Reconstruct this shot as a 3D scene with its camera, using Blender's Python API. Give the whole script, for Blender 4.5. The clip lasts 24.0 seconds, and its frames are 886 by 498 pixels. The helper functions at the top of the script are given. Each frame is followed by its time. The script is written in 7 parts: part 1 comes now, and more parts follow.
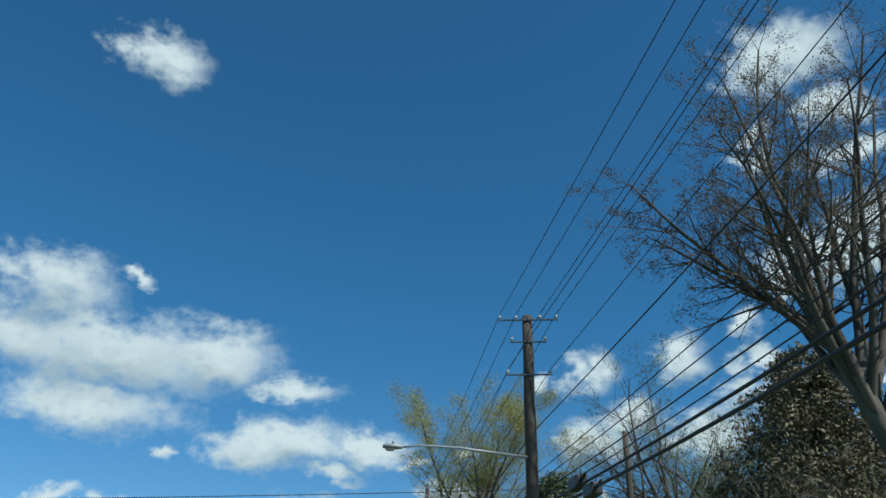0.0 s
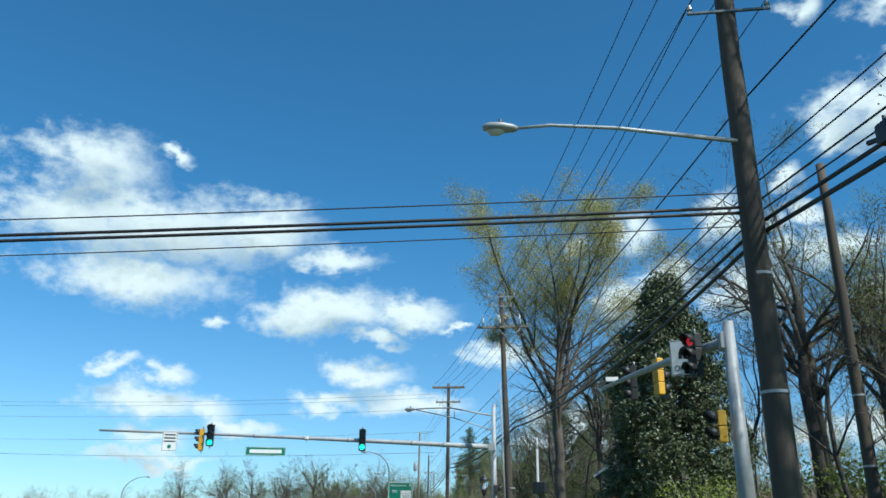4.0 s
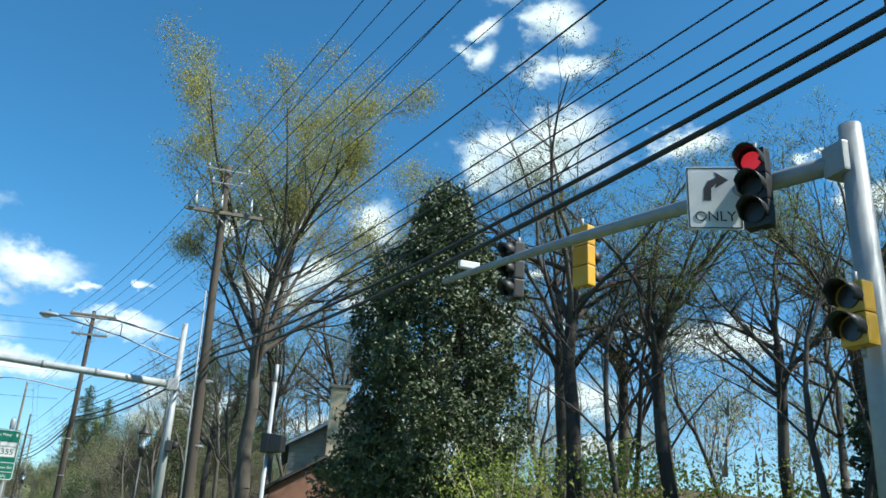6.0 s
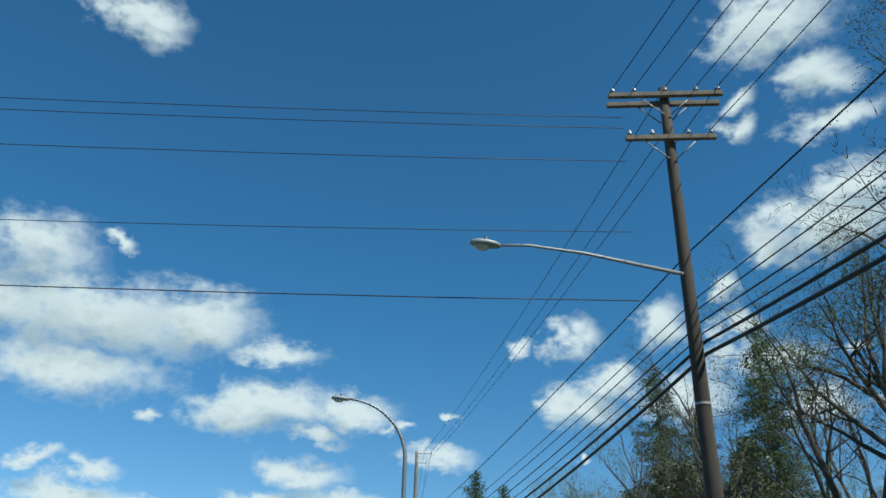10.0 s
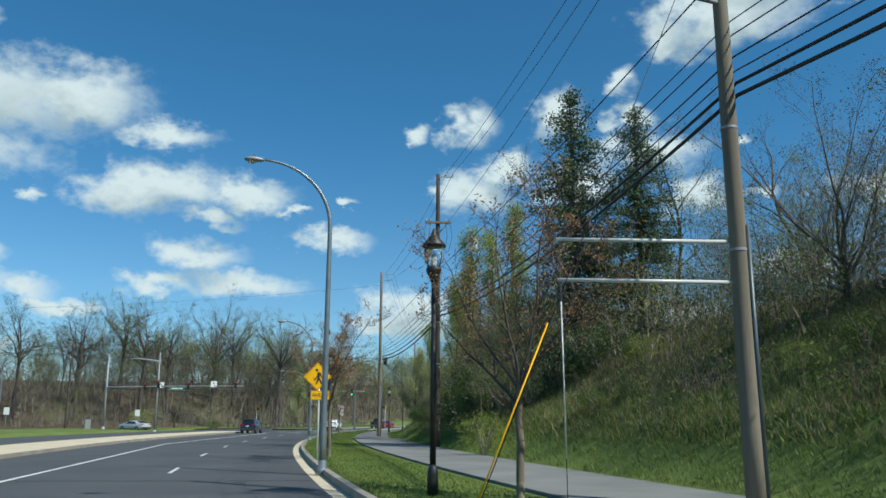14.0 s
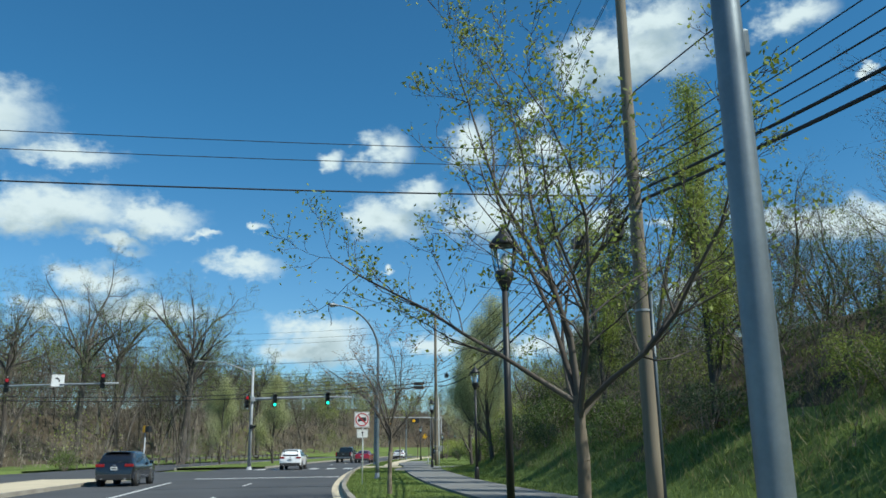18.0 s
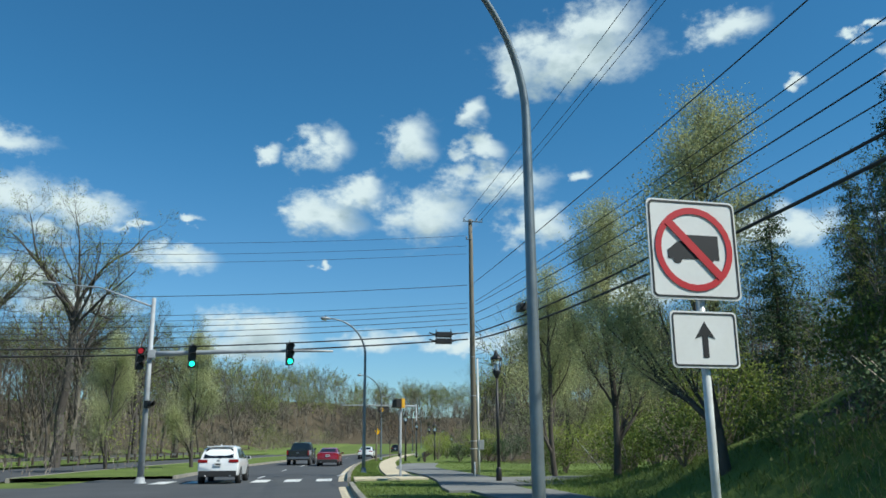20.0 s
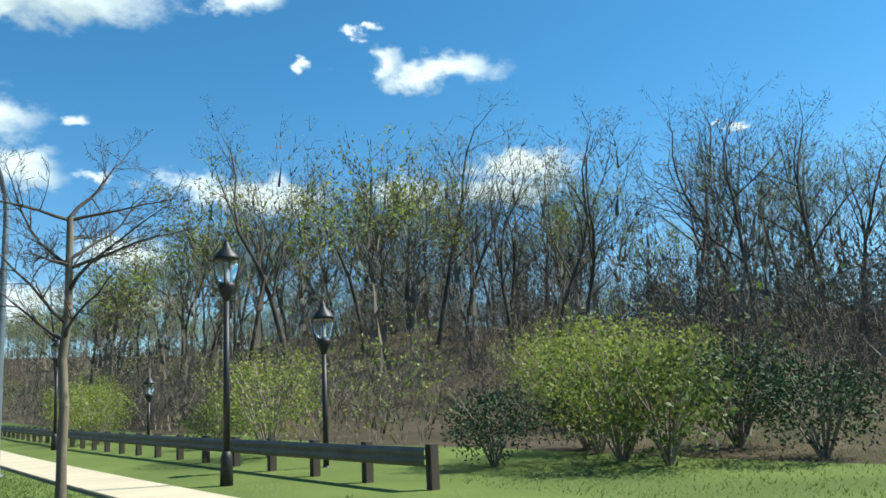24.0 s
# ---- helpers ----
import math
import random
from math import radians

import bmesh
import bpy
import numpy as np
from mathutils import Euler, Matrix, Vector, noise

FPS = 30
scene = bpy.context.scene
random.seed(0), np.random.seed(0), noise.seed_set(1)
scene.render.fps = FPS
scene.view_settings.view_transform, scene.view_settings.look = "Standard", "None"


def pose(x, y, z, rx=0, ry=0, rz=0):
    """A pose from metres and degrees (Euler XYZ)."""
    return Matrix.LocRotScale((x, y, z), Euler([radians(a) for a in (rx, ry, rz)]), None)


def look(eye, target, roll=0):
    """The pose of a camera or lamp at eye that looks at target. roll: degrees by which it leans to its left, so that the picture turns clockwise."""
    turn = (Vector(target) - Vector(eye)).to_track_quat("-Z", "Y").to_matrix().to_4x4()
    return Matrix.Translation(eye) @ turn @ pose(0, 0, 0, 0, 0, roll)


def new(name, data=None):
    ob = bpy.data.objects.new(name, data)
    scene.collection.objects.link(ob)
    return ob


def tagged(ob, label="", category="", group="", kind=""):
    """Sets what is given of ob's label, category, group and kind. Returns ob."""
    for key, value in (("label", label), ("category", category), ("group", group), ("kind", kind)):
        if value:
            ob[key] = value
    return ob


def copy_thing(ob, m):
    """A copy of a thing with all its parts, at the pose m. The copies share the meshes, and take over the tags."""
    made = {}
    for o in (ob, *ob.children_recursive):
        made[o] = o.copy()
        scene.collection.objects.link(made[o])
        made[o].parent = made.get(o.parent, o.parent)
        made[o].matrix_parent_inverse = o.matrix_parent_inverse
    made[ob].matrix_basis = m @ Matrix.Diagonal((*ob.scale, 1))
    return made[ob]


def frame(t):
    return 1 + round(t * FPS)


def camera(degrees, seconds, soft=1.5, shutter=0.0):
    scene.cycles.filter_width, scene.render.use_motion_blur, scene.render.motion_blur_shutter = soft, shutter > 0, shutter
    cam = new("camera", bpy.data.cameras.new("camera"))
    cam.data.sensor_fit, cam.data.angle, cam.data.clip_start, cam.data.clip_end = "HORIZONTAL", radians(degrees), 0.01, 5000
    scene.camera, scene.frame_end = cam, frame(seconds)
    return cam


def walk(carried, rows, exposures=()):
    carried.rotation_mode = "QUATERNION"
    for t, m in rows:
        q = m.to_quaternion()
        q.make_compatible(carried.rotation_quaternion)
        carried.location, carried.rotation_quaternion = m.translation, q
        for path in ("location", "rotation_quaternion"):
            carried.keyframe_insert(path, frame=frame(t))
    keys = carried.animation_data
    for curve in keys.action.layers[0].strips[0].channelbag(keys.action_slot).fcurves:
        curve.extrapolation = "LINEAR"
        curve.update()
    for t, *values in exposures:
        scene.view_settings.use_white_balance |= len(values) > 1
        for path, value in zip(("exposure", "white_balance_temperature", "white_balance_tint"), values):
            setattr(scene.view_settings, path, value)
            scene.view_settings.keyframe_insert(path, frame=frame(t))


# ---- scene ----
# The camera rides in a car along the right-hand lane, 1.65 m above the road.
cam = camera(57.5, 24.0, soft=1.6)
PATH = [  # seconds, x, y, yaw, pitch, roll
    (0.0, -0.001, -0.001, 5.79, 29.39, 1.6),
    (0.25, -0.073, 0.275, 5.49, 28.55, 1.21),
    (0.5, -0.149, 0.574, 5.31, 27.6, 0.73),
    (0.75, -0.231, 0.919, 5.34, 26.5, 0.12),
    (1.0, -0.322, 1.334, 5.55, 25.36, -0.5),
    (1.25, -0.425, 1.835, 5.91, 24.3, -0.95),
    (1.5, -0.542, 2.415, 6.41, 23.31, -1.2),
    (1.75, -0.677, 3.061, 7.04, 22.35, -1.25),
    (2.0, -0.83, 3.76, 7.69, 21.5, -1.19),
    (2.25, -1.004, 4.502, 8.27, 20.81, -1.09),
    (2.5, -1.205, 5.296, 8.85, 20.3, -0.96),
    (2.75, -1.435, 6.154, 9.48, 19.98, -0.78),
    (3.0, -1.699, 7.088, 10.04, 19.81, -0.56),
    (3.25, -1.999, 8.108, 10.34, 19.76, -0.29),
    (3.5, -2.321, 9.221, 10.24, 19.79, 0.01),
    (3.75, -2.65, 10.432, 9.61, 19.86, 0.37),
    (4.0, -2.97, 11.747, 8.41, 19.96, 0.75),
    (4.25, -3.271, 13.166, 6.51, 20.05, 1.16),
    (4.5, -3.57, 14.668, 3.51, 20.08, 1.67),
    (4.75, -3.889, 16.225, -0.8, 20.01, 2.31),
    (5.0, -4.253, 17.811, -5.5, 19.89, 2.78),
    (5.25, -4.676, 19.407, -9.61, 19.77, 2.86),
    (5.5, -5.151, 21.032, -12.96, 19.73, 2.86),
    (5.75, -5.662, 22.71, -15.57, 19.82, 3.08),
    (6.0, -6.192, 24.469, -17.34, 19.96, 3.23),
    (6.25, -6.728, 26.33, -18.16, 20.09, 3.01),
    (6.5, -7.264, 28.294, -18.05, 20.33, 2.58),
    (6.75, -7.796, 30.356, -17.08, 20.84, 2.18),
    (7.0, -8.32, 32.513, -15.42, 21.53, 1.66),
    (7.25, -8.834, 34.754, -13.26, 22.28, 0.93),
    (7.5, -9.347, 37.046, -10.9, 23.1, 0.35),
    (7.75, -9.87, 39.35, -8.59, 24.0, 0.27),
    (8.0, -10.415, 41.625, -6.43, 24.87, 0.28),
    (8.25, -10.99, 43.847, -4.49, 25.59, -0.02),
    (8.5, -11.598, 46.048, -2.75, 26.16, -0.31),
    (8.75, -12.238, 48.276, -1.19, 26.58, -0.21),
    (9.0, -12.907, 50.577, 0.22, 26.91, 0.16),
    (9.25, -13.606, 52.987, 1.53, 27.17, 0.57),
    (9.5, -14.325, 55.495, 2.69, 27.29, 0.92),
    (9.75, -15.056, 58.08, 3.64, 27.22, 1.17),
    (10.0, -15.789, 60.717, 4.41, 26.95, 1.33),
    (10.25, -16.519, 63.39, 5.01, 26.52, 1.43),
    (10.5, -17.25, 66.097, 5.42, 25.91, 1.46),
    (10.75, -17.993, 68.842, 5.6, 25.16, 1.43),
    (11.0, -18.754, 71.627, 5.52, 24.25, 1.36),
    (11.25, -19.541, 74.456, 5.16, 23.2, 1.26),
    (11.5, -20.346, 77.326, 4.51, 22.0, 1.11),
    (11.75, -21.161, 80.235, 3.6, 20.67, 0.92),
    (12.0, -21.976, 83.179, 2.52, 19.31, 0.74),
    (12.25, -22.785, 86.156, 1.37, 18.02, 0.64),
    (12.5, -23.589, 89.167, 0.25, 16.78, 0.67),
    (12.75, -24.392, 92.215, -0.73, 15.55, 0.82),
    (13.0, -25.197, 95.3, -1.56, 14.44, 0.88),
    (13.25, -26.007, 98.428, -2.23, 13.54, 0.7),
    (13.5, -26.818, 101.615, -2.74, 12.87, 0.5),
    (13.75, -27.628, 104.88, -3.09, 12.37, 0.44),
    (14.0, -28.431, 108.241, -3.43, 11.96, 0.17),
    (14.25, -29.223, 111.71, -3.86, 11.55, -0.56),
    (14.5, -29.992, 115.27, -4.35, 11.28, -1.12),
    (14.75, -30.726, 118.898, -4.84, 11.27, -0.94),
    (15.0, -31.413, 122.571, -5.37, 11.37, -0.58),
    (15.25, -32.044, 126.265, -5.98, 11.42, -0.63),
    (15.5, -32.63, 129.968, -6.63, 11.5, -0.81),
    (15.75, -33.186, 133.668, -7.28, 11.69, -0.71),
    (16.0, -33.728, 137.352, -7.9, 11.93, -0.55),
    (16.25, -34.266, 141.014, -8.49, 12.15, -0.58),
    (16.5, -34.792, 144.665, -8.98, 12.36, -0.74),
    (16.75, -35.292, 148.322, -9.3, 12.58, -0.89),
    (17.0, -35.754, 152.001, -9.54, 12.86, -0.83),
    (17.25, -36.168, 155.719, -9.75, 13.22, -0.49),
    (17.5, -36.534, 159.486, -9.87, 13.54, -0.22),
    (17.75, -36.855, 163.312, -9.85, 13.74, -0.35),
    (18.0, -37.136, 167.208, -9.77, 13.85, -0.62),
    (18.25, -37.378, 171.179, -9.75, 13.94, -0.71),
    (18.5, -37.573, 175.21, -9.85, 14.02, -0.69),
    (18.75, -37.714, 179.284, -10.1, 14.05, -0.67),
    (19.0, -37.791, 183.38, -10.52, 14.04, -0.67),
    (19.25, -37.798, 187.484, -11.13, 14.0, -0.64),
    (19.5, -37.745, 191.59, -11.95, 13.91, -0.58),
    (19.75, -37.642, 195.696, -13.0, 13.79, -0.52),
    (20.0, -37.502, 199.799, -14.31, 13.61, -0.45),
    (20.25, -37.333, 203.896, -15.9, 13.37, -0.36),
    (20.5, -37.137, 207.984, -17.8, 13.1, -0.27),
    (20.75, -36.925, 212.116, -20.121, 12.803, 0.21),
    (21.0, -36.685, 216.229, -22.613, 12.432, 0.618),
    (21.25, -36.396, 220.292, -25.273, 11.96, 0.788),
    (21.5, -36.073, 224.359, -27.956, 11.411, 0.691),
    (21.75, -35.658, 228.486, -30.564, 10.825, 0.45),
    (22.0, -35.195, 232.672, -33.101, 10.29, 0.068),
    (22.25, -34.698, 236.922, -35.578, 9.946, -0.361),
    (22.5, -34.149, 241.218, -38.055, 9.723, -0.746),
    (22.75, -33.614, 245.444, -40.569, 9.494, -1.224),
    (23.0, -33.031, 249.636, -42.919, 9.35, -1.709),
    (23.25, -32.379, 253.662, -44.946, 9.334, -2.083),
    (23.5, -31.693, 257.631, -46.687, 9.43, -2.39),
    (23.75, -30.985, 261.563, -48.2, 9.664, -2.604),
    (24.0, -30.265, 265.476, -49.589, 9.973, -2.759)
]


def ride(t, x, y, yaw, pitch, roll):
    a, b = radians(yaw), radians(pitch)
    ahead = Vector((-math.sin(a) * math.cos(b), math.cos(a) * math.cos(b), math.sin(b)))
    eye = Vector((x, y, 1.65))
    return look(eye, eye + 2 * ahead, roll)


EXPOSURES = [(0, 0.2), (1, 0.22), (2, 0.25), (4, 0.6), (5, 0.72), (6, 0.95), (7, 1.0), (8, 0.75), (9, 0.35), (10.5, 0.3), (12, 0.25), (14, 0.3), (16, 0.52), (18, 0.38), (21, 0.36), (22, 0.35), (23, 0.5), (24, 0.85)]
walk(cam, [(row[0], ride(*row)) for row in PATH], [(t, stops, 6350 if 4.5 < t < 7.5 else 6080 if t < 10 else 6250 if t < 22.5 else 6450, 3) for t, stops in EXPOSURES])

# ---- light ----
SUN_TURN, SUN_UP = 128.0, 47.0
world = bpy.data.worlds.new("sky")
scene.world = world
world.use_nodes = True
wt = world.node_tree
wt.nodes.clear()


def math_node(tree, op, a, b=None, c=None):
    n = tree.nodes.new("ShaderNodeMath")
    n.operation = op
    for i, v in enumerate((a, b, c)):
        if v is None:
            continue
        if isinstance(v, (int, float)):
            n.inputs[i].default_value = v
        else:
            tree.links.new(v, n.inputs[i])
    return n.outputs[0]


CLOUDS = []


def cloud(turn, up, half_width, half_height):
    CLOUDS.append((turn, up + (0.7 if turn > 34 else 0.0), half_width, half_height))


cloud(-31.0, 39.6, 3.4, 1.5)
cloud(-34.1, 23.5, 4.6, 2.4)
cloud(-35.2, 19.9, 4.0, 2.4)
cloud(-29.1, 20.0, 9.2, 3.0)
cloud(-21.9, 20.7, 4.4, 2.2)
cloud(-16.4, 18.8, 3.8, 0.9)
cloud(-30.0, 16.2, 6.6, 1.8)
cloud(-16.0, 15.4, 5.0, 1.7)
cloud(-12.6, 13.5, 2.2, 0.6)
cloud(-24.5, 14.2, 0.9, 0.6)
cloud(-28.4, 25.0, 1.2, 0.5)
cloud(-7.8, 14.2, 1.3, 0.4)
cloud(-13.8, 11.0, 3.4, 1.3)
cloud(-10.5, 8.9, 4.4, 1.0)
cloud(-16.3, 9.0, 3.2, 0.8)
cloud(-4.8, 12.4, 2.8, 0.8)
cloud(-27.2, 10.3, 1.5, 0.8)
cloud(-28.3, 8.4, 4.0, 1.2)
cloud(-24.8, 7.9, 2.8, 0.9)
cloud(-22.3, 6.9, 3.0, 0.6)
cloud(-28.5, 6.1, 3.0, 0.9)
cloud(-27.4, 4.8, 4.0, 0.6)
cloud(-3.1, 15.3, 0.8, 0.3)
cloud(5.2, 20.7, 1.9, 1.5)
cloud(1.6, 20.0, 1.1, 0.7)
cloud(12.0, 21.1, 2.1, 1.6)
cloud(17.2, 20.5, 1.6, 0.8)
cloud(24.1, 26.6, 6.2, 2.2)
cloud(20.4, 25.3, 1.8, 1.2)
cloud(16.6, 23.0, 1.3, 1.2)
cloud(8.1, 17.4, 2.4, 1.2)
cloud(4.8, 15.7, 2.4, 1.2)
cloud(13.2, 16.1, 3.4, 1.4)
cloud(18.4, 18.4, 4.0, 1.6)
cloud(19.5, 33.6, 1.6, 1.2)
cloud(26.6, 32.6, 3.4, 1.0)
cloud(-30.6, 10.8, 1.6, 0.6)
cloud(12.3, 21.6, 1.8, 1.6)
cloud(16.4, 23.2, 1.1, 0.7)
cloud(17.2, 20.9, 1.5, 0.8)
cloud(17.7, 18.9, 4.0, 0.8)
cloud(6.0, 15.7, 2.8, 1.5)
cloud(9.3, 18.1, 1.2, 1.0)
cloud(13.2, 16.0, 3.1, 2.0)
cloud(21.2, 15.8, 2.4, 1.0)
cloud(-7.6, 14.4, 1.1, 0.4)
cloud(-4.8, 12.4, 2.8, 0.8)
cloud(-17.7, 15.1, 5.0, 1.7)
cloud(1.2, 8.1, 3.4, 1.2)
cloud(0.9, 6.5, 4.4, 1.2)
cloud(5.8, 12.6, 0.5, 0.3)
cloud(9.3, 6.7, 2.4, 1.0)
cloud(15.2, 6.8, 4.4, 0.9)
cloud(20.3, 7.3, 2.4, 0.8)
cloud(1.6, 7.2, 3.0, 1.6)
cloud(35.8, 26.4, 2.8, 1.2)
cloud(50.0, 21.7, 5.0, 1.2)
cloud(45.8, 22.5, 1.4, 1.0)
cloud(24.3, 18.8, 1.1, 0.6)
cloud(19.3, 18.4, 2.4, 1.2)
cloud(21.1, 14.7, 2.6, 1.4)
cloud(25.4, 14.9, 1.3, 0.5)
cloud(35.4, 13.5, 5.2, 1.2)
cloud(38.6, 13.0, 3.0, 1.2)
cloud(47.1, 13.1, 3.4, 1.2)
cloud(55.4, 14.7, 4.6, 1.2)
cloud(54.5, 13.2, 4.6, 1.0)
cloud(27.6, 10.0, 3.2, 1.2)
cloud(21.2, 6.7, 4.0, 1.0)
cloud(29.2, 6.8, 3.0, 0.8)
cloud(40.1, 22.1, 0.8, 0.4)
cloud(44.7, 24.6, 0.8, 0.4)
cloud(70.7, 15.7, 1.2, 0.2)
cloud(68.9, 16.3, 0.6, 0.2)
cloud(25.2, 36.3, 2.6, 1.3)
cloud(19.4, 35.7, 1.7, 0.9)
cloud(-10.5, 15.3, 3.2, 1.2)
cloud(23.0, 39.6, 5.4, 2.3)
cloud(26.0, 35.2, 2.6, 1.2)
cloud(26.5, 28.6, 3.2, 1.7)
cloud(-29.9, 39.3, 3.2, 1.4)

# The mass of the clouds, as a function of the compass turn and the height over the horizon, in degrees.
mass = bpy.data.node_groups.new("cloud_mass", "ShaderNodeTree")
mass.interface.new_socket("turn", in_out="INPUT", socket_type="NodeSocketFloat")
mass.interface.new_socket("up", in_out="INPUT", socket_type="NodeSocketFloat")
mass.interface.new_socket("mass", in_out="OUTPUT", socket_type="NodeSocketFloat")
g_in, g_out = mass.nodes.new("NodeGroupInput"), mass.nodes.new("NodeGroupOutput")
total = None
for turn, up, hw, hh in CLOUDS:
    u = math_node(mass, "MULTIPLY", math_node(mass, "SUBTRACT", g_in.outputs[0], turn), 1 / hw)
    v = math_node(mass, "MULTIPLY", math_node(mass, "SUBTRACT", g_in.outputs[1], up), 1 / hh)
    d = math_node(mass, "SUBTRACT", 1.25, math_node(mass, "SQRT", math_node(mass, "ADD", math_node(mass, "MULTIPLY", u, u), math_node(mass, "MULTIPLY", v, v))))
    total = d if total is None else math_node(mass, "SMOOTH_MAX", total, d, 0.25)
mass.links.new(total, g_out.inputs[0])

coord = wt.nodes.new("ShaderNodeTexCoord")
way = coord.outputs["Generated"]
split = wt.nodes.new("ShaderNodeSeparateXYZ")
wt.links.new(way, split.inputs[0])
turn0 = math_node(wt, "MULTIPLY", math_node(wt, "ARCTAN2", split.outputs[0], split.outputs[1]), 180 / math.pi)
up0 = math_node(wt, "MULTIPLY", math_node(wt, "ARCSINE", split.outputs[2]), 180 / math.pi)


def sky_noise(scale, detail, rough):
    n = wt.nodes.new("ShaderNodeTexNoise")
    n.inputs["Scale"].default_value, n.inputs["Detail"].default_value, n.inputs["Roughness"].default_value = scale, detail, rough
    stretch = wt.nodes.new("ShaderNodeVectorMath")
    stretch.operation = "MULTIPLY"
    stretch.inputs[1].default_value = (1, 1, 1.5)
    wt.links.new(way, stretch.inputs[0])
    wt.links.new(stretch.outputs[0], n.inputs["Vector"])
    parts = wt.nodes.new("ShaderNodeSeparateColor")
    wt.links.new(n.outputs["Color"], parts.inputs[0])
    return n.outputs["Fac"], parts.outputs[0], parts.outputs[1]


coarse, cx, cy = sky_noise(14, 3, 0.55)
fine, fx, fy = sky_noise(45, 6, 0.62)


def shifted(base, a, b, ka, kb, more=0.0):
    wob = math_node(wt, "ADD", math_node(wt, "MULTIPLY", math_node(wt, "SUBTRACT", a, 0.5), ka), math_node(wt, "MULTIPLY", math_node(wt, "SUBTRACT", b, 0.5), kb))
    return math_node(wt, "ADD", math_node(wt, "ADD", base, wob), more)


def cloud_at(more):
    g = wt.nodes.new("ShaderNodeGroup")
    g.node_tree = mass
    wt.links.new(shifted(turn0, cx, fx, 5.0, 2.2), g.inputs[0])
    wt.links.new(shifted(up0, cy, fy, 3.0, 1.6, more), g.inputs[1])
    rough = math_node(wt, "ADD", math_node(wt, "MULTIPLY", math_node(wt, "SUBTRACT", fine, 0.5), 1.15), math_node(wt, "MULTIPLY", math_node(wt, "SUBTRACT", coarse, 0.5), 0.9))
    return math_node(wt, "ADD", g.outputs[0], rough)


def ramp(value, low, high):
    n = wt.nodes.new("ShaderNodeMapRange")
    n.interpolation_type = "SMOOTHSTEP"
    n.inputs["From Min"].default_value, n.inputs["From Max"].default_value = low, high
    wt.links.new(value, n.inputs["Value"])
    return n.outputs["Result"]


here, above = cloud_at(0.0), cloud_at(1.6)
cover = ramp(here, 0.0, 1.05)
shade = ramp(above, 0.2, 1.5)
sky = wt.nodes.new("ShaderNodeTexSky")
sky.sky_type, sky.sun_disc = "NISHITA", False
sky.sun_elevation, sky.sun_rotation = radians(SUN_UP), radians(SUN_TURN)
sky.air_density, sky.dust_density, sky.ozone_density = 1.0, 0.3, 3.0


def mix(kind, fac, a, b):
    n = wt.nodes.new("ShaderNodeMix")
    n.data_type, n.blend_type = "RGBA", kind
    for i, v in ((0, fac), (6, a), (7, b)):
        if isinstance(v, (int, float, tuple)):
            n.inputs[i].default_value = v
        else:
            wt.links.new(v, n.inputs[i])
    return n.outputs[2]


CLOUD_LIT, CLOUD_GREY = (6.3, 7.1, 7.3, 1), (3.5, 4.4, 4.8, 1)
tone = mix("MIX", shade, CLOUD_LIT, CLOUD_GREY)
clear = mix("MIX", ramp(up0, 0.0, 24.0), (0.66, 0.87, 1.02, 1), (0.36, 0.82, 1.0, 1))
blue = mix("MULTIPLY", 1.0, sky.outputs[0], clear)
both = mix("MIX", cover, blue, tone)
back = wt.nodes.new("ShaderNodeBackground")
back.inputs["Strength"].default_value = 0.091
wt.links.new(both, back.inputs["Color"])
out = wt.nodes.new("ShaderNodeOutputWorld")
wt.links.new(back.outputs[0], out.inputs[0])

sun_data = bpy.data.lights.new("sun", "SUN")
sun_data.energy, sun_data.angle, sun_data.color = 4.3, radians(0.53), (1.0, 0.955, 0.88)
sun = new("sun", sun_data)
sa, sb = radians(SUN_TURN), radians(SUN_UP)
TO_SUN = Vector((math.sin(sa) * math.cos(sb), math.cos(sa) * math.cos(sb), math.sin(sb)))
sun.matrix_world = look((0, 0, 60), Vector((0, 0, 60)) - TO_SUN)

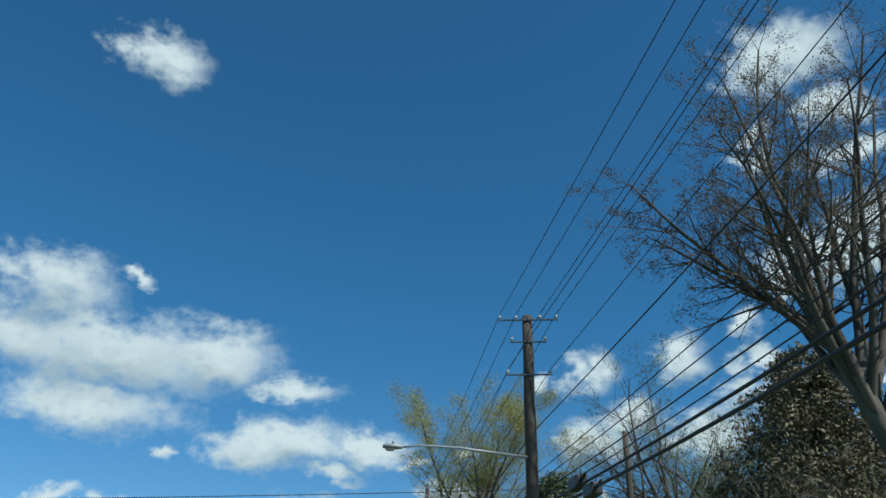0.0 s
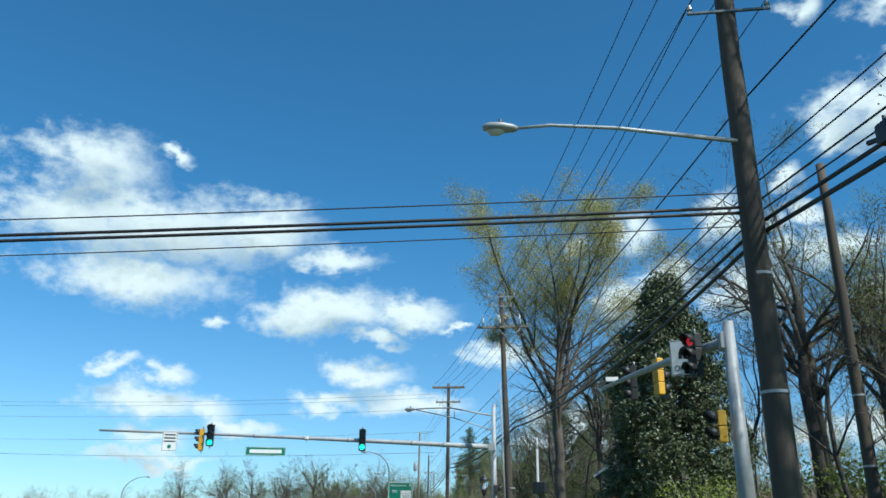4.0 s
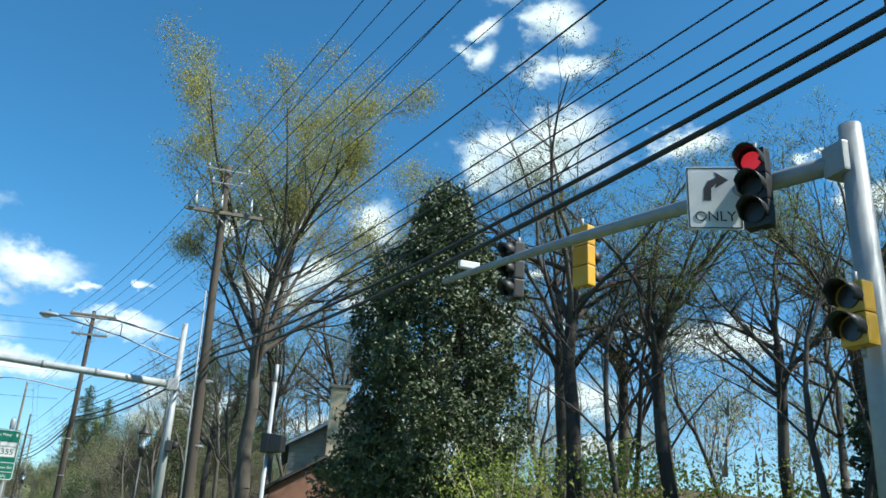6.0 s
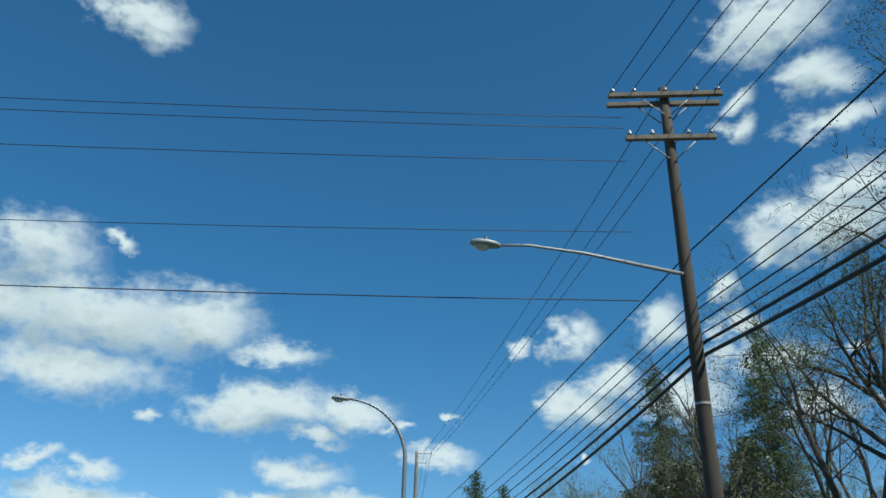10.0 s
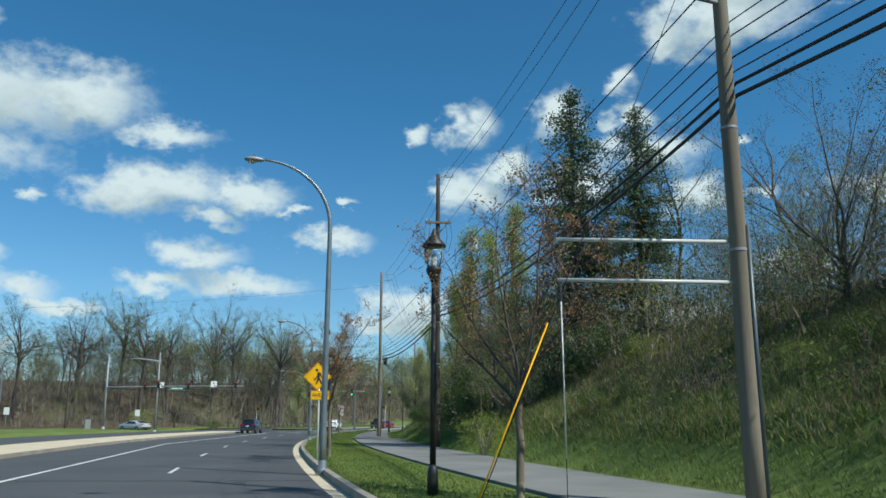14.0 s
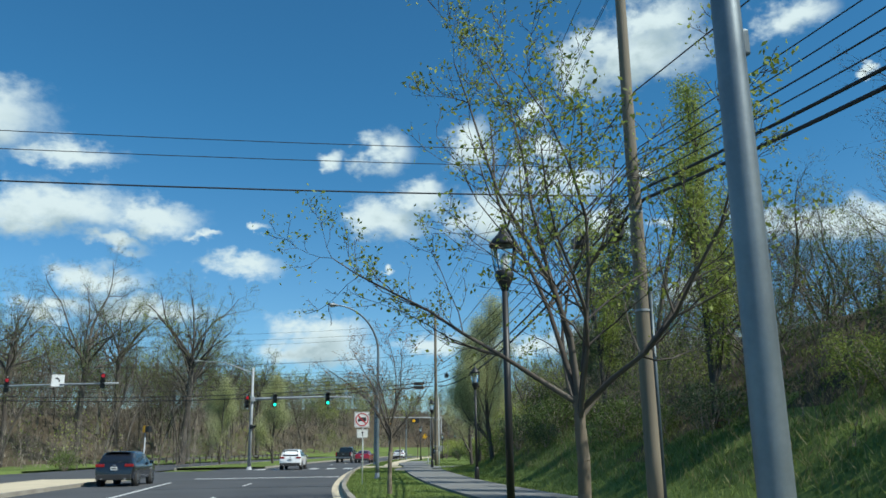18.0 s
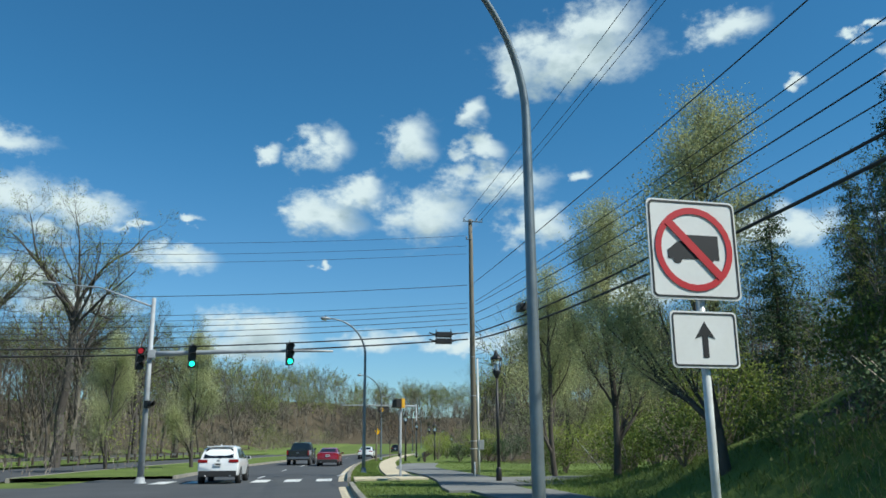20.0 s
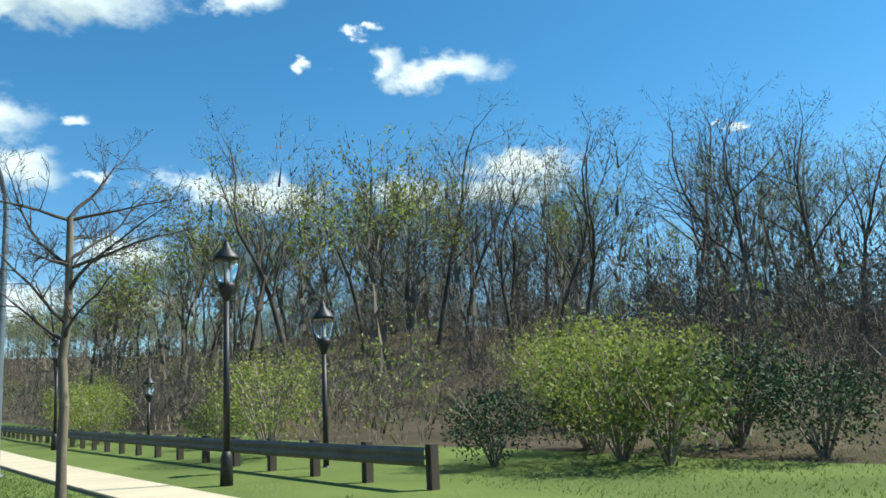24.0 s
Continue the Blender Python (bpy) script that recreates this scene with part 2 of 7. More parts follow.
# ---- materials ----
def surface(name, colour, other=None, rough=0.8, scale=3.0, fine=40.0, metal=0.0, bump=0.3, depth=0.01, amount=0.5, vary=0.0, seen="Object", spec=0.5, stretch=(1, 1, 1)):
    """A surface with large stains and a fine grain, between two base colours. vary: how much single pieces differ."""
    m = bpy.data.materials.new(name)
    m.use_nodes = True
    t = m.node_tree
    b = t.nodes["Principled BSDF"]
    b.inputs["Roughness"].default_value, b.inputs["Metallic"].default_value = rough, metal
    b.inputs["Specular IOR Level"].default_value = spec
    other = other or tuple(c * 0.72 for c in colour)
    tc = t.nodes.new("ShaderNodeTexCoord")
    mp = t.nodes.new("ShaderNodeMapping")
    mp.inputs["Scale"].default_value = stretch
    t.links.new(tc.outputs[seen], mp.inputs[0])
    big, small = t.nodes.new("ShaderNodeTexNoise"), t.nodes.new("ShaderNodeTexNoise")
    big.inputs["Scale"].default_value, big.inputs["Detail"].default_value = scale, 5
    small.inputs["Scale"].default_value, small.inputs["Detail"].default_value, small.inputs["Roughness"].default_value = fine, 4, 0.7
    for n in (big, small):
        t.links.new(mp.outputs[0], n.inputs["Vector"])
    f = math_node(t, "ADD", math_node(t, "MULTIPLY", big.outputs["Fac"], 1.0 - amount * 0.5), math_node(t, "MULTIPLY", small.outputs["Fac"], amount * 0.5))
    f = math_node(t, "MULTIPLY_ADD", math_node(t, "SUBTRACT", f, 0.5), 2.6, 0.5)
    f.node.use_clamp = True
    mixer = t.nodes.new("ShaderNodeMix")
    mixer.data_type = "RGBA"
    mixer.inputs[6].default_value, mixer.inputs[7].default_value = (*other, 1), (*colour, 1)
    t.links.new(f, mixer.inputs[0])
    col = mixer.outputs[2]
    if vary:
        info = t.nodes.new("ShaderNodeObjectInfo")
        geo = t.nodes.new("ShaderNodeNewGeometry")
        r = math_node(t, "FRACT", math_node(t, "ADD", info.outputs["Random"], geo.outputs["Random Per Island"]))
        hsv = t.nodes.new("ShaderNodeHueSaturation")
        t.links.new(math_node(t, "MULTIPLY_ADD", r, 2 * vary, 1 - vary), hsv.inputs["Value"])
        t.links.new(math_node(t, "MULTIPLY_ADD", r, 0.06 * vary, 0.5 - 0.03 * vary), hsv.inputs["Hue"])
        t.links.new(col, hsv.inputs["Color"])
        col = hsv.outputs[0]
    t.links.new(col, b.inputs["Base Color"])
    if bump:
        bm_ = t.nodes.new("ShaderNodeBump")
        bm_.inputs["Strength"].default_value, bm_.inputs["Distance"].default_value = bump, depth
        t.links.new(small.outputs["Fac"], bm_.inputs["Height"])
        t.links.new(bm_.outputs[0], b.inputs["Normal"])
    return m


def leafy(name, colour, other, vary=0.3):
    """Thin leaves that let some light through."""
    m = surface(name, colour, other, rough=0.6, scale=0.35, fine=3.0, bump=0.0, vary=vary, spec=0.3)
    t = m.node_tree
    b = t.nodes["Principled BSDF"]
    col = b.inputs["Base Color"].links[0].from_socket
    thin = t.nodes.new("ShaderNodeBsdfTranslucent")
    t.links.new(col, thin.inputs[0])
    both_ = t.nodes.new("ShaderNodeMixShader")
    both_.inputs[0].default_value = 0.4
    t.links.new(b.outputs[0], both_.inputs[1])
    t.links.new(thin.outputs[0], both_.inputs[2])
    t.links.new(both_.outputs[0], t.nodes["Material Output"].inputs[0])
    return m


def lit(name, colour, strength):
    m = surface(name, colour, rough=0.3, bump=0)
    b = m.node_tree.nodes["Principled BSDF"]
    b.inputs["Emission Color"].default_value, b.inputs["Emission Strength"].default_value = (*colour, 1), strength
    return m


def clear_glass(name, colour, rough):
    m = surface(name, colour, colour, rough=rough, bump=0)
    b = m.node_tree.nodes["Principled BSDF"]
    b.inputs["Transmission Weight"].default_value, b.inputs["IOR"].default_value = 1.0, 1.12
    return m


M = {
    "globe_glass": clear_glass("globe_glass", (0.86, 0.89, 0.88), 0.12),
    "grass": surface("grass", (0.17, 0.22, 0.06), (0.085, 0.12, 0.035), 0.95, 0.25, 9, bump=0.8, depth=0.05, spec=0.1),
    "leaf_litter": surface("leaf_litter", (0.12, 0.092, 0.062), (0.06, 0.052, 0.032), 0.95, 0.3, 8, bump=0.9, depth=0.06, spec=0.1),
    "asphalt": surface("asphalt", (0.088, 0.091, 0.094), (0.064, 0.066, 0.069), 0.85, 0.35, 60, bump=0.4, depth=0.006, spec=0.3),
    "path_asphalt": surface("path_asphalt", (0.23, 0.23, 0.22), (0.16, 0.16, 0.15), 0.9, 0.5, 40, bump=0.4, depth=0.006, spec=0.3),
    "concrete": surface("concrete", (0.62, 0.53, 0.37), (0.48, 0.41, 0.29), 0.9, 0.8, 30, bump=0.3, depth=0.005, spec=0.3),
    "kerb": surface("kerb", (0.36, 0.33, 0.27), (0.22, 0.20, 0.17), 0.9, 1.1, 30, bump=0.4, depth=0.005, spec=0.3),
    "paint": surface("road_paint", (0.75, 0.75, 0.72), (0.5, 0.5, 0.48), 0.7, 4, 60, bump=0.2, depth=0.003),
    "pole_wood": surface("pole_wood", (0.09, 0.07, 0.054), (0.042, 0.034, 0.028), 0.9, 2.5, 30, bump=0.7, depth=0.01, stretch=(1, 1, 0.08)),
    "pale_wood": surface("pale_wood", (0.24, 0.205, 0.15), (0.13, 0.112, 0.085), 0.9, 2.5, 30, bump=0.6, depth=0.01, stretch=(1, 1, 0.08)),
    "arm_wood": surface("arm_wood", (0.24, 0.20, 0.15), (0.12, 0.10, 0.08), 0.9, 4, 40, bump=0.5),
    "steel": surface("galvanised_steel", (0.42, 0.44, 0.45), (0.30, 0.31, 0.32), 0.62, 3, 30, metal=0.3, bump=0.1),
    "lamp_steel": surface("lamp_steel", (0.23, 0.27, 0.29), (0.15, 0.18, 0.20), 0.45, 3, 30, metal=0.5, bump=0.1),
    "brush": surface("brush_twig", (0.195, 0.17, 0.135), (0.112, 0.096, 0.075), 0.95, 1, 9, bump=0, vary=0.35, spec=0.2),
    "dark_steel": surface("dark_steel", (0.10, 0.13, 0.15), (0.06, 0.08, 0.09), 0.45, 3, 30, metal=0.4, bump=0.1),
    "grey_metal": surface("grey_metal", (0.33, 0.35, 0.36), (0.24, 0.25, 0.26), 0.5, 4, 30, metal=0.2, bump=0.1),
    "black_paint": surface("black_paint", (0.012, 0.013, 0.014), (0.022, 0.022, 0.023), 0.5, 5, 30, bump=0.1),
    "wire": surface("wire", (0.014, 0.015, 0.018), (0.02, 0.02, 0.022), 0.6, 1, 30, bump=0),
    "porcelain": surface("porcelain", (0.42, 0.44, 0.45), (0.25, 0.27, 0.28), 0.25, 5, 30, bump=0),
    "lamp_glass": surface("lamp_glass", (0.62, 0.64, 0.62), (0.5, 0.5, 0.48), 0.25, 5, 30, bump=0),
    "bark": surface("bark", (0.115, 0.10, 0.086), (0.055, 0.049, 0.042), 0.95, 2, 14, bump=0.9, depth=0.03, vary=0.25, stretch=(1, 1, 0.3), spec=0.2),
    "pale_bark": surface("pale_bark", (0.24, 0.20, 0.15), (0.12, 0.10, 0.075), 0.95, 2, 14, bump=0.8, depth=0.02, vary=0.25, stretch=(1, 1, 0.3), spec=0.2),
    "twig": surface("twig", (0.33, 0.28, 0.23), (0.20, 0.165, 0.135), 0.95, 1, 9, bump=0, vary=0.35, spec=0.2),
    "dark_twig": surface("dark_twig", (0.12, 0.104, 0.09), (0.062, 0.054, 0.046), 0.95, 1, 9, bump=0, vary=0.3, spec=0.2),
    "yellow_leaf": leafy("young_yellow_leaves", (0.38, 0.34, 0.085), (0.27, 0.25, 0.06)),
    "lime_leaf": leafy("lime_leaves", (0.34, 0.38, 0.08), (0.20, 0.25, 0.05)),
    "green_leaf": leafy("green_leaves", (0.16, 0.21, 0.05), (0.085, 0.125, 0.03)),
    "pear_leaf": leafy("pear_leaves", (0.50, 0.50, 0.27), (0.32, 0.35, 0.15)),
    "dark_leaf": surface("dark_glossy_leaves", (0.10, 0.12, 0.055), (0.045, 0.062, 0.028), 0.5, 0.8, 4, bump=0, vary=0.5, spec=0.4),
    "dull_leaf": surface("dull_evergreen_leaves", (0.17, 0.14, 0.09), (0.085, 0.082, 0.048), 0.7, 0.6, 4, bump=0, vary=0.5, spec=0.25),
    "needle": surface("needles", (0.10, 0.14, 0.065), (0.055, 0.085, 0.04), 0.8, 0.5, 4, bump=0, vary=0.4, spec=0.2),
    "rust_bud": leafy("rusty_buds", (0.16, 0.128, 0.085), (0.095, 0.08, 0.055)),
    "rust_leaf": leafy("rusty_leaves", (0.40, 0.23, 0.10), (0.27, 0.15, 0.07)),
    "straw_blade": leafy("dry_straw", (0.36, 0.31, 0.16), (0.22, 0.19, 0.09)),
    "grass_blade": leafy("grass_blades", (0.23, 0.29, 0.07), (0.12, 0.17, 0.04)),
    "green_sign": surface("green_sign", (0.0, 0.16, 0.095), (0.0, 0.125, 0.075), 0.45, 1.5, 30, bump=0),
    "white_sign": surface("white_sign", (0.74, 0.74, 0.72), (0.62, 0.62, 0.60), 0.45, 2, 30, bump=0),
    "yellow_sign": surface("yellow_sign", (0.86, 0.46, 0.004), (0.80, 0.41, 0.004), 0.5, 2, 30, bump=0, spec=0.2),
    "red_sign": surface("red_sign", (0.50, 0.03, 0.035), (0.42, 0.02, 0.03), 0.45, 3, 30, bump=0),
    "black_sign": surface("black_sign", (0.02, 0.02, 0.022), None, 0.5, 3, 30, bump=0),
    "signal_yellow": surface("signal_yellow", (0.62, 0.34, 0.02), (0.50, 0.27, 0.02), 0.5, 3, 30, bump=0.1),
    "green_light": lit("green_signal_light", (0.05, 0.9, 0.55), 1.7),
    "red_light": lit("red_signal_light", (0.5, 0.02, 0.03), 0.45),
    "dark_lens": surface("dark_lens", (0.03, 0.025, 0.02), None, 0.3, 3, 30, bump=0),
    "brick": surface("brick_wall", (0.30, 0.15, 0.10), (0.22, 0.10, 0.07), 0.9, 2, 30, bump=0.4, vary=0.2),
    "roof": surface("roof_shingle", (0.13, 0.12, 0.11), (0.08, 0.075, 0.07), 0.95, 2, 30, bump=0.5, vary=0.3),
    "siding": surface("siding", (0.40, 0.36, 0.30), (0.30, 0.27, 0.22), 0.8, 2, 30, bump=0.2, vary=0.1),
}

# ---- helpers for shapes ----
KERB = [(-600, 120), (-200, 42.3), (0, 2.4), (25, -4.0), (55, -11.8), (75, -17.2), (100, -24.0), (128, -29.7), (148, -32.8), (160, -34.2), (175, -35.4), (200, -35.8), (217, -34.6), (236, -32.7), (250, -30.8), (265.5, -28.1), (276, -26.1), (293, -22.2), (392, 4.2), (463, 24.0), (700, 90), (1600, 340)]
_ky, _kx = np.array([k[0] for k in KERB], float), np.array([k[1] for k in KERB], float)
_fine = np.arange(-600, 1600, 2.0)
_soft = np.interp(_fine, _ky, _kx)
for _ in range(30):
    _soft[1:-1] = 0.25 * _soft[:-2] + 0.5 * _soft[1:-1] + 0.25 * _soft[2:]


def kerb_x(y):
    """The x of the right-hand kerb's road edge."""
    return np.interp(y, _fine, _soft)


def step(a, b, v):
    v = np.clip((np.asarray(v, float) - a) / (b - a), 0, 1)
    return v * v * (3 - 2 * v)


def ground_z(x, y):
    """The height of the grass and the woods' floor, away from the road."""
    x, y = np.asarray(x, float), np.asarray(y, float)
    d = x - kerb_x(y)
    z = 0.13 + 0 * d
    bank = step(88, 112, y) * (1 - step(212, 236, y))
    z = z + bank * (0.55 * np.clip(d - 7.6, 0, 2.3) + 0.48 * np.clip(d - 8.2, 0, 10) * step(6, 14, d) + 0.05 * np.clip(d - 18, 0, 60))
    z = z + step(12, 60, d) * 2.0 * (1 - bank) * step(20, 60, y) * 0.5
    r = np.hypot(x + 33, y - 249)
    z = z + 7 * step(50, 100, r) * step(14, 36, d) * step(215, 262, y)
    z = z + 8 * step(268, 318, y - 0.12 * np.clip(-80 - x, 0, 300)) * step(36, 62, -d)
    z = z + 9 * step(470, 620, y)
    far = np.hypot(x + 30, y - 150)
    z = z + step(170, 900, far) * 16
    z = z + 0.10 * np.sin(x * 0.31 + 1) * np.sin(y * 0.27) * step(6, 12, np.abs(d + 2))
    z = z - (0.22 + 0 * d) * ((d < 0.3) & (d > -27.5))
    return z


def mesh_of(name, verts, faces, mat, smooth=False):
    me = bpy.data.meshes.new(name)
    me.from_pydata([tuple(v) for v in verts], [], faces)
    me.materials.append(mat)
    if smooth:
        me.polygons.foreach_set("use_smooth", [True] * len(me.polygons))
    me.update()
    return me


def grid_mesh(name, xs, ys, height, mat, shear=True):
    """A sheet on the lines xs (from the kerb, or plain) and ys."""
    g_y, g_d = np.meshgrid(ys, xs, indexing="ij")
    g_x = g_d + (kerb_x(g_y) if shear else 0)
    g_z = height(g_x, g_y) if callable(height) else np.full(g_x.shape, height, float)
    verts = np.stack([g_x, g_y, g_z], -1).reshape(-1, 3).tolist()
    n = len(xs)
    faces = [(j * n + i, j * n + i + 1, (j + 1) * n + i + 1, (j + 1) * n + i) for j in range(len(ys) - 1) for i in range(n - 1)]
    return mesh_of(name, verts, faces, mat, True)


def part(name, me, mat=None, parent=None, label="", at=None):
    """Links a mesh or a bmesh as one object, under a thing or a part if one is given."""
    if isinstance(me, bmesh.types.BMesh):
        bm, me = me, bpy.data.meshes.new(name)
        bm.to_mesh(me)
        bm.free()
    if mat is not None:
        me.materials.clear()
        me.materials.append(mat)
    ob = new(name, me)
    if parent is not None:
        ob.parent = parent
    if at is not None:
        ob.matrix_basis = at
    if label:
        ob["label"] = label
    return ob


def thing(name, label, category, at=None, group="", kind=""):
    ob = new(name)
    ob.empty_display_size = 0.2
    if at is not None:
        ob.matrix_basis = at
    return tagged(ob, label, category, group, kind)


def tube(points, radii, sides=8, caps=True):
    """A round bar through points, as verts and faces."""
    pts = [Vector(p) for p in points]
    verts, faces = [], []
    side = None
    for i, p in enumerate(pts):
        ahead = (pts[min(i + 1, len(pts) - 1)] - pts[max(i - 1, 0)]).normalized()
        if side is None:
            side = ahead.orthogonal().normalized()
        side = (side - ahead * side.dot(ahead)).normalized()
        over = ahead.cross(side)
        r = radii[i] if hasattr(radii, "__len__") else radii
        for k in range(sides):
            a = 2 * math.pi * k / sides
            verts.append(p + (side * math.cos(a) + over * math.sin(a)) * r)
    for i in range(len(pts) - 1):
        for k in range(sides):
            a, b = i * sides + k, i * sides + (k + 1) % sides
            faces.append((a, b, b + sides, a + sides))
    if caps:
        faces.append(tuple(range(sides))[::-1])
        faces.append(tuple(range((len(pts) - 1) * sides, len(pts) * sides)))
    return verts, faces


def bar(name, points, radii, mat, parent=None, sides=8, label="", smooth=True):
    v, f = tube(points, radii, sides)
    return part(name, mesh_of(name, v, f, mat, smooth), None, parent, label)


def join(pieces):
    verts, faces = [], []
    for v, f in pieces:
        k = len(verts)
        verts += list(v)
        faces += [tuple(i + k for i in q) for q in f]
    return verts, faces


def block(size, at=(0, 0, 0), bevel=0.0, turn=None, taper=1.0):
    """A bevelled block as a bmesh, centred at a place."""
    bm = bmesh.new()
    bmesh.ops.create_cube(bm, size=1)
    for v in bm.verts:
        k = taper if v.co.z > 0 else 1.0
        v.co = Vector((v.co.x * size[0] * k, v.co.y * size[1] * k, v.co.z * size[2]))
    if bevel:
        bmesh.ops.bevel(bm, geom=bm.edges[:], offset=bevel, segments=2, affect="EDGES", profile=0.7)
    m = Matrix.Translation(at) @ (turn or Matrix.Identity(4))
    bm.transform(m)
    return bm


def plate(outline, thick, at=None, bevel=0.0):
    """A flat plate of an outline in x and z, facing -y, as a bmesh."""
    bm = bmesh.new()
    vs = [bm.verts.new((x, 0, z)) for x, z in outline]
    face = bm.faces.new(vs)
    made = bmesh.ops.extrude_face_region(bm, geom=[face])
    bmesh.ops.translate(bm, verts=[e for e in made["geom"] if isinstance(e, bmesh.types.BMVert)], vec=(0, thick, 0))
    bmesh.ops.recalc_face_normals(bm, faces=bm.faces[:])
    if bevel:
        bmesh.ops.bevel(bm, geom=bm.edges[:], offset=bevel, segments=1, affect="EDGES")
    if at is not None:
        bm.transform(at)
    return bm


# ---- ground ----
cols = sorted(set([-2600, -1500, -900, -500, -300, -200] + list(np.arange(-150, -30, 4.0)) + [-27.6, -27.4, -24, -15, -6, 0.2, 0.4] + list(np.arange(1, 30, 0.75)) + list(np.arange(30, 150, 4.0)) + [200, 300, 500, 900, 1500, 2600]))
lines = sorted(set([-599, -300, -150, -60, 490, 500, 515, 530, 545, 560, 580, 600, 620, 660, 700, 1000, 1599] + list(np.arange(-60, 480, 2.0))))
ground = part("ground", grid_mesh("ground", cols, lines, ground_z, M["grass"]))
ground.data.materials.append(M["leaf_litter"])
_slots = np.zeros(len(ground.data.polygons), np.int32)
for _p in ground.data.polygons:
    _cx, _cy, _cz = _p.center
    _d = _cx - float(kerb_x(_cy))
    if (96 < _cy < 218 and _d > 11.5 + 1.6 * math.sin(_cy * 0.35) + 1.2 * math.sin(_cy * 0.83 + 1)) or (_cy > 240 and _d < -40) or (_cy > 259 and _d > 12) or (_cy > 480) or (abs(_d) > 60) or (30 < _cy < 104 and _d > 12):
        _slots[_p.index] = 1
ground.data.polygons.foreach_set("material_index", _slots)
tagged(ground, "spring grass on verges, banks and meadow", "ground", kind="structure")
road = part("road", grid_mesh("road", [-12.8, -9, -6, -3, 0.0], np.arange(-590, 1590, 3.0), 0.0, M["asphalt"]))
tagged(road, "worn grey asphalt carriageway with white lane marks", "road", kind="structure")

# ---- roads, kerbs, paths ----
def ribbon(name, left, right, y0, y1, z, mat, thick=0.0, stepsize=2.0, z_right=None):
    """A strip along the road between two offsets from the kerb; with a thickness it gets sides."""
    ys = np.arange(y0, y1 + 0.01, stepsize)
    lo = [np.array([kerb_x(y) + (left(y) if callable(left) else left), y]) for y in ys]
    hi = [np.array([kerb_x(y) + (right(y) if callable(right) else right), y]) for y in ys]
    zr = z if z_right is None else z_right
    verts, faces = [], []
    n = len(ys)
    for a, b in zip(lo, hi):
        za = z(a[0], a[1]) if callable(z) else z
        zb = z(b[0], b[1]) if callable(z) else zr
        verts += [(*a, za), (*b, zb), (*b, zb - thick), (*a, za - thick)]
    for i in range(n - 1):
        k = 4 * i
        faces.append((k, k + 1, k + 5, k + 4))
        if thick:
            faces += [(k + 1, k + 2, k + 6, k + 5), (k, k + 4, k + 7, k + 3)]
    if thick:
        faces += [(0, 3, 2, 1), (4 * n - 4, 4 * n - 3, 4 * n - 2, 4 * n - 1)]
    return mesh_of(name, verts, faces, mat)


def median_left(y):
    return -9.2 - 3.4 * (1 - step(232, 246, y))


far_road = part("opposite_road", ribbon("opposite_road", -27.3, -17.2, -590, 1400, 0.004, M["asphalt"], 0, 4))
tagged(far_road, "grey asphalt carriageway beyond the grass median", "road", kind="structure")
cross = part("cross_road", grid_mesh("cross_road", [-330, -120, -60, -30, -17.2, -12.5], np.arange(222, 239, 2.0), 0.008, M["asphalt"]))
tagged(cross, "asphalt side road meeting the main road", "road", kind="structure")
cross_b = part("cross_road", grid_mesh("cross_road", [-300, -60, -27, -12, 0.0, 30, 300], np.arange(35, 48, 2.0), 0.012, M["asphalt"]))
tagged(cross_b, "asphalt cross street at the traffic lights", "road", kind="structure")

# gutter and kerb on the right, round the corner of the crossing
for y0, y1 in ((-400, 33), (50, 234), (239, 700)):
    g = part("gutter", ribbon("gutter", -0.42, 0.0, y0, y1, 0.006, M["concrete"]))
    tagged(g, "pale concrete gutter beside the asphalt", "gutter", kind="structure")
    k = part("kerb", ribbon("kerb", 0.0, 0.17, y0, y1, 0.19, M["kerb"], 0.4, 2.0, 0.2))
    tagged(k, "weathered concrete kerb along the verge", "kerb", kind="structure")
for lo_, hi_, y0, y1 in ((-9.2, -9.02, 246, 700), (-17.2, -17.02, 246, 700), (-12.8, -12.62, 60, 218), (-17.2, -17.02, 60, 218)):
    k = part("kerb", ribbon("kerb", lo_, hi_, y0, y1, 0.17, M["kerb"], 0.4))
    tagged(k, "concrete kerb round the grass median", "kerb", kind="structure")
med = part("median", ribbon("median", -17.05, -9.15, 246, 700, 0.15, M["grass"]))
tagged(med, "mown grass median between the carriageways", "median", kind="structure")
med_b = part("median", ribbon("median", -17.05, -12.75, 60, 218, 0.15, M["concrete"]))
tagged(med_b, "pale concrete and grass median before the lights", "median", kind="structure")
far_verge = part("verge", ribbon("verge", -40.0, -27.3, 240, 700, 0.16, M["grass"]))
tagged(far_verge, "grass verge along the far carriageway", "verge", kind="structure")

# asphalt footpath behind the verge, then the trail and the pale walk beyond the crossing
path = part("footpath", ribbon("footpath", 3.75, lambda y: 7.4 - 1.0 * float(step(165, 205, y)), 60, 226, 0.205, M["path_asphalt"], 0.1))
tagged(path, "grey asphalt footpath behind the grass verge", "footpath", kind="structure")


def trail_mid(y):
    return 4.3 + 2.6 * step(226, 236, y) * (1 - step(238, 252, y)) * 0.3 + 1.4 * step(252, 272, y) + 3.2 * step(268, 300, y)


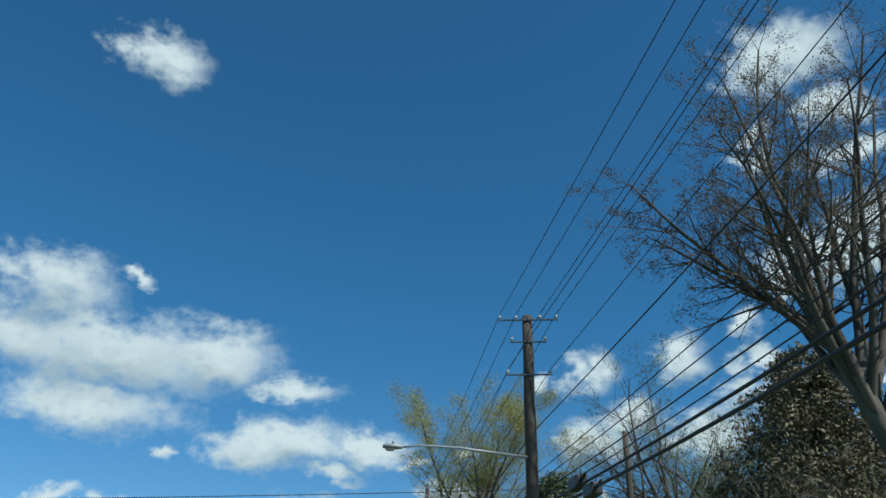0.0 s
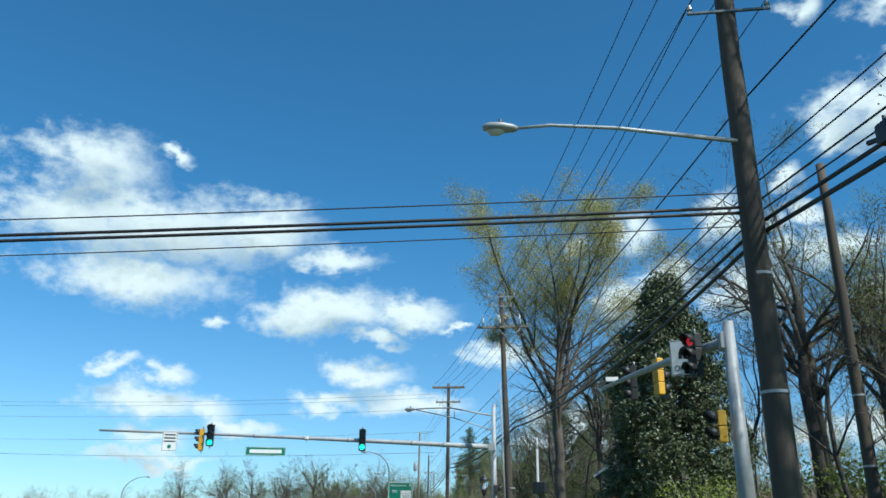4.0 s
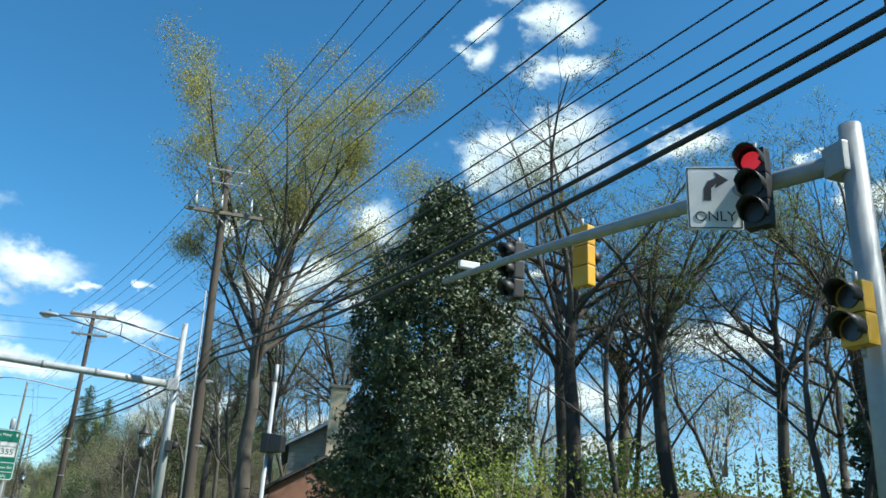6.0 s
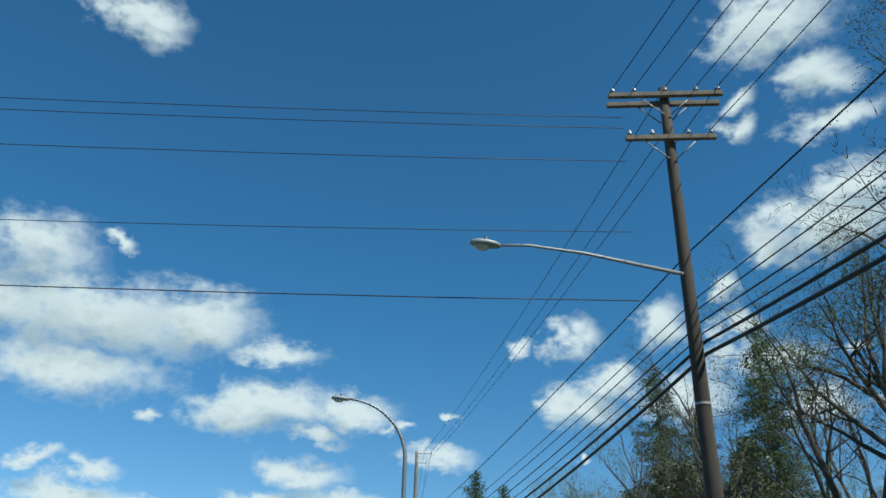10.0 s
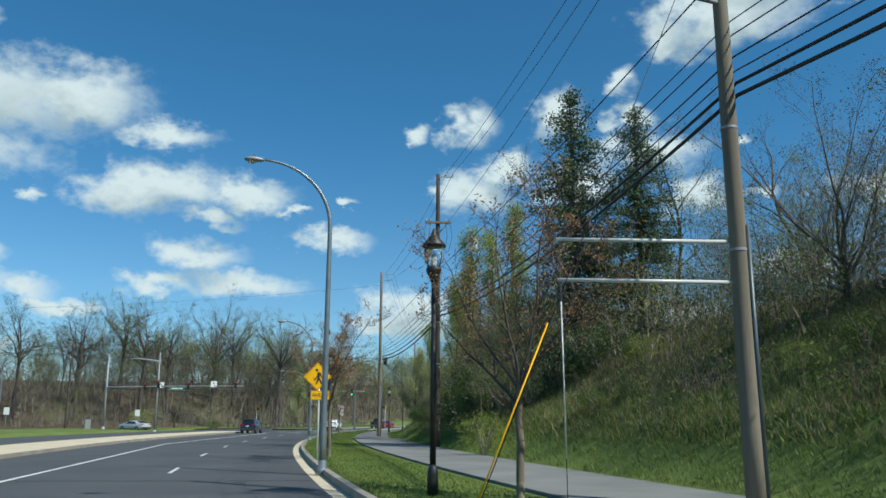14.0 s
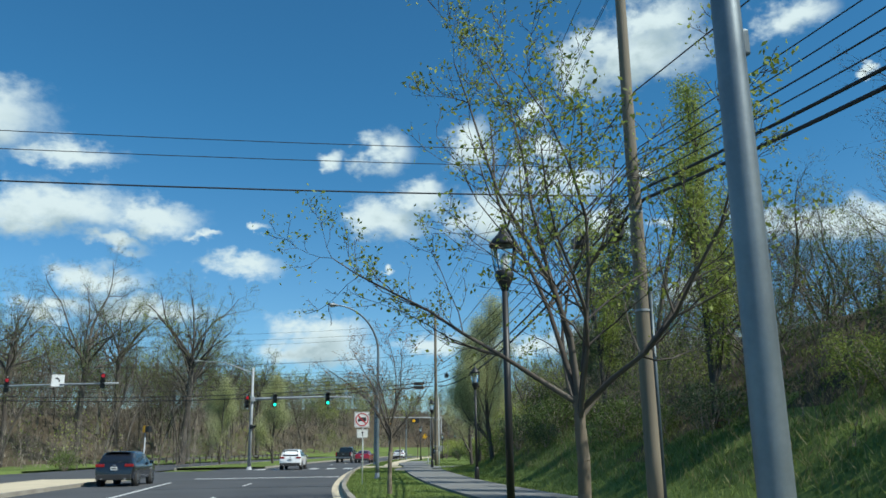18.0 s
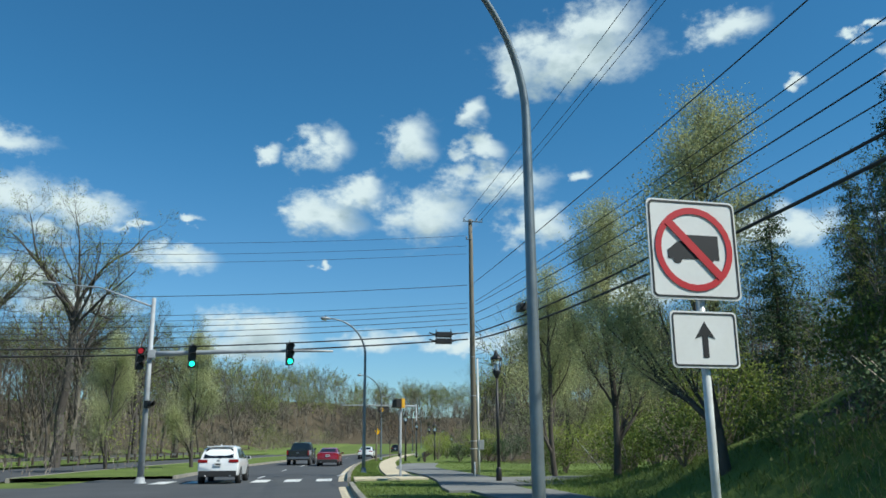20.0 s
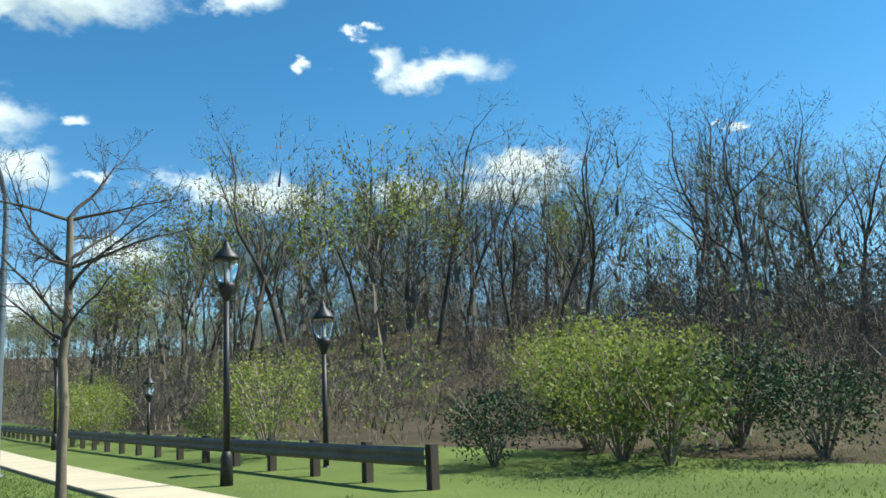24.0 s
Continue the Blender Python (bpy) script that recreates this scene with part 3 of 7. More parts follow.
trail = part("trail", ribbon("trail", lambda y: trail_mid(y) - 1.3, lambda y: trail_mid(y) + 1.4, 226, 400, lambda x, y: 0.21 - 0.5 * float(step(262, 290, y)), M["path_asphalt"], 0.1))
tagged(trail, "grey asphalt trail curving towards the woods", "trail", kind="structure")
apron = part("apron", ribbon("apron", 0.3, 3.6, 236.2, 239.4, 0.195, M["concrete"], 0.1, 0.4))
tagged(apron, "pale concrete landing at the pedestrian crossing", "pavement", kind="structure")
drive = part("side_street", ribbon("side_street", 4.4, 30, 229, 236, 0.2, M["path_asphalt"], 0.1, 1.0))
tagged(drive, "narrow asphalt side lane beside the grass", "road", kind="structure")

walk_base = part("pavement", ribbon("pavement", 1.95, 3.25, 239.4, 420, 0.185, M["kerb"], 0.1))
tagged(walk_base, "pale buff concrete pavement of cast slabs", "pavement", kind="structure")


def strip_part(name, d0, d1, y0, y1, z, mat, parent, label="", thick=0.02):
    ob = part(name, ribbon(name, d0, d1, y0, y1, z, mat, thick, max((y1 - y0) / 2, 0.05)), None, parent, label)
    return ob


for i in range(58):
    y0 = 239.42 + 1.52 * i
    strip_part("slab", 1.97, 3.23, y0, y0 + 1.5, 0.20, M["concrete"], walk_base)
# lane marks
for i in range(26):
    y0 = 86 + 12.2 * i
    if not 214 < y0 < 241:
        strip_part("lane_dash", -4.72, -4.60, y0, y0 + 3.0, 0.008, M["paint"], road, "worn white lane dash", 0.004)
strip_part("lane_line", -9.35, -9.2, 118, 214, 0.008, M["paint"], road, "solid white line of the turning lane", 0.004)
strip_part("stop_line", -9.1, -0.5, 219.0, 219.6, 0.009, M["paint"], road, "white stop line", 0.004)
strip_part("edge_line", -0.62, -0.5, 246, 420, 0.009, M["paint"], road, "white edge line", 0.004)
for i in range(6):
    d = -9.0 + 1.5 * i
    strip_part("crossing_bar", d, d + 0.75, 239.6, 242.4, 0.012, M["paint"], road, "white bar of the pedestrian crossing", 0.004)
for y0, d0, d1 in ((131.5, -9.0, -0.5), (167.0, -8.8, -0.5), (206.0, -9, -0.4), (93.0, -9, -0.4), (151.7, -4.4, -0.6)):
    strip_part("crack_seal", d0, d1, y0, y0 + 0.09, 0.006, M["black_paint"], road, "black tar line over a crack", 0.003)

# ---- utility poles and wires ----
POLES = {"a": (0.4, 25.2, 13.2), "k": (4.4, 33.2, 11.6), "b": (-5.42, 51.6, 13.75), "c": (-11.9, 76.2, 13.7), "e": (-22.2, 122.3, 15.75), "f": (-26.0, 153.8, 15.8), "g": (-29.7, 184.1, 15.4), "h": (-25.0, 242.4, 14.1), "w": (-72.0, 184.5, 11.6), "v": (-82.0, 247.0, 14.5), "u": (-40.0, 18.5, 9.0)}


def foot(x, y):
    return float(ground_z(x, y))


def insulator(x, y, z, parent, tall=0.16):
    v, f = tube([(x, y, z), (x, y, z + tall * 0.35), (x, y, z + tall * 0.36), (x, y, z + tall * 0.62), (x, y, z + tall * 0.63), (x, y, z + tall)], [0.018, 0.018, 0.055, 0.05, 0.035, 0.028], 8)
    return part("insulator", mesh_of("insulator", v, f, M["porcelain"], False), None, parent)


def cross_arm(pole, z, x0, x1, insulators, mat=None, thick=0.11, name="crossarm", braces=True):
    arm = part(name, block((x1 - x0, thick, thick), ((x0 + x1) / 2, -0.17, z), 0.012), mat or M["arm_wood"], pole, "weathered wooden crossarm" if mat is None else "steel arm")
    for x in insulators:
        insulator(x, -0.17, z + thick / 2, arm)
    if braces and x0 < -0.5 < 0.5 < x1:
        for s in (-1, 1):
            bar("brace", [(s * 0.62, -0.17, z - 0.04), (s * 0.08, -0.16, z - 0.55)], 0.018, M["grey_metal"], arm, 5)
    return arm


def utility_pole(key, mat, label):
    x, y, top = POLES[key]
    z = foot(x, y)
    ob = thing("utility_pole", label, "utility pole", pose(x, y, z), "utility poles along the road")
    h = top - z
    rnd = random.Random(key)
    n = 9
    lean = -0.03 if key == "b" else rnd.uniform(-0.003, 0.003)
    pts = [(lean * h * i / n + rnd.uniform(-0.01, 0.01), rnd.uniform(-0.01, 0.01), -0.4 + (h + 0.4) * i / n) for i in range(n + 1)]
    v, f = tube(pts, [(0.235 if key == 'a' else 0.18) - 0.07 * i / n for i in range(n + 1)], 16)
    part("shaft", mesh_of("shaft", v, f, mat, True), None, ob)
    for zz in (h * 0.44, h * 0.29):
        w, g = tube([(0, 0, zz), (0, 0, zz + 0.05)], (0.235 if key == 'a' else 0.18) - 0.07 * zz / h + 0.012, 16, False)
        part("metal_band", mesh_of("metal_band", w, g, M["grey_metal"], True), None, ob)
    return ob


LABELS = {
    "a": "dark wooden utility pole with three small arms and a street lamp", "k": "shorter dark wooden pole beside the leaning main pole", "b": "dark wooden utility pole with a crossarm under thin brackets",
    "c": "dark wooden utility pole with two pale crossarms", "e": "pale wooden utility pole with a grey transformer and street lamp", "f": "dark wooden utility pole with looped jumper wires",
    "g": "pale weathered wooden utility pole on the bank", "h": "wooden utility pole where the wires turn across the road", "w": "dark wooden pole across the road", "v": "dark wooden pole among trees across the road", "u": "dark wooden pole across the crossing",
}
pole_of = {k: utility_pole(k, M["pale_wood"] if k in "egh" else M["pole_wood"], LABELS[k]) for k in POLES}


def above(k, z):
    """A height over the foot of a pole."""
    x, y, _ = POLES[k]
    return z - foot(x, y)


p = pole_of["a"]
for z, x0, x1, ins in ((13.0, -1.0, 1.0, (-0.95, -0.4, 0.4, 0.95)), (12.2, -0.6, 0.6, (-0.55, 0.55)), (11.05, -0.75, 0.75, (-0.7, 0.7))):
    cross_arm(p, above("a", z), x0, x1, ins, M["dark_steel"], 0.05, braces=False)
p = pole_of["b"]
bar("conduit", [(-0.2, -0.1, -0.1), (-0.5, -0.1, 9.0)], 0.028, M["grey_metal"], p, 8, "pale cable conduit")
cross_arm(p, above("b", 11.9), -1.6, 1.0, (-1.5, -1.05, -0.65, 0.05, 0.45, 0.9))
cross_arm(p, above("b", 13.5), -1.1, 0.35, (-1.05, 0.3), M["grey_metal"], 0.04, braces=False)
cross_arm(p, above("b", 13.0), -0.9, 0.15, (-0.85, 0.1), M["grey_metal"], 0.04, braces=False)
for x in (-1.3, -0.45, 0.55):
    v, f = tube([(x, -0.3, above("b", 12.0)), (x, -0.32, above("b", 12.15)), (x, -0.36, above("b", 12.5))], [0.06, 0.06, 0.02], 8)
    part("fuse_cutout", mesh_of("fuse_cutout", v, f, M["porcelain"], True), None, p)
p = pole_of["c"]
for dy in (0.0, 0.36):
    a = cross_arm(p, above("c", 13.4), -1.3, 1.3, (-1.2, -0.7, 0.0, 0.7, 1.2) if dy == 0 else ())
    a.location.y += dy
cross_arm(p, above("c", 12.2), -1.0, 1.0, (-0.9, -0.4, 0.4, 0.9))
p = pole_of["e"]
cross_arm(p, above("e", 15.55), 0.1, 1.2, (0.6, 1.15), M["grey_metal"], 0.05, braces=False)
cross_arm(p, above("e", 14.85), 0.1, 0.85, (0.8,), M["grey_metal"], 0.05, braces=False)
v, f = tube([(-0.46, -0.1, above("e", 10.62)), (-0.46, -0.1, above("e", 10.66)), (-0.46, -0.1, above("e", 11.6)), (-0.46, -0.1, above("e", 11.68))], [0.24, 0.27, 0.27, 0.2], 16)
tr = part("transformer", mesh_of("transformer", v, f, M["grey_metal"], True), None, p, "grey can-shaped transformer")
for dx in (-0.1, 0.1):
    insulator(-0.46 + dx, -0.1, above("e", 11.66), tr, 0.28)
bar("bracket", [(-0.05, 0, above("e", 11.3)), (-0.3, -0.08, above("e", 11.3))], 0.03, M["grey_metal"], tr, 5)
for z in (4.85, 4.1):
    bar("bracket_arm", [(-0.1, 0, above("e", z)), (-3.3, 0.2, above("e", z + 0.04))], 0.035, M["lamp_glass"], p, 6, "white horizontal rod")
p = pole_of["f"]
cross_arm(p, above("f", 12.85), -0.75, 0.75, (-0.7, -0.45, 0.45, 0.7), None, 0.12)
cross_arm(p, above("f", 15.6), 0.1, 0.9, (0.45, 0.85), M["grey_metal"], 0.05, braces=False)
for s in (-1, 1):
    for k in (0, 1):
        x = s * (0.45 + 0.25 * k)
        pts = [(x, -0.2, above("f", 12.8)), (x * 1.15, -0.25, above("f", 12.0)), (x * 0.9, -0.22, above("f", 11.2)), (s * 0.16, -0.16, above("f", 10.9))]
        bar("jumper_wire", pts, 0.012, M["wire"], p, 5)
p = pole_of["g"]
cross_arm(p, above("g", 15.15), 0.1, 1.2, (0.35, 1.15), M["grey_metal"], 0.05, braces=False)
cross_arm(p, above("g", 14.6), 0.1, 0.95, (0.9,), M["grey_metal"], 0.05, braces=False)
p = pole_of["h"]
cross_arm(p, above("h", 13.95), -0.5, 0.65, (-0.45, 0.3, 0.6), M["dark_steel"], 0.06, braces=False)
cross_arm(p, above("h", 12.9), -0.35, 0.0, (-0.3,), M["dark_steel"], 0.05, braces=False)
bar("conduit", [(0.22, -0.12, -0.1), (0.22, -0.12, 1.2), (0.22, -0.12, 6.1)], 0.055, M["lamp_glass"], p, 10, "pale grey cable conduit")
meter = part("meter_box", block((0.28, 0.2, 0.5), (0.36, -0.1, 1.5), 0.03), M["grey_metal"], p, "grey meter box")
for z in (1.3, 1.7):
    bar("strap", [(-0.25, -0.15, z), (0.25, -0.15, z)], 0.02, M["lamp_glass"], meter, 5)
for i in range(5):
    a = 0.4 + 0.2 * i
    pts = [(0.15, -0.1, 7.9 - 0.3 * i), (0.15 + a * 0.6, -0.2, 7.6 - 0.3 * i), (0.2 + a * 0.5, -0.2, 7.0 - 0.3 * i), (0.16, -0.15, 6.7 - 0.2 * i)]
    bar("cable_loop", pts, 0.014, M["wire"], p, 5)
for i, kk in enumerate("eg"):
    q = pole_of[kk]
    bar("conduit", [(0.16, -0.1, -0.1), (0.16, -0.1, 5.0)], 0.045, M["dark_steel"], q, 8, "dark cable conduit")


def wire(a, b, sag, radius, label="black overhead wire between two poles", n=16):
    a, b = Vector(a), Vector(b)
    pts = [a.lerp(b, i / n) - Vector((0, 0, 4 * sag * (i / n) * (1 - i / n))) for i in range(n + 1)]
    ob = bar("overhead_wire", pts, radius, M["wire"], None, 5, smooth=True)
    return tagged(ob, label, "overhead wire", "overhead wires")


BACK = (13.0, -25.0)
# heights of the lower lines on each pole, from the neutral wire down to the two thick telephone cables
LOW = {"0": (9.5, 8.0, 7.7, 7.3, 7.1, 6.95, 6.7), "a": (9.3, 7.95, 7.65, 7.3, 7.1, 6.9, 6.7), "b": (9.5, 8.4, 8.1, 7.7, 7.45, 7.2, 6.95), "c": (9.45, 8.4, 8.15, 7.85, 7.6, 7.4, 7.15), "e": (10.4, 9.25, 8.95, 8.5, 8.2, 7.95, 7.7), "f": (10.2, 8.9, 8.6, 8.25, 8.0, 7.7, 7.45), "g": (9.9, 8.5, 8.2, 7.95, 7.7, 7.45, 7.2), "h": (10.45, 9.4, 9.2, 8.7, 8.25, 7.63, 7.27)}
GAUGE = (0.017, 0.013, 0.014, 0.018, 0.015, 0.036, 0.042)
for pq in ("0a", "ab", "bc", "ce", "ef", "fg", "gh"):
    i, j = pq
    a_xy = BACK if i == "0" else POLES[i][:2]
    b_xy = POLES[j][:2]
    span = math.dist(a_xy, b_xy)
    for n, r in enumerate(GAUGE):
        off = 0.2 if n else 0.16
        thick = "thick black telephone cable between poles" if n > 4 else "black overhead line between two poles"
        wire((a_xy[0] + off, a_xy[1], LOW[i][n]), (b_xy[0] + off, b_xy[1], LOW[j][n]), span * (0.006 + 0.0022 * n), r, thick)
# the thin high conductors
TOPS = {"0": [(-0.9, 13.2), (-0.4, 13.2), (0.4, 13.2), (0.9, 13.2), (-0.7, 11.2), (0.7, 11.2)], "a": [(-0.95, 13.2), (-0.4, 13.2), (0.4, 13.2), (0.95, 13.2), (-0.7, 11.25), (0.7, 11.25)], "b": [(-1.5, 12.1), (-1.05, 12.1), (-0.65, 12.1), (0.05, 12.1), (0.45, 12.1), (0.9, 12.1)], "c": [(-1.2, 13.6), (-0.7, 13.6), (0.0, 13.6), (0.7, 13.6), (1.2, 13.6), (0.9, 12.4)]}
for i, j in ("0a", "ab", "bc"):
    a_xy = BACK if i == "0" else POLES[i][:2]
    for (dx, za), (ex, zb) in zip(TOPS[i], TOPS[j]):
        wire((a_xy[0] + dx, a_xy[1] - 0.17, za), (POLES[j][0] + ex, POLES[j][1] - 0.17, zb), 0.35, 0.011, "thin high-voltage wire between crossarms")
THREE = {"c": [(0.0, 13.6), (0.7, 13.6), (1.2, 13.6)], "e": [(0.6, 15.75), (1.15, 15.75), (0.8, 15.0)], "f": [(0.45, 15.8), (0.85, 15.8), (0.7, 13.05)], "g": [(0.35, 15.3), (1.15, 15.3), (0.9, 14.75)], "h": [(-0.45, 14.1), (0.3, 14.1), (0.6, 14.1)]}
for i, j in ("ce", "ef", "fg", "gh"):
    for (dx, za), (ex, zb) in zip(THREE[i], THREE[j]):
        wire((POLES[i][0] + dx, POLES[i][1] - 0.17, za), (POLES[j][0] + ex, POLES[j][1] - 0.17, zb), 0.5, 0.011, "thin high-voltage wire between crossarms")
# lines that cross the road
for z0, z1, r in ((7.42, 5.6, 0.012), (7.15, 5.3, 0.03), (7.05, 5.2, 0.03), (6.8, 4.9, 0.01)):
    wire((0.3, 25.2, z0), (POLES["u"][0], POLES["u"][1], z1), 0.25, r, "black wire spanning the crossing")
for z0, z1, r in ((12.9, 12.4, 0.009), (12.6, 12.1, 0.009), (11.7, 11.3, 0.009), (8.3, 8.9, 0.012), (9.9, 9.6, 0.008)):
    wire((-12.9, 76.2, z0), (-75.0, 66.0, z1), 0.9, r, "thin wire spanning the road")
for z0, z1, r in ((14.15, 11.4, 0.008), (8.4, 9.1, 0.009), (8.0, 8.7, 0.009), (7.3, 8.0, 0.018)):
    wire((-29.8, 184.2, z0), (POLES["w"][0], POLES["w"][1], z1), 0.5, r, "black wire spanning the road")
CROSS_H = ((13.15, 0.010), (12.55, 0.010), (12.1, 0.010), (10.3, 0.017), (9.28, 0.013), (9.0, 0.013), (8.7, 0.015), (8.4, 0.016), (8.1, 0.018), (7.63, 0.036), (7.27, 0.042))
for z0, r in CROSS_H:
    wire((-25.25, 242.45, z0), (POLES["v"][0], POLES["v"][1], z0 - 0.1), 1.2, r, "black line crossing over the road", 22)
vx = pole_of["v"]
cross_arm(vx, above("v", 13.6), -1.0, 1.0, (-0.9, 0.9))


def splice_box(x, y, z, turn, size=0.9):
    ob = thing("splice_case", "black cable splice box hanging on a thick cable", "splice box", pose(x, y, z, 0, 0, turn), "splice boxes on the cables")
    part("case", block((size, 0.3, 0.3), (0, 0, 0), 0.05), M["black_paint"], ob)
    for s in (-1, 1):
        bar("clamp", [(s * size * 0.45, 0, 0.12), (s * size * 0.45, 0, 0.3)], 0.025, M["dark_steel"], ob, 6)
        bar("cable_tail", [(s * size * 0.48, 0, 0), (s * (size * 0.5 + 0.35), 0, 0.09)], 0.04, M["wire"], ob, 6)


turn_h = math.degrees(math.atan2(247.0 - 242.4, -82.0 + 25.0))
for z in (7.22, 6.86):
    splice_box(-26.6, 242.55, z + 0.28, turn_h)
turn_g = math.degrees(math.atan2(242.4 - 184.1, 4.7))
splice_box(-25.75, 232.3, 7.35, turn_g, 0.7)
splice_box(-29.25, 186.5, 7.0, turn_g, 0.7)
splice_box(-29.2, 189.5, 7.55, turn_g, 0.6)
turn_a = math.degrees(math.atan2(50, -12.6))
splice_box(1.5, 21.6, 6.75, turn_a, 0.8)
splice_box(1.8, 20.6, 6.35, turn_a, 0.7)


def guy(a, b, guard, label, low=0.01, mat=None):
    ob = thing("guy_wire", label, "guy wire", pose(*b))
    d = Vector(a) - Vector(b)
    bar("cable", [(0, 0, -0.1), d], 0.008, M["wire"], ob, 5)
    if guard:
        bar("guard", [d * low, d * guard], 0.014, mat or M["yellow_sign"], ob, 8, "pale plastic guard" if mat else "yellow plastic guard")


guy((-22.2, 122.3, 11.8), (-27.3, 120.6, 0.15), 0.26, "steel guy wire with a yellow plastic guard")
guy((-25.45, 122.5, 4.87), (-25.42, 122.5, 0.15), 0.76, "steel anchor cable with a pale plastic guard", 0.18, M["lamp_glass"])
guy((-25.0, 242.4, 8.5), (-19.5, 238.3, 0.3), 0.2, "steel guy wire with a pale guard beside a pole", 0.01, M["lamp_glass"])

# ---- street lamps ----
def cobra(parent, start, head, rise=0.0, trusses=False, mat=None):
    """A lamp arm from a pole to a lamp head."""
    a, b = Vector(start), Vector(head)
    mid = a.lerp(b, 0.55) + Vector((0, 0, 0.12 + rise))
    bar("lamp_arm", [a, mid, a.lerp(b, 0.85) + Vector((0, 0, 0.1)), b], [0.045, 0.035, 0.03, 0.028], mat or M["grey_metal"], parent, 8)
    if trusses:
        bar("lamp_brace", [a - Vector((0, 0, 0.75)), a.lerp(b, 0.5) - Vector((0, 0, 0.28)), b - Vector((0, 0, 0.04))], 0.026, M["grey_metal"], parent, 8)
        bar("lamp_strut", [a.lerp(b, 0.5) + Vector((0, 0, 0.12)), a.lerp(b, 0.5) - Vector((0, 0, 0.28))], 0.018, M["grey_metal"], parent, 6)
    way = (b - a)
    way.z = 0
    way.normalize()
    head_ob = lamp_head(parent, b, way)
    return head_ob


def lamp_head(parent, b, way, size=0.62):
    side = Vector((0, 0, 1)).cross(way)
    rows = [(0.0, 0.05, 0.03, 0.05), (0.12, 0.1, 0.06, 0.07), (0.45, 0.15, 0.09, 0.08), (0.8, 0.14, 0.08, 0.08), (0.97, 0.08, 0.04, 0.05), (1.0, 0.02, 0.01, 0.02)]
    verts, faces = [], []
    n = 12
    for s, w, up, down in rows:
        for k in range(n):
            t = 2 * math.pi * k / n
            zz = math.sin(t) * (up if math.sin(t) > 0 else down)
            verts.append(b + way * (s * size) + side * (math.cos(t) * w) + Vector((0, 0, zz)))
    for i in range(len(rows) - 1):
        for k in range(n):
            j = (k + 1) % n
            faces.append((i * n + k, i * n + j, (i + 1) * n + j, (i + 1) * n + k))
    faces += [tuple(range(n))[::-1], tuple(range((len(rows) - 1) * n, len(rows) * n))]
    head_ob = part("lamp_head", mesh_of("lamp_head", verts, faces, M["grey_metal"], True), None, parent, "grey lamp housing")
    v, f = [], []
    for k in range(n):
        t = 2 * math.pi * k / n
        v.append(b + way * (size * (0.62 + 0.26 * math.sin(t))) + side * (math.cos(t) * 0.11) + Vector((0, 0, -0.075)))
    for k in range(n):
        t = 2 * math.pi * k / n
        v.append(b + way * (size * (0.62 + 0.18 * math.sin(t))) + side * (math.cos(t) * 0.07) + Vector((0, 0, -0.13)))
    f = [(k, (k + 1) % n, n + (k + 1) % n, n + k) for k in range(n)] + [tuple(range(n, 2 * n))]
    part("lens", mesh_of("lens", v, f, M["lamp_glass"], True), None, head_ob, "pale glass lens")
    bar("photocell", [b + way * 0.3 + Vector((0, 0, 0.07)), b + way * 0.3 + Vector((0, 0, 0.16))], 0.035, M["dark_steel"], head_ob, 8)
    return head_ob


for k, z, head in (("a", 8.37, (-3.55, 24.4, 8.5)), ("c", 8.85, (-15.75, 75.1, 9.05)), ("e", 9.57, (-27.35, 121.9, 10.25))):
    x, y, _ = POLES[k]
    g = foot(x, y)
    cobra(pole_of[k], (-0.1, -0.1, z - g), (head[0] - x, head[1] - y, head[2] - g))


def arch_lamp(x, y, head, top, label="tall grey steel street lamp with a curved arm", mat=None):
    z = foot(x, y) if kerb_x(y) + 0.3 < x else 0.15
    ob = thing("street_lamp", label, "street lamp", pose(x, y, z), "curved street lamps along the road")
    hx, hy = head[0] - x, head[1] - y
    r = math.hypot(hx, hy)
    ux, uy = hx / r, hy / r
    reach = r - 0.62
    drop = min(reach * 0.95, 2.4)
    straight = top - z - drop
    mat = mat or M["lamp_steel"]
    bar("base", [(0, 0, -0.1), (0, 0, 0.05), (0, 0, 0.06), (0, 0, 0.3)], [0.2, 0.2, 0.14, 0.115], mat, ob, 12)
    pts, rad = [], []
    for i in range(9):
        pts.append((0, 0, straight * i / 8))
        rad.append(0.105 - 0.035 * i / 8)
    for i in range(1, 15):
        a = math.pi / 2 * i / 14
        pts.append((ux * reach * (1 - math.cos(a)), uy * reach * (1 - math.cos(a)), straight + drop * math.sin(a)))
        rad.append(0.07 - 0.034 * i / 14)
    v, f = tube(pts, rad, 12)
    part("shaft", mesh_of("shaft", v, f, mat, True), None, ob)
    part("hand_hole_cover", block((0.02, 0.1, 0.22), (ux * 0.1, uy * 0.1, 0.6), 0.005), mat, ob)
    part("access_box", block((0.06, 0.08, 0.16), (-ux * 0.085, -uy * 0.085, straight * 0.55), 0.01), M["dark_steel"], ob)
    lamp_head(ob, Vector((ux * reach, uy * reach, straight + drop)), Vector((ux, uy, 0)))
    return ob


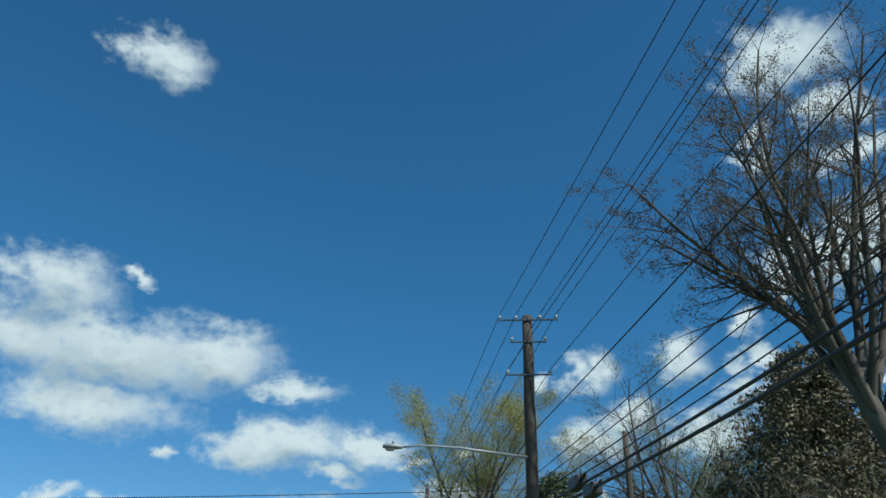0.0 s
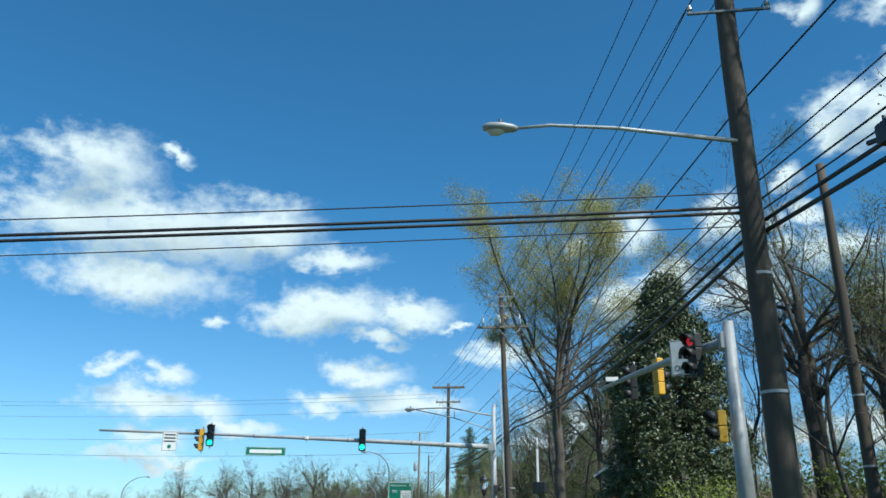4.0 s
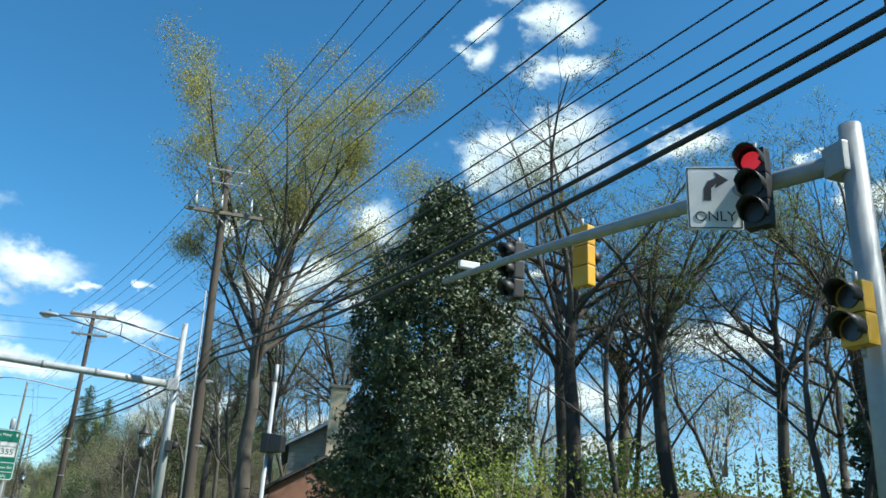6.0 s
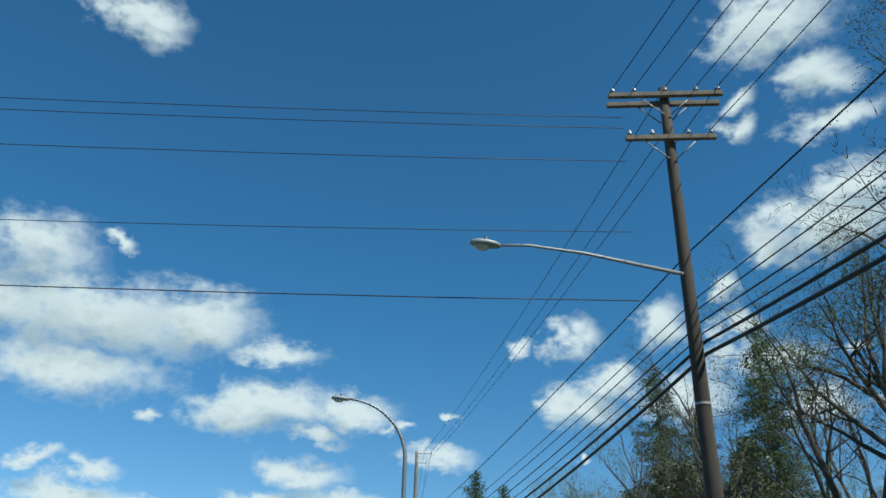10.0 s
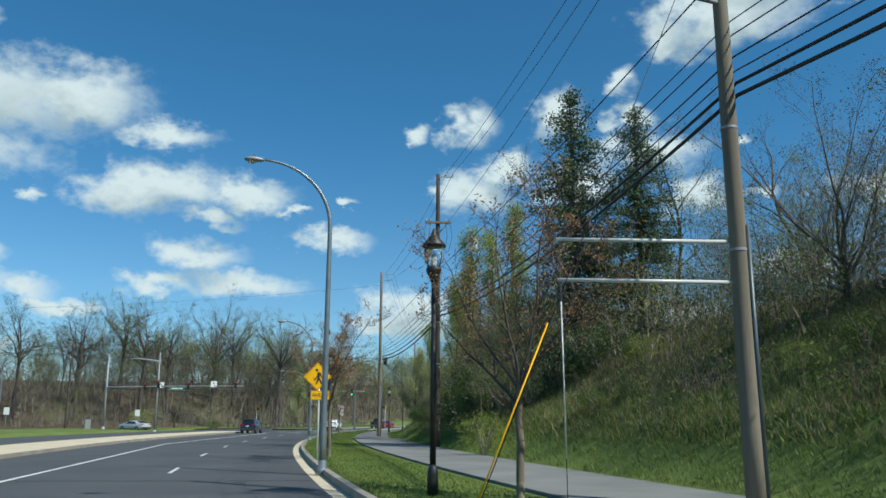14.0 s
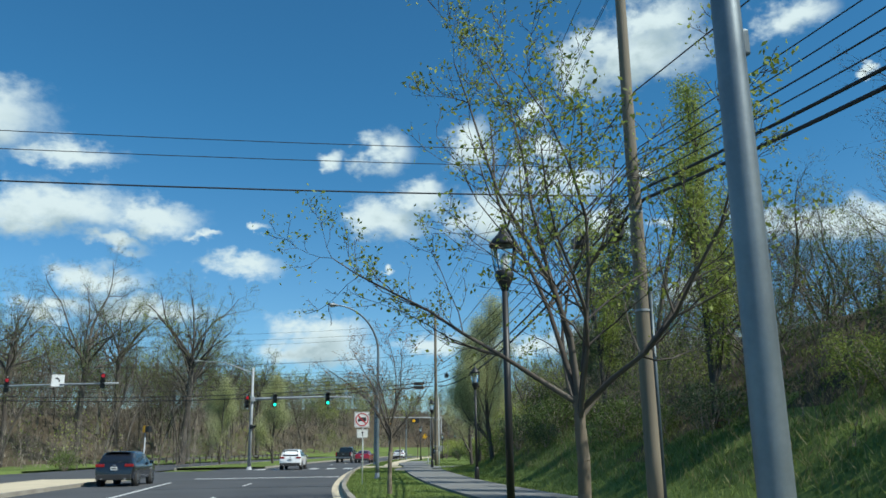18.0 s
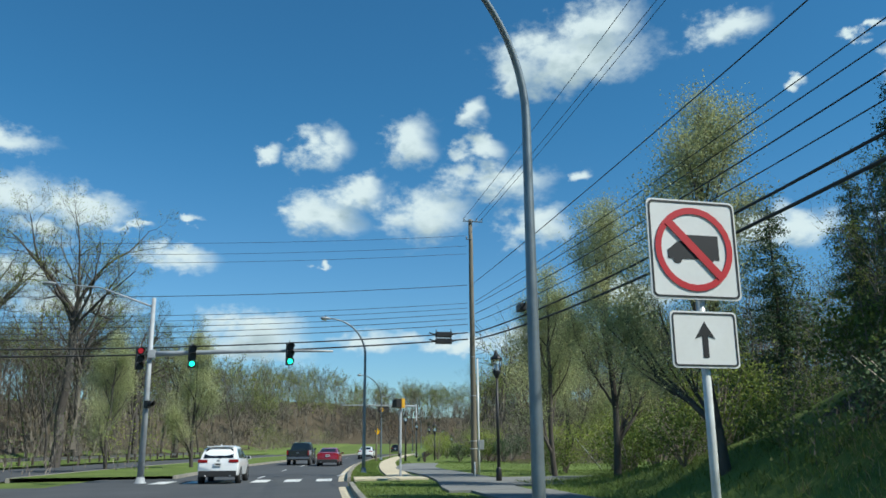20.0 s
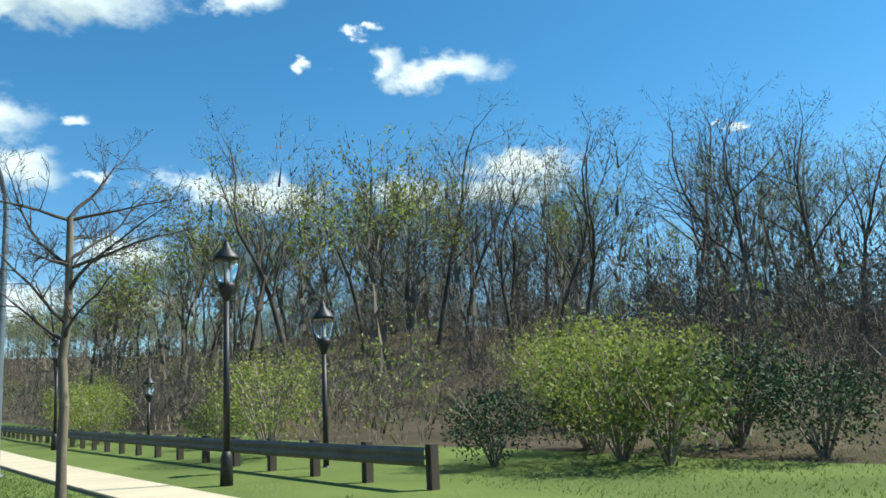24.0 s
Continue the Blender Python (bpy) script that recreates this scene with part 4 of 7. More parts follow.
lamp_d = arch_lamp(-19.0, 87.9, (-21.5, 87.1), 9.5, "steel street lamp with a traffic warning sign on it")
lamp_k = arch_lamp(-30.55, 133.7, (-33.3, 133.2), 9.8)
lamp_l = arch_lamp(-34.72, 171.2, (-37.4, 170.9), 9.05)
lamp_n = arch_lamp(-33.2, 211.2, (-36.0, 209.8), 9.1)
lamp_q = arch_lamp(-30.3, 246.5, (-33.0, 246.0), 8.75)
lamp_r = arch_lamp(-22.3, 286.6, (-25.2, 284.6), 8.8)
for y in (325, 365, 405):
    arch_lamp(float(kerb_x(y)) + 0.9, y, (float(kerb_x(y)) - 2.0, y - 0.7), 8.9)
for x, y, hx, hy, top in ((-62.0, 118.0, -58.5, 118.5, 9.5), (-78.0, 215.0, -74.0, 215.5, 10.5), (-66.0, 150.0, -62.5, 150.5, 9.5)):
    arch_lamp(x, y, (hx, hy), top, "distant street lamp with a curved arm beyond the road")


def post_lamp(x, y, top=5.35, label="black post-top lantern lamp with a glass globe", z=None):
    z = foot(x, y) if z is None else z
    ob = thing("post_lamp", label, "post lamp", pose(x, y, z), "black lantern lamps along the path")
    h = top - z
    bar("base", [(0, 0, -0.1), (0, 0, 0.5), (0, 0, 0.55), (0, 0, 0.62)], [0.125, 0.11, 0.095, 0.07], M["black_paint"], ob, 12)
    bar("shaft", [(0, 0, 0.4), (0, 0, h - 1.15)], [0.068, 0.052], M["black_paint"], ob, 12)
    v, f = tube([(0, 0, h - 1.2), (0, 0, h - 1.12), (0, 0, h - 1.0), (0, 0, h - 0.92), (0, 0, h - 0.86)], [0.06, 0.09, 0.15, 0.17, 0.15], 14)
    part("collar", mesh_of("collar", v, f, M["black_paint"], True), None, ob)
    v, f = tube([(0, 0, h - 0.86), (0, 0, h - 0.75), (0, 0, h - 0.5), (0, 0, h - 0.42)], [0.12, 0.19, 0.23, 0.22], 14)
    part("globe", mesh_of("globe", v, f, M["globe_glass"], True), None, ob, "clear ribbed glass globe").visible_shadow = False
    bar("lamp_tube", [(0, 0, h - 0.88), (0, 0, h - 0.8), (0, 0, h - 0.62), (0, 0, h - 0.56)], [0.05, 0.06, 0.055, 0.02], M["lamp_glass"], ob, 10, "white lamp tube inside the globe")
    v, f = tube([(0, 0, h - 0.43), (0, 0, h - 0.42), (0, 0, h - 0.36), (0, 0, h - 0.2), (0, 0, h - 0.12), (0, 0, h - 0.05), (0, 0, h)], [0.2, 0.26, 0.25, 0.1, 0.06, 0.035, 0.008], 14)
    cap = part("cap", mesh_of("cap", v, f, M["black_paint"], True), None, ob)
    for i in range(4):
        a = math.pi / 4 + i * math.pi / 2
        c, s = math.cos(a), math.sin(a)
        bar("rib", [(0.17 * c, 0.17 * s, h - 0.88), (0.215 * c, 0.215 * s, h - 0.7), (0.25 * c, 0.25 * s, h - 0.42)], 0.012, M["black_paint"], ob, 5)
    return ob


for x, y, top in ((-7.2, 56.5, 5.2), (-17.9, 104.3, 5.7), (-27.6, 125.4, 5.75), (-32.0, 155.1, 5.6), (-33.8, 180.4, 5.45), (-28.9, 206.2, 5.6), (-27.0, 232.1, 5.5), (-21.3, 278.6, 4.75), (-16.0, 297.7, 4.5)):
    post_lamp(x, y, top)
for x, y, top in ((-18.2, 279.4, 3.8), (-11.2, 299.3, 3.0), (-8.0, 325.0, 4.6), (0.5, 350.0, 4.6)):
    post_lamp(x, y, top, z=-0.45)

# ---- traffic lights ----
def disc(r, n=14):
    return [(r * math.cos(2 * math.pi * i / n), r * math.sin(2 * math.pi * i / n)) for i in range(n)]


def signal_head(m, on, back="black", lenses=("red", "amber", "green"), label="", group="traffic lights"):
    """A three-lamp traffic light that faces -y before it is placed. on: the lamp that is lit."""
    n = len(lenses)
    tall = 0.36 * n
    text = label or f"three-lamp traffic light in a {'yellow' if back == 'yellow' else 'black'} case, {on + ' lit' if on else 'seen from behind'}"
    ob = thing("traffic_light", text, "traffic light", m, group)
    case = M["signal_yellow"] if back == "yellow" else M["black_paint"]
    for i, lens in enumerate(lenses):
        z = tall / 2 - 0.18 - 0.36 * i
        body = part("lamp_case", block((0.34, 0.2, 0.35), (0, 0.06, z), 0.03), case, ob)
        mat = M["green_light"] if on == lens == "green" else M["red_light"] if on == lens == "red" else M["dark_lens"]
        part("lens", plate(disc(0.128), 0.02, pose(0, -0.062, z)), mat, body, f"{lens} lens" + (", lit" if on == lens else ""))
        v, f = [], []
        k = 11
        for j in range(k):
            a = math.pi * (-0.15 + 1.3 * j / (k - 1))
            for yy, r in ((-0.04, 0.165), (-0.30 + 0.12 * abs(math.cos(a)) * (1 if math.sin(a) < 0.3 else 0.3), 0.16)):
                v.append((r * math.cos(a), yy, z + r * math.sin(a)))
        f = [(2 * j, 2 * j + 1, 2 * j + 3, 2 * j + 2) for j in range(k - 1)]
        visor = part("visor", mesh_of("visor", v, f, M["black_paint"], True), None, body)
        s = visor.modifiers.new("thick", "SOLIDIFY")
        s.thickness = 0.008
    bar("hanger", [(0, 0.1, tall / 2), (0, 0.1, tall / 2 + 0.14)], 0.03, M["grey_metal"], ob, 8)
    bar("hanger", [(0, 0.1, -tall / 2 - 0.1), (0, 0.1, -tall / 2)], 0.03, M["grey_metal"], ob, 8)
    return ob


def mast(x, y, top, arm_from, arm_to, label, mat=None, r=0.16, group="signal masts"):
    z = foot(x, y)
    ob = thing("signal_mast", label, "signal mast", pose(x, y, z), group)
    mat = mat or M["steel"]
    bar("base", [(0, 0, -0.1), (0, 0, 0.1), (0, 0, 0.12), (0, 0, 0.35)], [0.3, 0.3, 0.24, r * 1.15], mat, ob, 14)
    bar("shaft", [(0, 0, 0.2), (0, 0, top - z)], [r, r * 0.6], mat, ob, 14)
    a = Vector(arm_from) - Vector((x, y, z))
    b = Vector(arm_to) - Vector((x, y, z))
    n = 8
    pts = [a.lerp(b, i / n) + Vector((0, 0, 0.25 * math.sin(math.pi * i / n * 0.5))) - Vector((0, 0, 0.25 * i / n)) for i in range(n + 1)]
    v, f = tube(pts, [0.13 - 0.075 * i / n for i in range(n + 1)], 12)
    part("arm", mesh_of("arm", v, f, mat, True), None, ob)
    part("arm_plate", block((0.34, 0.34, 0.4), a, 0.03), mat, ob)
    return ob


# crossing with the cross street: far-side mast with its long arm, lamp and lights
m1 = mast(-6.4, 53.4, 8.35, (-6.5, 53.4, 6.2), (-26.5, 51.0, 6.85), "galvanised steel signal mast with a long arm and a lamp")
g1 = foot(-6.4, 53.4)
cobra(m1, (0, 0, 7.75 - g1), (-4.1, 0.4, 8.2 - g1), 0.1, True)
for k in (0.12, 0.2, 0.36, 0.47, 0.6, 0.74):
    c_ = Vector((-0.1, 0, 6.2 - g1)).lerp(Vector((-20.1, -2.4, 6.85 - g1)), k) + Vector((0, 0, 0.25 * math.sin(math.pi * k * 0.5) - 0.25 * k))
    bar("arm_band", [c_ + Vector((0.07, 0.008, -0.002)), c_ - Vector((0.07, 0.008, -0.002))], 0.142 - 0.075 * k, M["grey_metal"], m1, 12)
signal_head(pose(-12.95, 52.3, 6.45, 0, 0, 12), "green")
signal_head(pose(-20.6, 51.3, 6.6, 0, 0, 12), "green")
signal_head(pose(-21.2, 51.5, 6.4, 0, 0, -80), "", "yellow")
signal_head(pose(-6.25, 53.05, 4.15, 0, 0, 100), "", "black", ("walk",), "single black pedestrian signal box on a steel mast")
cam_box = thing("detector_camera", "small white detector camera on the signal arm", "camera", pose(-15.8, 52.15, 6.42), "detector cameras")
part("housing", block((0.14, 0.36, 0.14), (0, 0, 0.12), 0.02), M["white_sign"], cam_box)
bar("stem", [(0, 0, -0.1), (0, 0, 0.08)], 0.02, M["grey_metal"], cam_box, 6)

# near-side mast on the right with lights that face the cross street
m2 = mast(1.05, 31.3, 6.7, (1.0, 31.4, 6.25), (-1.6, 39.0, 6.5), "thick grey signal mast beside the pavement", M["grey_metal"], 0.22)
signal_head(pose(0.33, 32.2, 6.1, 0, 0, -62), "red", "black", label="three-lamp traffic light in a black case, red lit")
signal_head(pose(-0.75, 37.5, 6.4, 0, 0, -93), "", "black")
signal_head(pose(-0.05, 36.0, 6.3, 0, 0, 112), "", "yellow")
signal_head(pose(0.55, 31.1, 4.2, 0, 0, -80), "", "yellow", ("walk", "wait"), "pedestrian signal in a yellow case on a mast")
cb = thing("detector_camera", "small white detector camera on the signal arm", "camera", pose(-1.3, 38.4, 6.6), "detector cameras")
part("housing", block((0.4, 0.14, 0.14), (0, 0, 0.1), 0.02), M["white_sign"], cb)
bar("stem", [(0, 0, -0.2), (0, 0, 0.06)], 0.02, M["grey_metal"], cb, 6)

# pedestrian signal on its own white post
def ped_post(x, y, top, turn, label, yellow=True, box=None):
    z = foot(x, y)
    ob = thing("pedestrian_signal", label, "pedestrian signal", pose(x, y, z, 0, 0, turn), "pedestrian signals")
    h = top - z
    bar("post", [(0, 0, -0.1), (0, 0, 0.02), (0, 0, 0.03), (0, 0, h - 0.45)], [0.11, 0.11, 0.05, 0.048], M["steel"], ob, 12)
    zb = h - 0.24 if box is None else box - z
    case = part("case", block((0.42, 0.2, 0.46), (0, 0.0, zb), 0.03), M["signal_yellow"] if yellow else M["black_paint"], ob)
    part("hood", block((0.38, 0.44, 0.3), (0, 0.0, 0.0), 0.02, pose(0, 0, 0, 90), 0.86), M["black_paint"], case, "", pose(0, -0.25, zb))
    if box is not None:
        bar("post_top", [(0, 0, h - 0.5), (0, 0, h)], [0.048, 0.046], M["steel"], ob, 12)
    part("push_button", block((0.1, 0.06, 0.16), (0, -0.08, 1.05), 0.01), M["black_paint"], ob)
    return ob


ped_post(-29.68, 239.0, 3.85, -62, "pedestrian signal with a yellow case on a pale post")
ped_post(-3.98, 45.0, 5.65, 60, "pedestrian signal on a tall white post", False, 3.7)
ped_post(-48.0, 228.0, 3.4, 60, "pedestrian signal with a yellow case on a pale post")

# second crossing: mast in the median with an arm over the road
m3 = mast(-41.6, 241.2, 8.75, (-41.5, 241.1, 6.0), (-33.0, 239.2, 6.1), "grey signal mast on the median with a lamp")
g3 = foot(-41.6, 241.2)
cobra(m3, (0, 0, 8.3 - g3), (-4.6, 0.5, 9.4 - g3), 0.2)
signal_head(pose(-35.05, 239.4, 5.95, 0, 0, 12), "green")
signal_head(pose(-39.6, 240.4, 5.85, 0, 0, 12), "green")
signal_head(pose(-42.0, 240.8, 5.75, 0, 0, 20), "red")
signal_head(pose(-41.45, 240.9, 3.6, 0, 0, 60), "", "black", ("walk",), "single black pedestrian signal box on a mast")
# far left masts
m4 = mast(-74.0, 241.5, 11.8, (-73.9, 241.4, 6.6), (-50.2, 228.5, 6.4), "pale signal mast with a long arm across the side road")
for i, (k, on) in enumerate(((0.30, "red"), (0.62, "red"), (0.95, "red"))):
    x, y = -73.9 + 23.7 * k, 241.4 - 12.9 * k
    signal_head(pose(x, y - 0.1, 6.6, 0, 0, 15), on)
m5 = mast(-60.5, 222.0, 10.6, (-60.5, 222.0, 9.4), (-64.5, 222.5, 9.9), "pale street lamp mast in the junction", None, 0.11)
signal_head(pose(-60.3, 221.6, 6.3, 0, 0, 10), "red")

# ---- signs ----
def writing(text, size, at, mat, parent, align="CENTER", name="lettering"):
    cu = bpy.data.curves.new(name, "FONT")
    cu.body, cu.size, cu.align_x, cu.align_y, cu.extrude = text, size, align, "CENTER", 0.002
    tmp = bpy.data.objects.new(name, cu)
    scene.collection.objects.link(tmp)
    me = bpy.data.meshes.new_from_object(tmp.evaluated_get(bpy.context.evaluated_depsgraph_get()))
    bpy.data.objects.remove(tmp)
    me.transform(Matrix.Translation(at) @ pose(0, 0, 0, 90))
    me.materials.clear()
    me.materials.append(mat)
    return part(name, me, None, parent)


def rounded(w, h, r, n=5):
    pts = []
    for cx, cz, a0 in ((w / 2 - r, h / 2 - r, 0), (-w / 2 + r, h / 2 - r, 90), (-w / 2 + r, -h / 2 + r, 180), (w / 2 - r, -h / 2 + r, 270)):
        for i in range(n + 1):
            a = radians(a0 + 90 * i / n)
            pts.append((cx + r * math.cos(a), cz + r * math.sin(a)))
    return pts


def panel(name, outline, y, mat, parent, z=0.0, x=0.0, thick=0.004, label=""):
    return part(name, plate(outline, thick, pose(x, y, z)), mat, parent, label)


def frame_ring(name, outer, inner, y, mat, parent, z=0.0, x=0.0):
    n = len(outer)
    v = [(a + x, y, b + z) for a, b in outer] + [(a + x, y, b + z) for a, b in inner]
    v += [(a, y + 0.003, b) for a, _, b in v]
    f = []
    for i in range(n):
        j = (i + 1) % n
        f += [(i, j, n + j, n + i), (2 * n + i, 2 * n + j, j, i), (n + i, n + j, 3 * n + j, 3 * n + i)]
    return part(name, mesh_of(name, v, f, mat), None, parent)


def diamond(r):
    pts = []
    for i in range(4):
        a = math.pi / 2 * i
        for s in (-1, 1):
            b = a + s * 0.06
            pts.append(((r - 0.02) * math.cos(b), (r - 0.02) * math.sin(b)))
    return pts


def arrow(w, h):
    return [(-w * 0.14, -h / 2), (w * 0.14, -h / 2), (w * 0.14, h * 0.1), (w / 2, h * 0.02), (0, h / 2), (-w / 2, h * 0.02), (-w * 0.14, h * 0.1)]


def posts(ob, xs, top, mat=None, r=0.03):
    for x in xs:
        bar("post", [(x, r + 0.024, -0.2), (x, r + 0.024, top)], r, mat or M["lamp_glass"], ob, 8)


# green guide sign
z0 = foot(-12.9, 62.6)
guide = thing("road_sign", "large green guide sign with white lettering on two posts", "road sign", pose(-12.93, 62.55, z0 - 0.2, 0, 0, 14))
posts(guide, (-0.45, 0.45), 5.0, M["grey_metal"], 0.05)
board = part("board", plate(rounded(1.5, 2.02, 0.12), 0.02, pose(0, 0, 4.18)), M["green_sign"], guide)
frame_ring("border", rounded(1.46, 1.98, 0.11), rounded(1.40, 1.92, 0.09), -0.006, M["white_sign"], board, 4.18)
for z in (4.02 - 0.16, 3.55 - 0.06):
    panel("divider", [(-0.7, -0.012), (0.7, -0.012), (0.7, 0.012), (-0.7, 0.012)], -0.006, M["white_sign"], board, z)
W_ = M["white_sign"]
writing("Montrose Pkwy", 0.155, (-0.12, -0.006, 4.97), W_, board)
writing("TO", 0.23, (-0.36, -0.006, 4.6), W_, board)
writing("Montrose Rd", 0.16, (0.2, -0.006, 3.67), W_, board)
writing("NEXT SIGNAL", 0.165, (0.0, -0.006, 3.33), W_, board)
panel("arrow", arrow(0.13, 0.15), -0.006, W_, board, 4.98, 0.58)
panel("arrow", [(0.12, -0.09), (0.12, 0.02), (0.06, 0.06), (-0.02, 0.06), (-0.02, 0.12), (-0.14, 0.03), (-0.02, -0.06), (-0.02, 0.0), (0.05, 0.0), (0.06, -0.09)], -0.006, W_, board, 3.67, -0.5)
shield = panel("route_shield", rounded(0.66, 0.62, 0.04), -0.006, W_, board, 4.38, 0.33)
frame_ring("shield_border", rounded(0.64, 0.60, 0.035), rounded(0.615, 0.575, 0.03), -0.010, M["black_sign"], shield, 4.38, 0.33)
panel("shield_bar", [(-0.3, -0.01), (0.3, -0.01), (0.3, 0.01), (-0.3, 0.01)], -0.010, M["black_sign"], shield, 4.5, 0.33)
writing("355", 0.33, (0.33, -0.010, 4.28), M["black_sign"], shield)
bar("brace", [(-0.7, 0.035, 4.7), (0.7, 0.035, 4.7)], 0.02, M["grey_metal"], guide, 6)

# traffic-light warning on the curved lamp
warn = thing("road_sign", "yellow diamond sign with a traffic light symbol", "road sign", pose(-19.05, 87.68, 4.1, 0, 0, 14))
d_board = part("board", plate(diamond(0.645), 0.012), M["yellow_sign"], warn)
frame_ring("border", diamond(0.62), diamond(0.595), -0.004, M["black_sign"], d_board)
sym = panel("symbol", rounded(0.27, 0.74, 0.03), -0.004, M["black_sign"], d_board)
for z, m in ((0.24, M["red_sign"]), (0.0, M["yellow_sign"]), (-0.24, surface("teal_sign", (0.01, 0.25, 0.2), None, 0.45, 2, 20, bump=0))):
    panel("dot", disc(0.105), -0.010, m, sym, z)
for z in (0.35, -0.35):
    bar("clamp", [(-0.12, 0.05, z), (0.12, 0.05, z)], 0.02, M["grey_metal"], warn, 6)

# no trucks, with an arrow plate
def no_trucks(x, y, top, turn, scale=1.0, label="white sign banning trucks in red over an arrow plate"):
    z = foot(x, y)
    ob = thing("road_sign", label, "road sign", pose(x, y, z, 0, 0, turn), "no-truck signs")
    zc = top - z - 0.36
    posts(ob, (0.05,), top - z - 0.1, M["lamp_glass"], 0.03)
    b = part("board", plate(rounded(0.68, 0.7, 0.04), 0.01, pose(0, 0, zc)), M["white_sign"], ob)
    frame_ring("border", rounded(0.655, 0.675, 0.035), rounded(0.63, 0.65, 0.03), -0.004, M["black_sign"], b, zc)
    truck = [(-0.2, -0.07), (-0.17, -0.07), (-0.15, -0.1), (-0.11, -0.1), (-0.09, -0.07), (0.07, -0.07), (0.09, -0.1), (0.13, -0.1), (0.15, -0.07), (0.19, -0.07), (0.19, 0.1), (-0.05, 0.1), (-0.05, 0.06), (-0.12, 0.05), (-0.2, -0.01)]
    panel("symbol", truck, -0.004, M["black_sign"], b, zc)
    frame_ring("ring", disc(0.295, 28), disc(0.25, 28), -0.008, M["red_sign"], b, zc)
    s = 0.19
    panel("slash", [(-s - 0.02, s - 0.02), (s - 0.02, -s - 0.02), (s + 0.02, -s + 0.02), (-s + 0.02, s + 0.02)], -0.012, M["red_sign"], b, zc)
    zp = zc - 0.62
    pb = part("plate", plate(rounded(0.5, 0.38, 0.03), 0.01, pose(0.03, 0, zp)), M["white_sign"], ob, "white arrow plate")
    frame_ring("border", rounded(0.475, 0.355, 0.025), rounded(0.455, 0.335, 0.02), -0.004, M["black_sign"], pb, zp, 0.03)
    panel("arrow", arrow(0.15, 0.24), -0.004, M["black_sign"], pb, zp, 0.03)
    return ob


no_trucks(-24.4, 105.2, 3.95, 12)
no_trucks(-34.5, 204.6, 3.3, 0)

# crossing ahead
z0 = foot(-31.4, 140.4)
ped = thing("road_sign", "yellow diamond walking sign over a yellow word plate", "road sign", pose(-31.4, 140.4, z0, 0, 0, 6))
posts(ped, (0.08,), 3.7 - z0, M["lamp_glass"], 0.032)
pd = part("board", plate(diamond(0.54), 0.012, pose(0, 0, 3.3 - z0)), M["yellow_sign"], ped)
frame_ring("border", diamond(0.515), diamond(0.497), -0.004, M["black_sign"], pd, 3.3 - z0)
zz = 3.3 - z0
walker = part("symbol", plate([(-0.05, 0.02), (-0.12, -0.1), (-0.17, -0.06), (-0.19, -0.08), (-0.12, -0.16), (-0.02, -0.02), (-0.03, -0.1), (-0.09, -0.3), (-0.03, -0.3), (0.03, -0.13), (0.12, -0.3), (0.18, -0.28), (0.07, -0.05), (0.07, 0.06), (0.14, -0.06), (0.17, -0.03), (0.09, 0.15), (-0.02, 0.17)], 0.004, pose(0.02, -0.004, zz)), M["black_sign"], pd)
panel("symbol_dot", disc(0.055), -0.004, M["black_sign"], pd, zz + 0.25, -0.03)
pl = part("plate", plate(rounded(0.72, 0.36, 0.03), 0.01, pose(0.12, 0, 2.58 - z0)), M["yellow_sign"], ped, "yellow word plate")
frame_ring("border", rounded(0.69, 0.33, 0.025), rounded(0.675, 0.315, 0.02), -0.004, M["black_sign"], pl, 2.58 - z0, 0.12)
writing("AHEAD", 0.19, (0.12, -0.006, 2.58 - z0), M["black_sign"], pl)

# signs on the signal arms
def hung_sign(x, y, z, w, h, turn, label, mat="white_sign"):
    ob = thing("road_sign", label, "road sign", pose(x, y, z, 0, 0, turn), "signs hung on signal arms")
    b = part("board", plate(rounded(w, h, 0.03), 0.012), M[mat], ob)
    frame_ring("border", rounded(w - 0.03, h - 0.03, 0.025), rounded(w - 0.06, h - 0.06, 0.02), -0.004, M["black_sign" if mat == "white_sign" else "white_sign"], b)
    bar("bracket", [(0, 0.02, h * 0.3), (0, 0.12, 0.0)], 0.02, M["grey_metal"], ob, 6)
    return b


BENT = [(-0.14, -0.12), (-0.04, -0.12), (-0.03, 0.06), (0.04, 0.13), (0.02, 0.06), (0.2, 0.18), (0.02, 0.3), (0.04, 0.22), (-0.08, 0.16), (-0.13, 0.05)]
b = hung_sign(0.2, 32.85, 6.2, 0.72, 0.92, -25, "white square sign with a bent arrow and a word")
panel("arrow", BENT, -0.004, M["black_sign"], b, 0.08)
writing("ONLY", 0.2, (0, -0.006, -0.28), M["black_sign"], b)
b = hung_sign(-22.7, 51.2, 6.3, 0.75, 0.95, 12, "white left-turn rule sign with bars of small print")
for i in range(3):
    panel("text_bar", [(-0.28, -0.035), (0.28, -0.035), (0.28, 0.035), (-0.28, 0.035)], -0.004, M["black_sign"], b, 0.32 - 0.16 * i)
panel("dot", disc(0.1), -0.004, M["green_sign"], b, -0.26)
b = hung_sign(-17.8, 51.8, 5.85, 2.0, 0.42, 12, "long green street name sign below the signal arm", "green_sign")
panel("text_bar", [(-0.8, -0.09), (0.8, -0.09), (0.8, 0.09), (-0.8, 0.09)], -0.006, M["white_sign"], b)
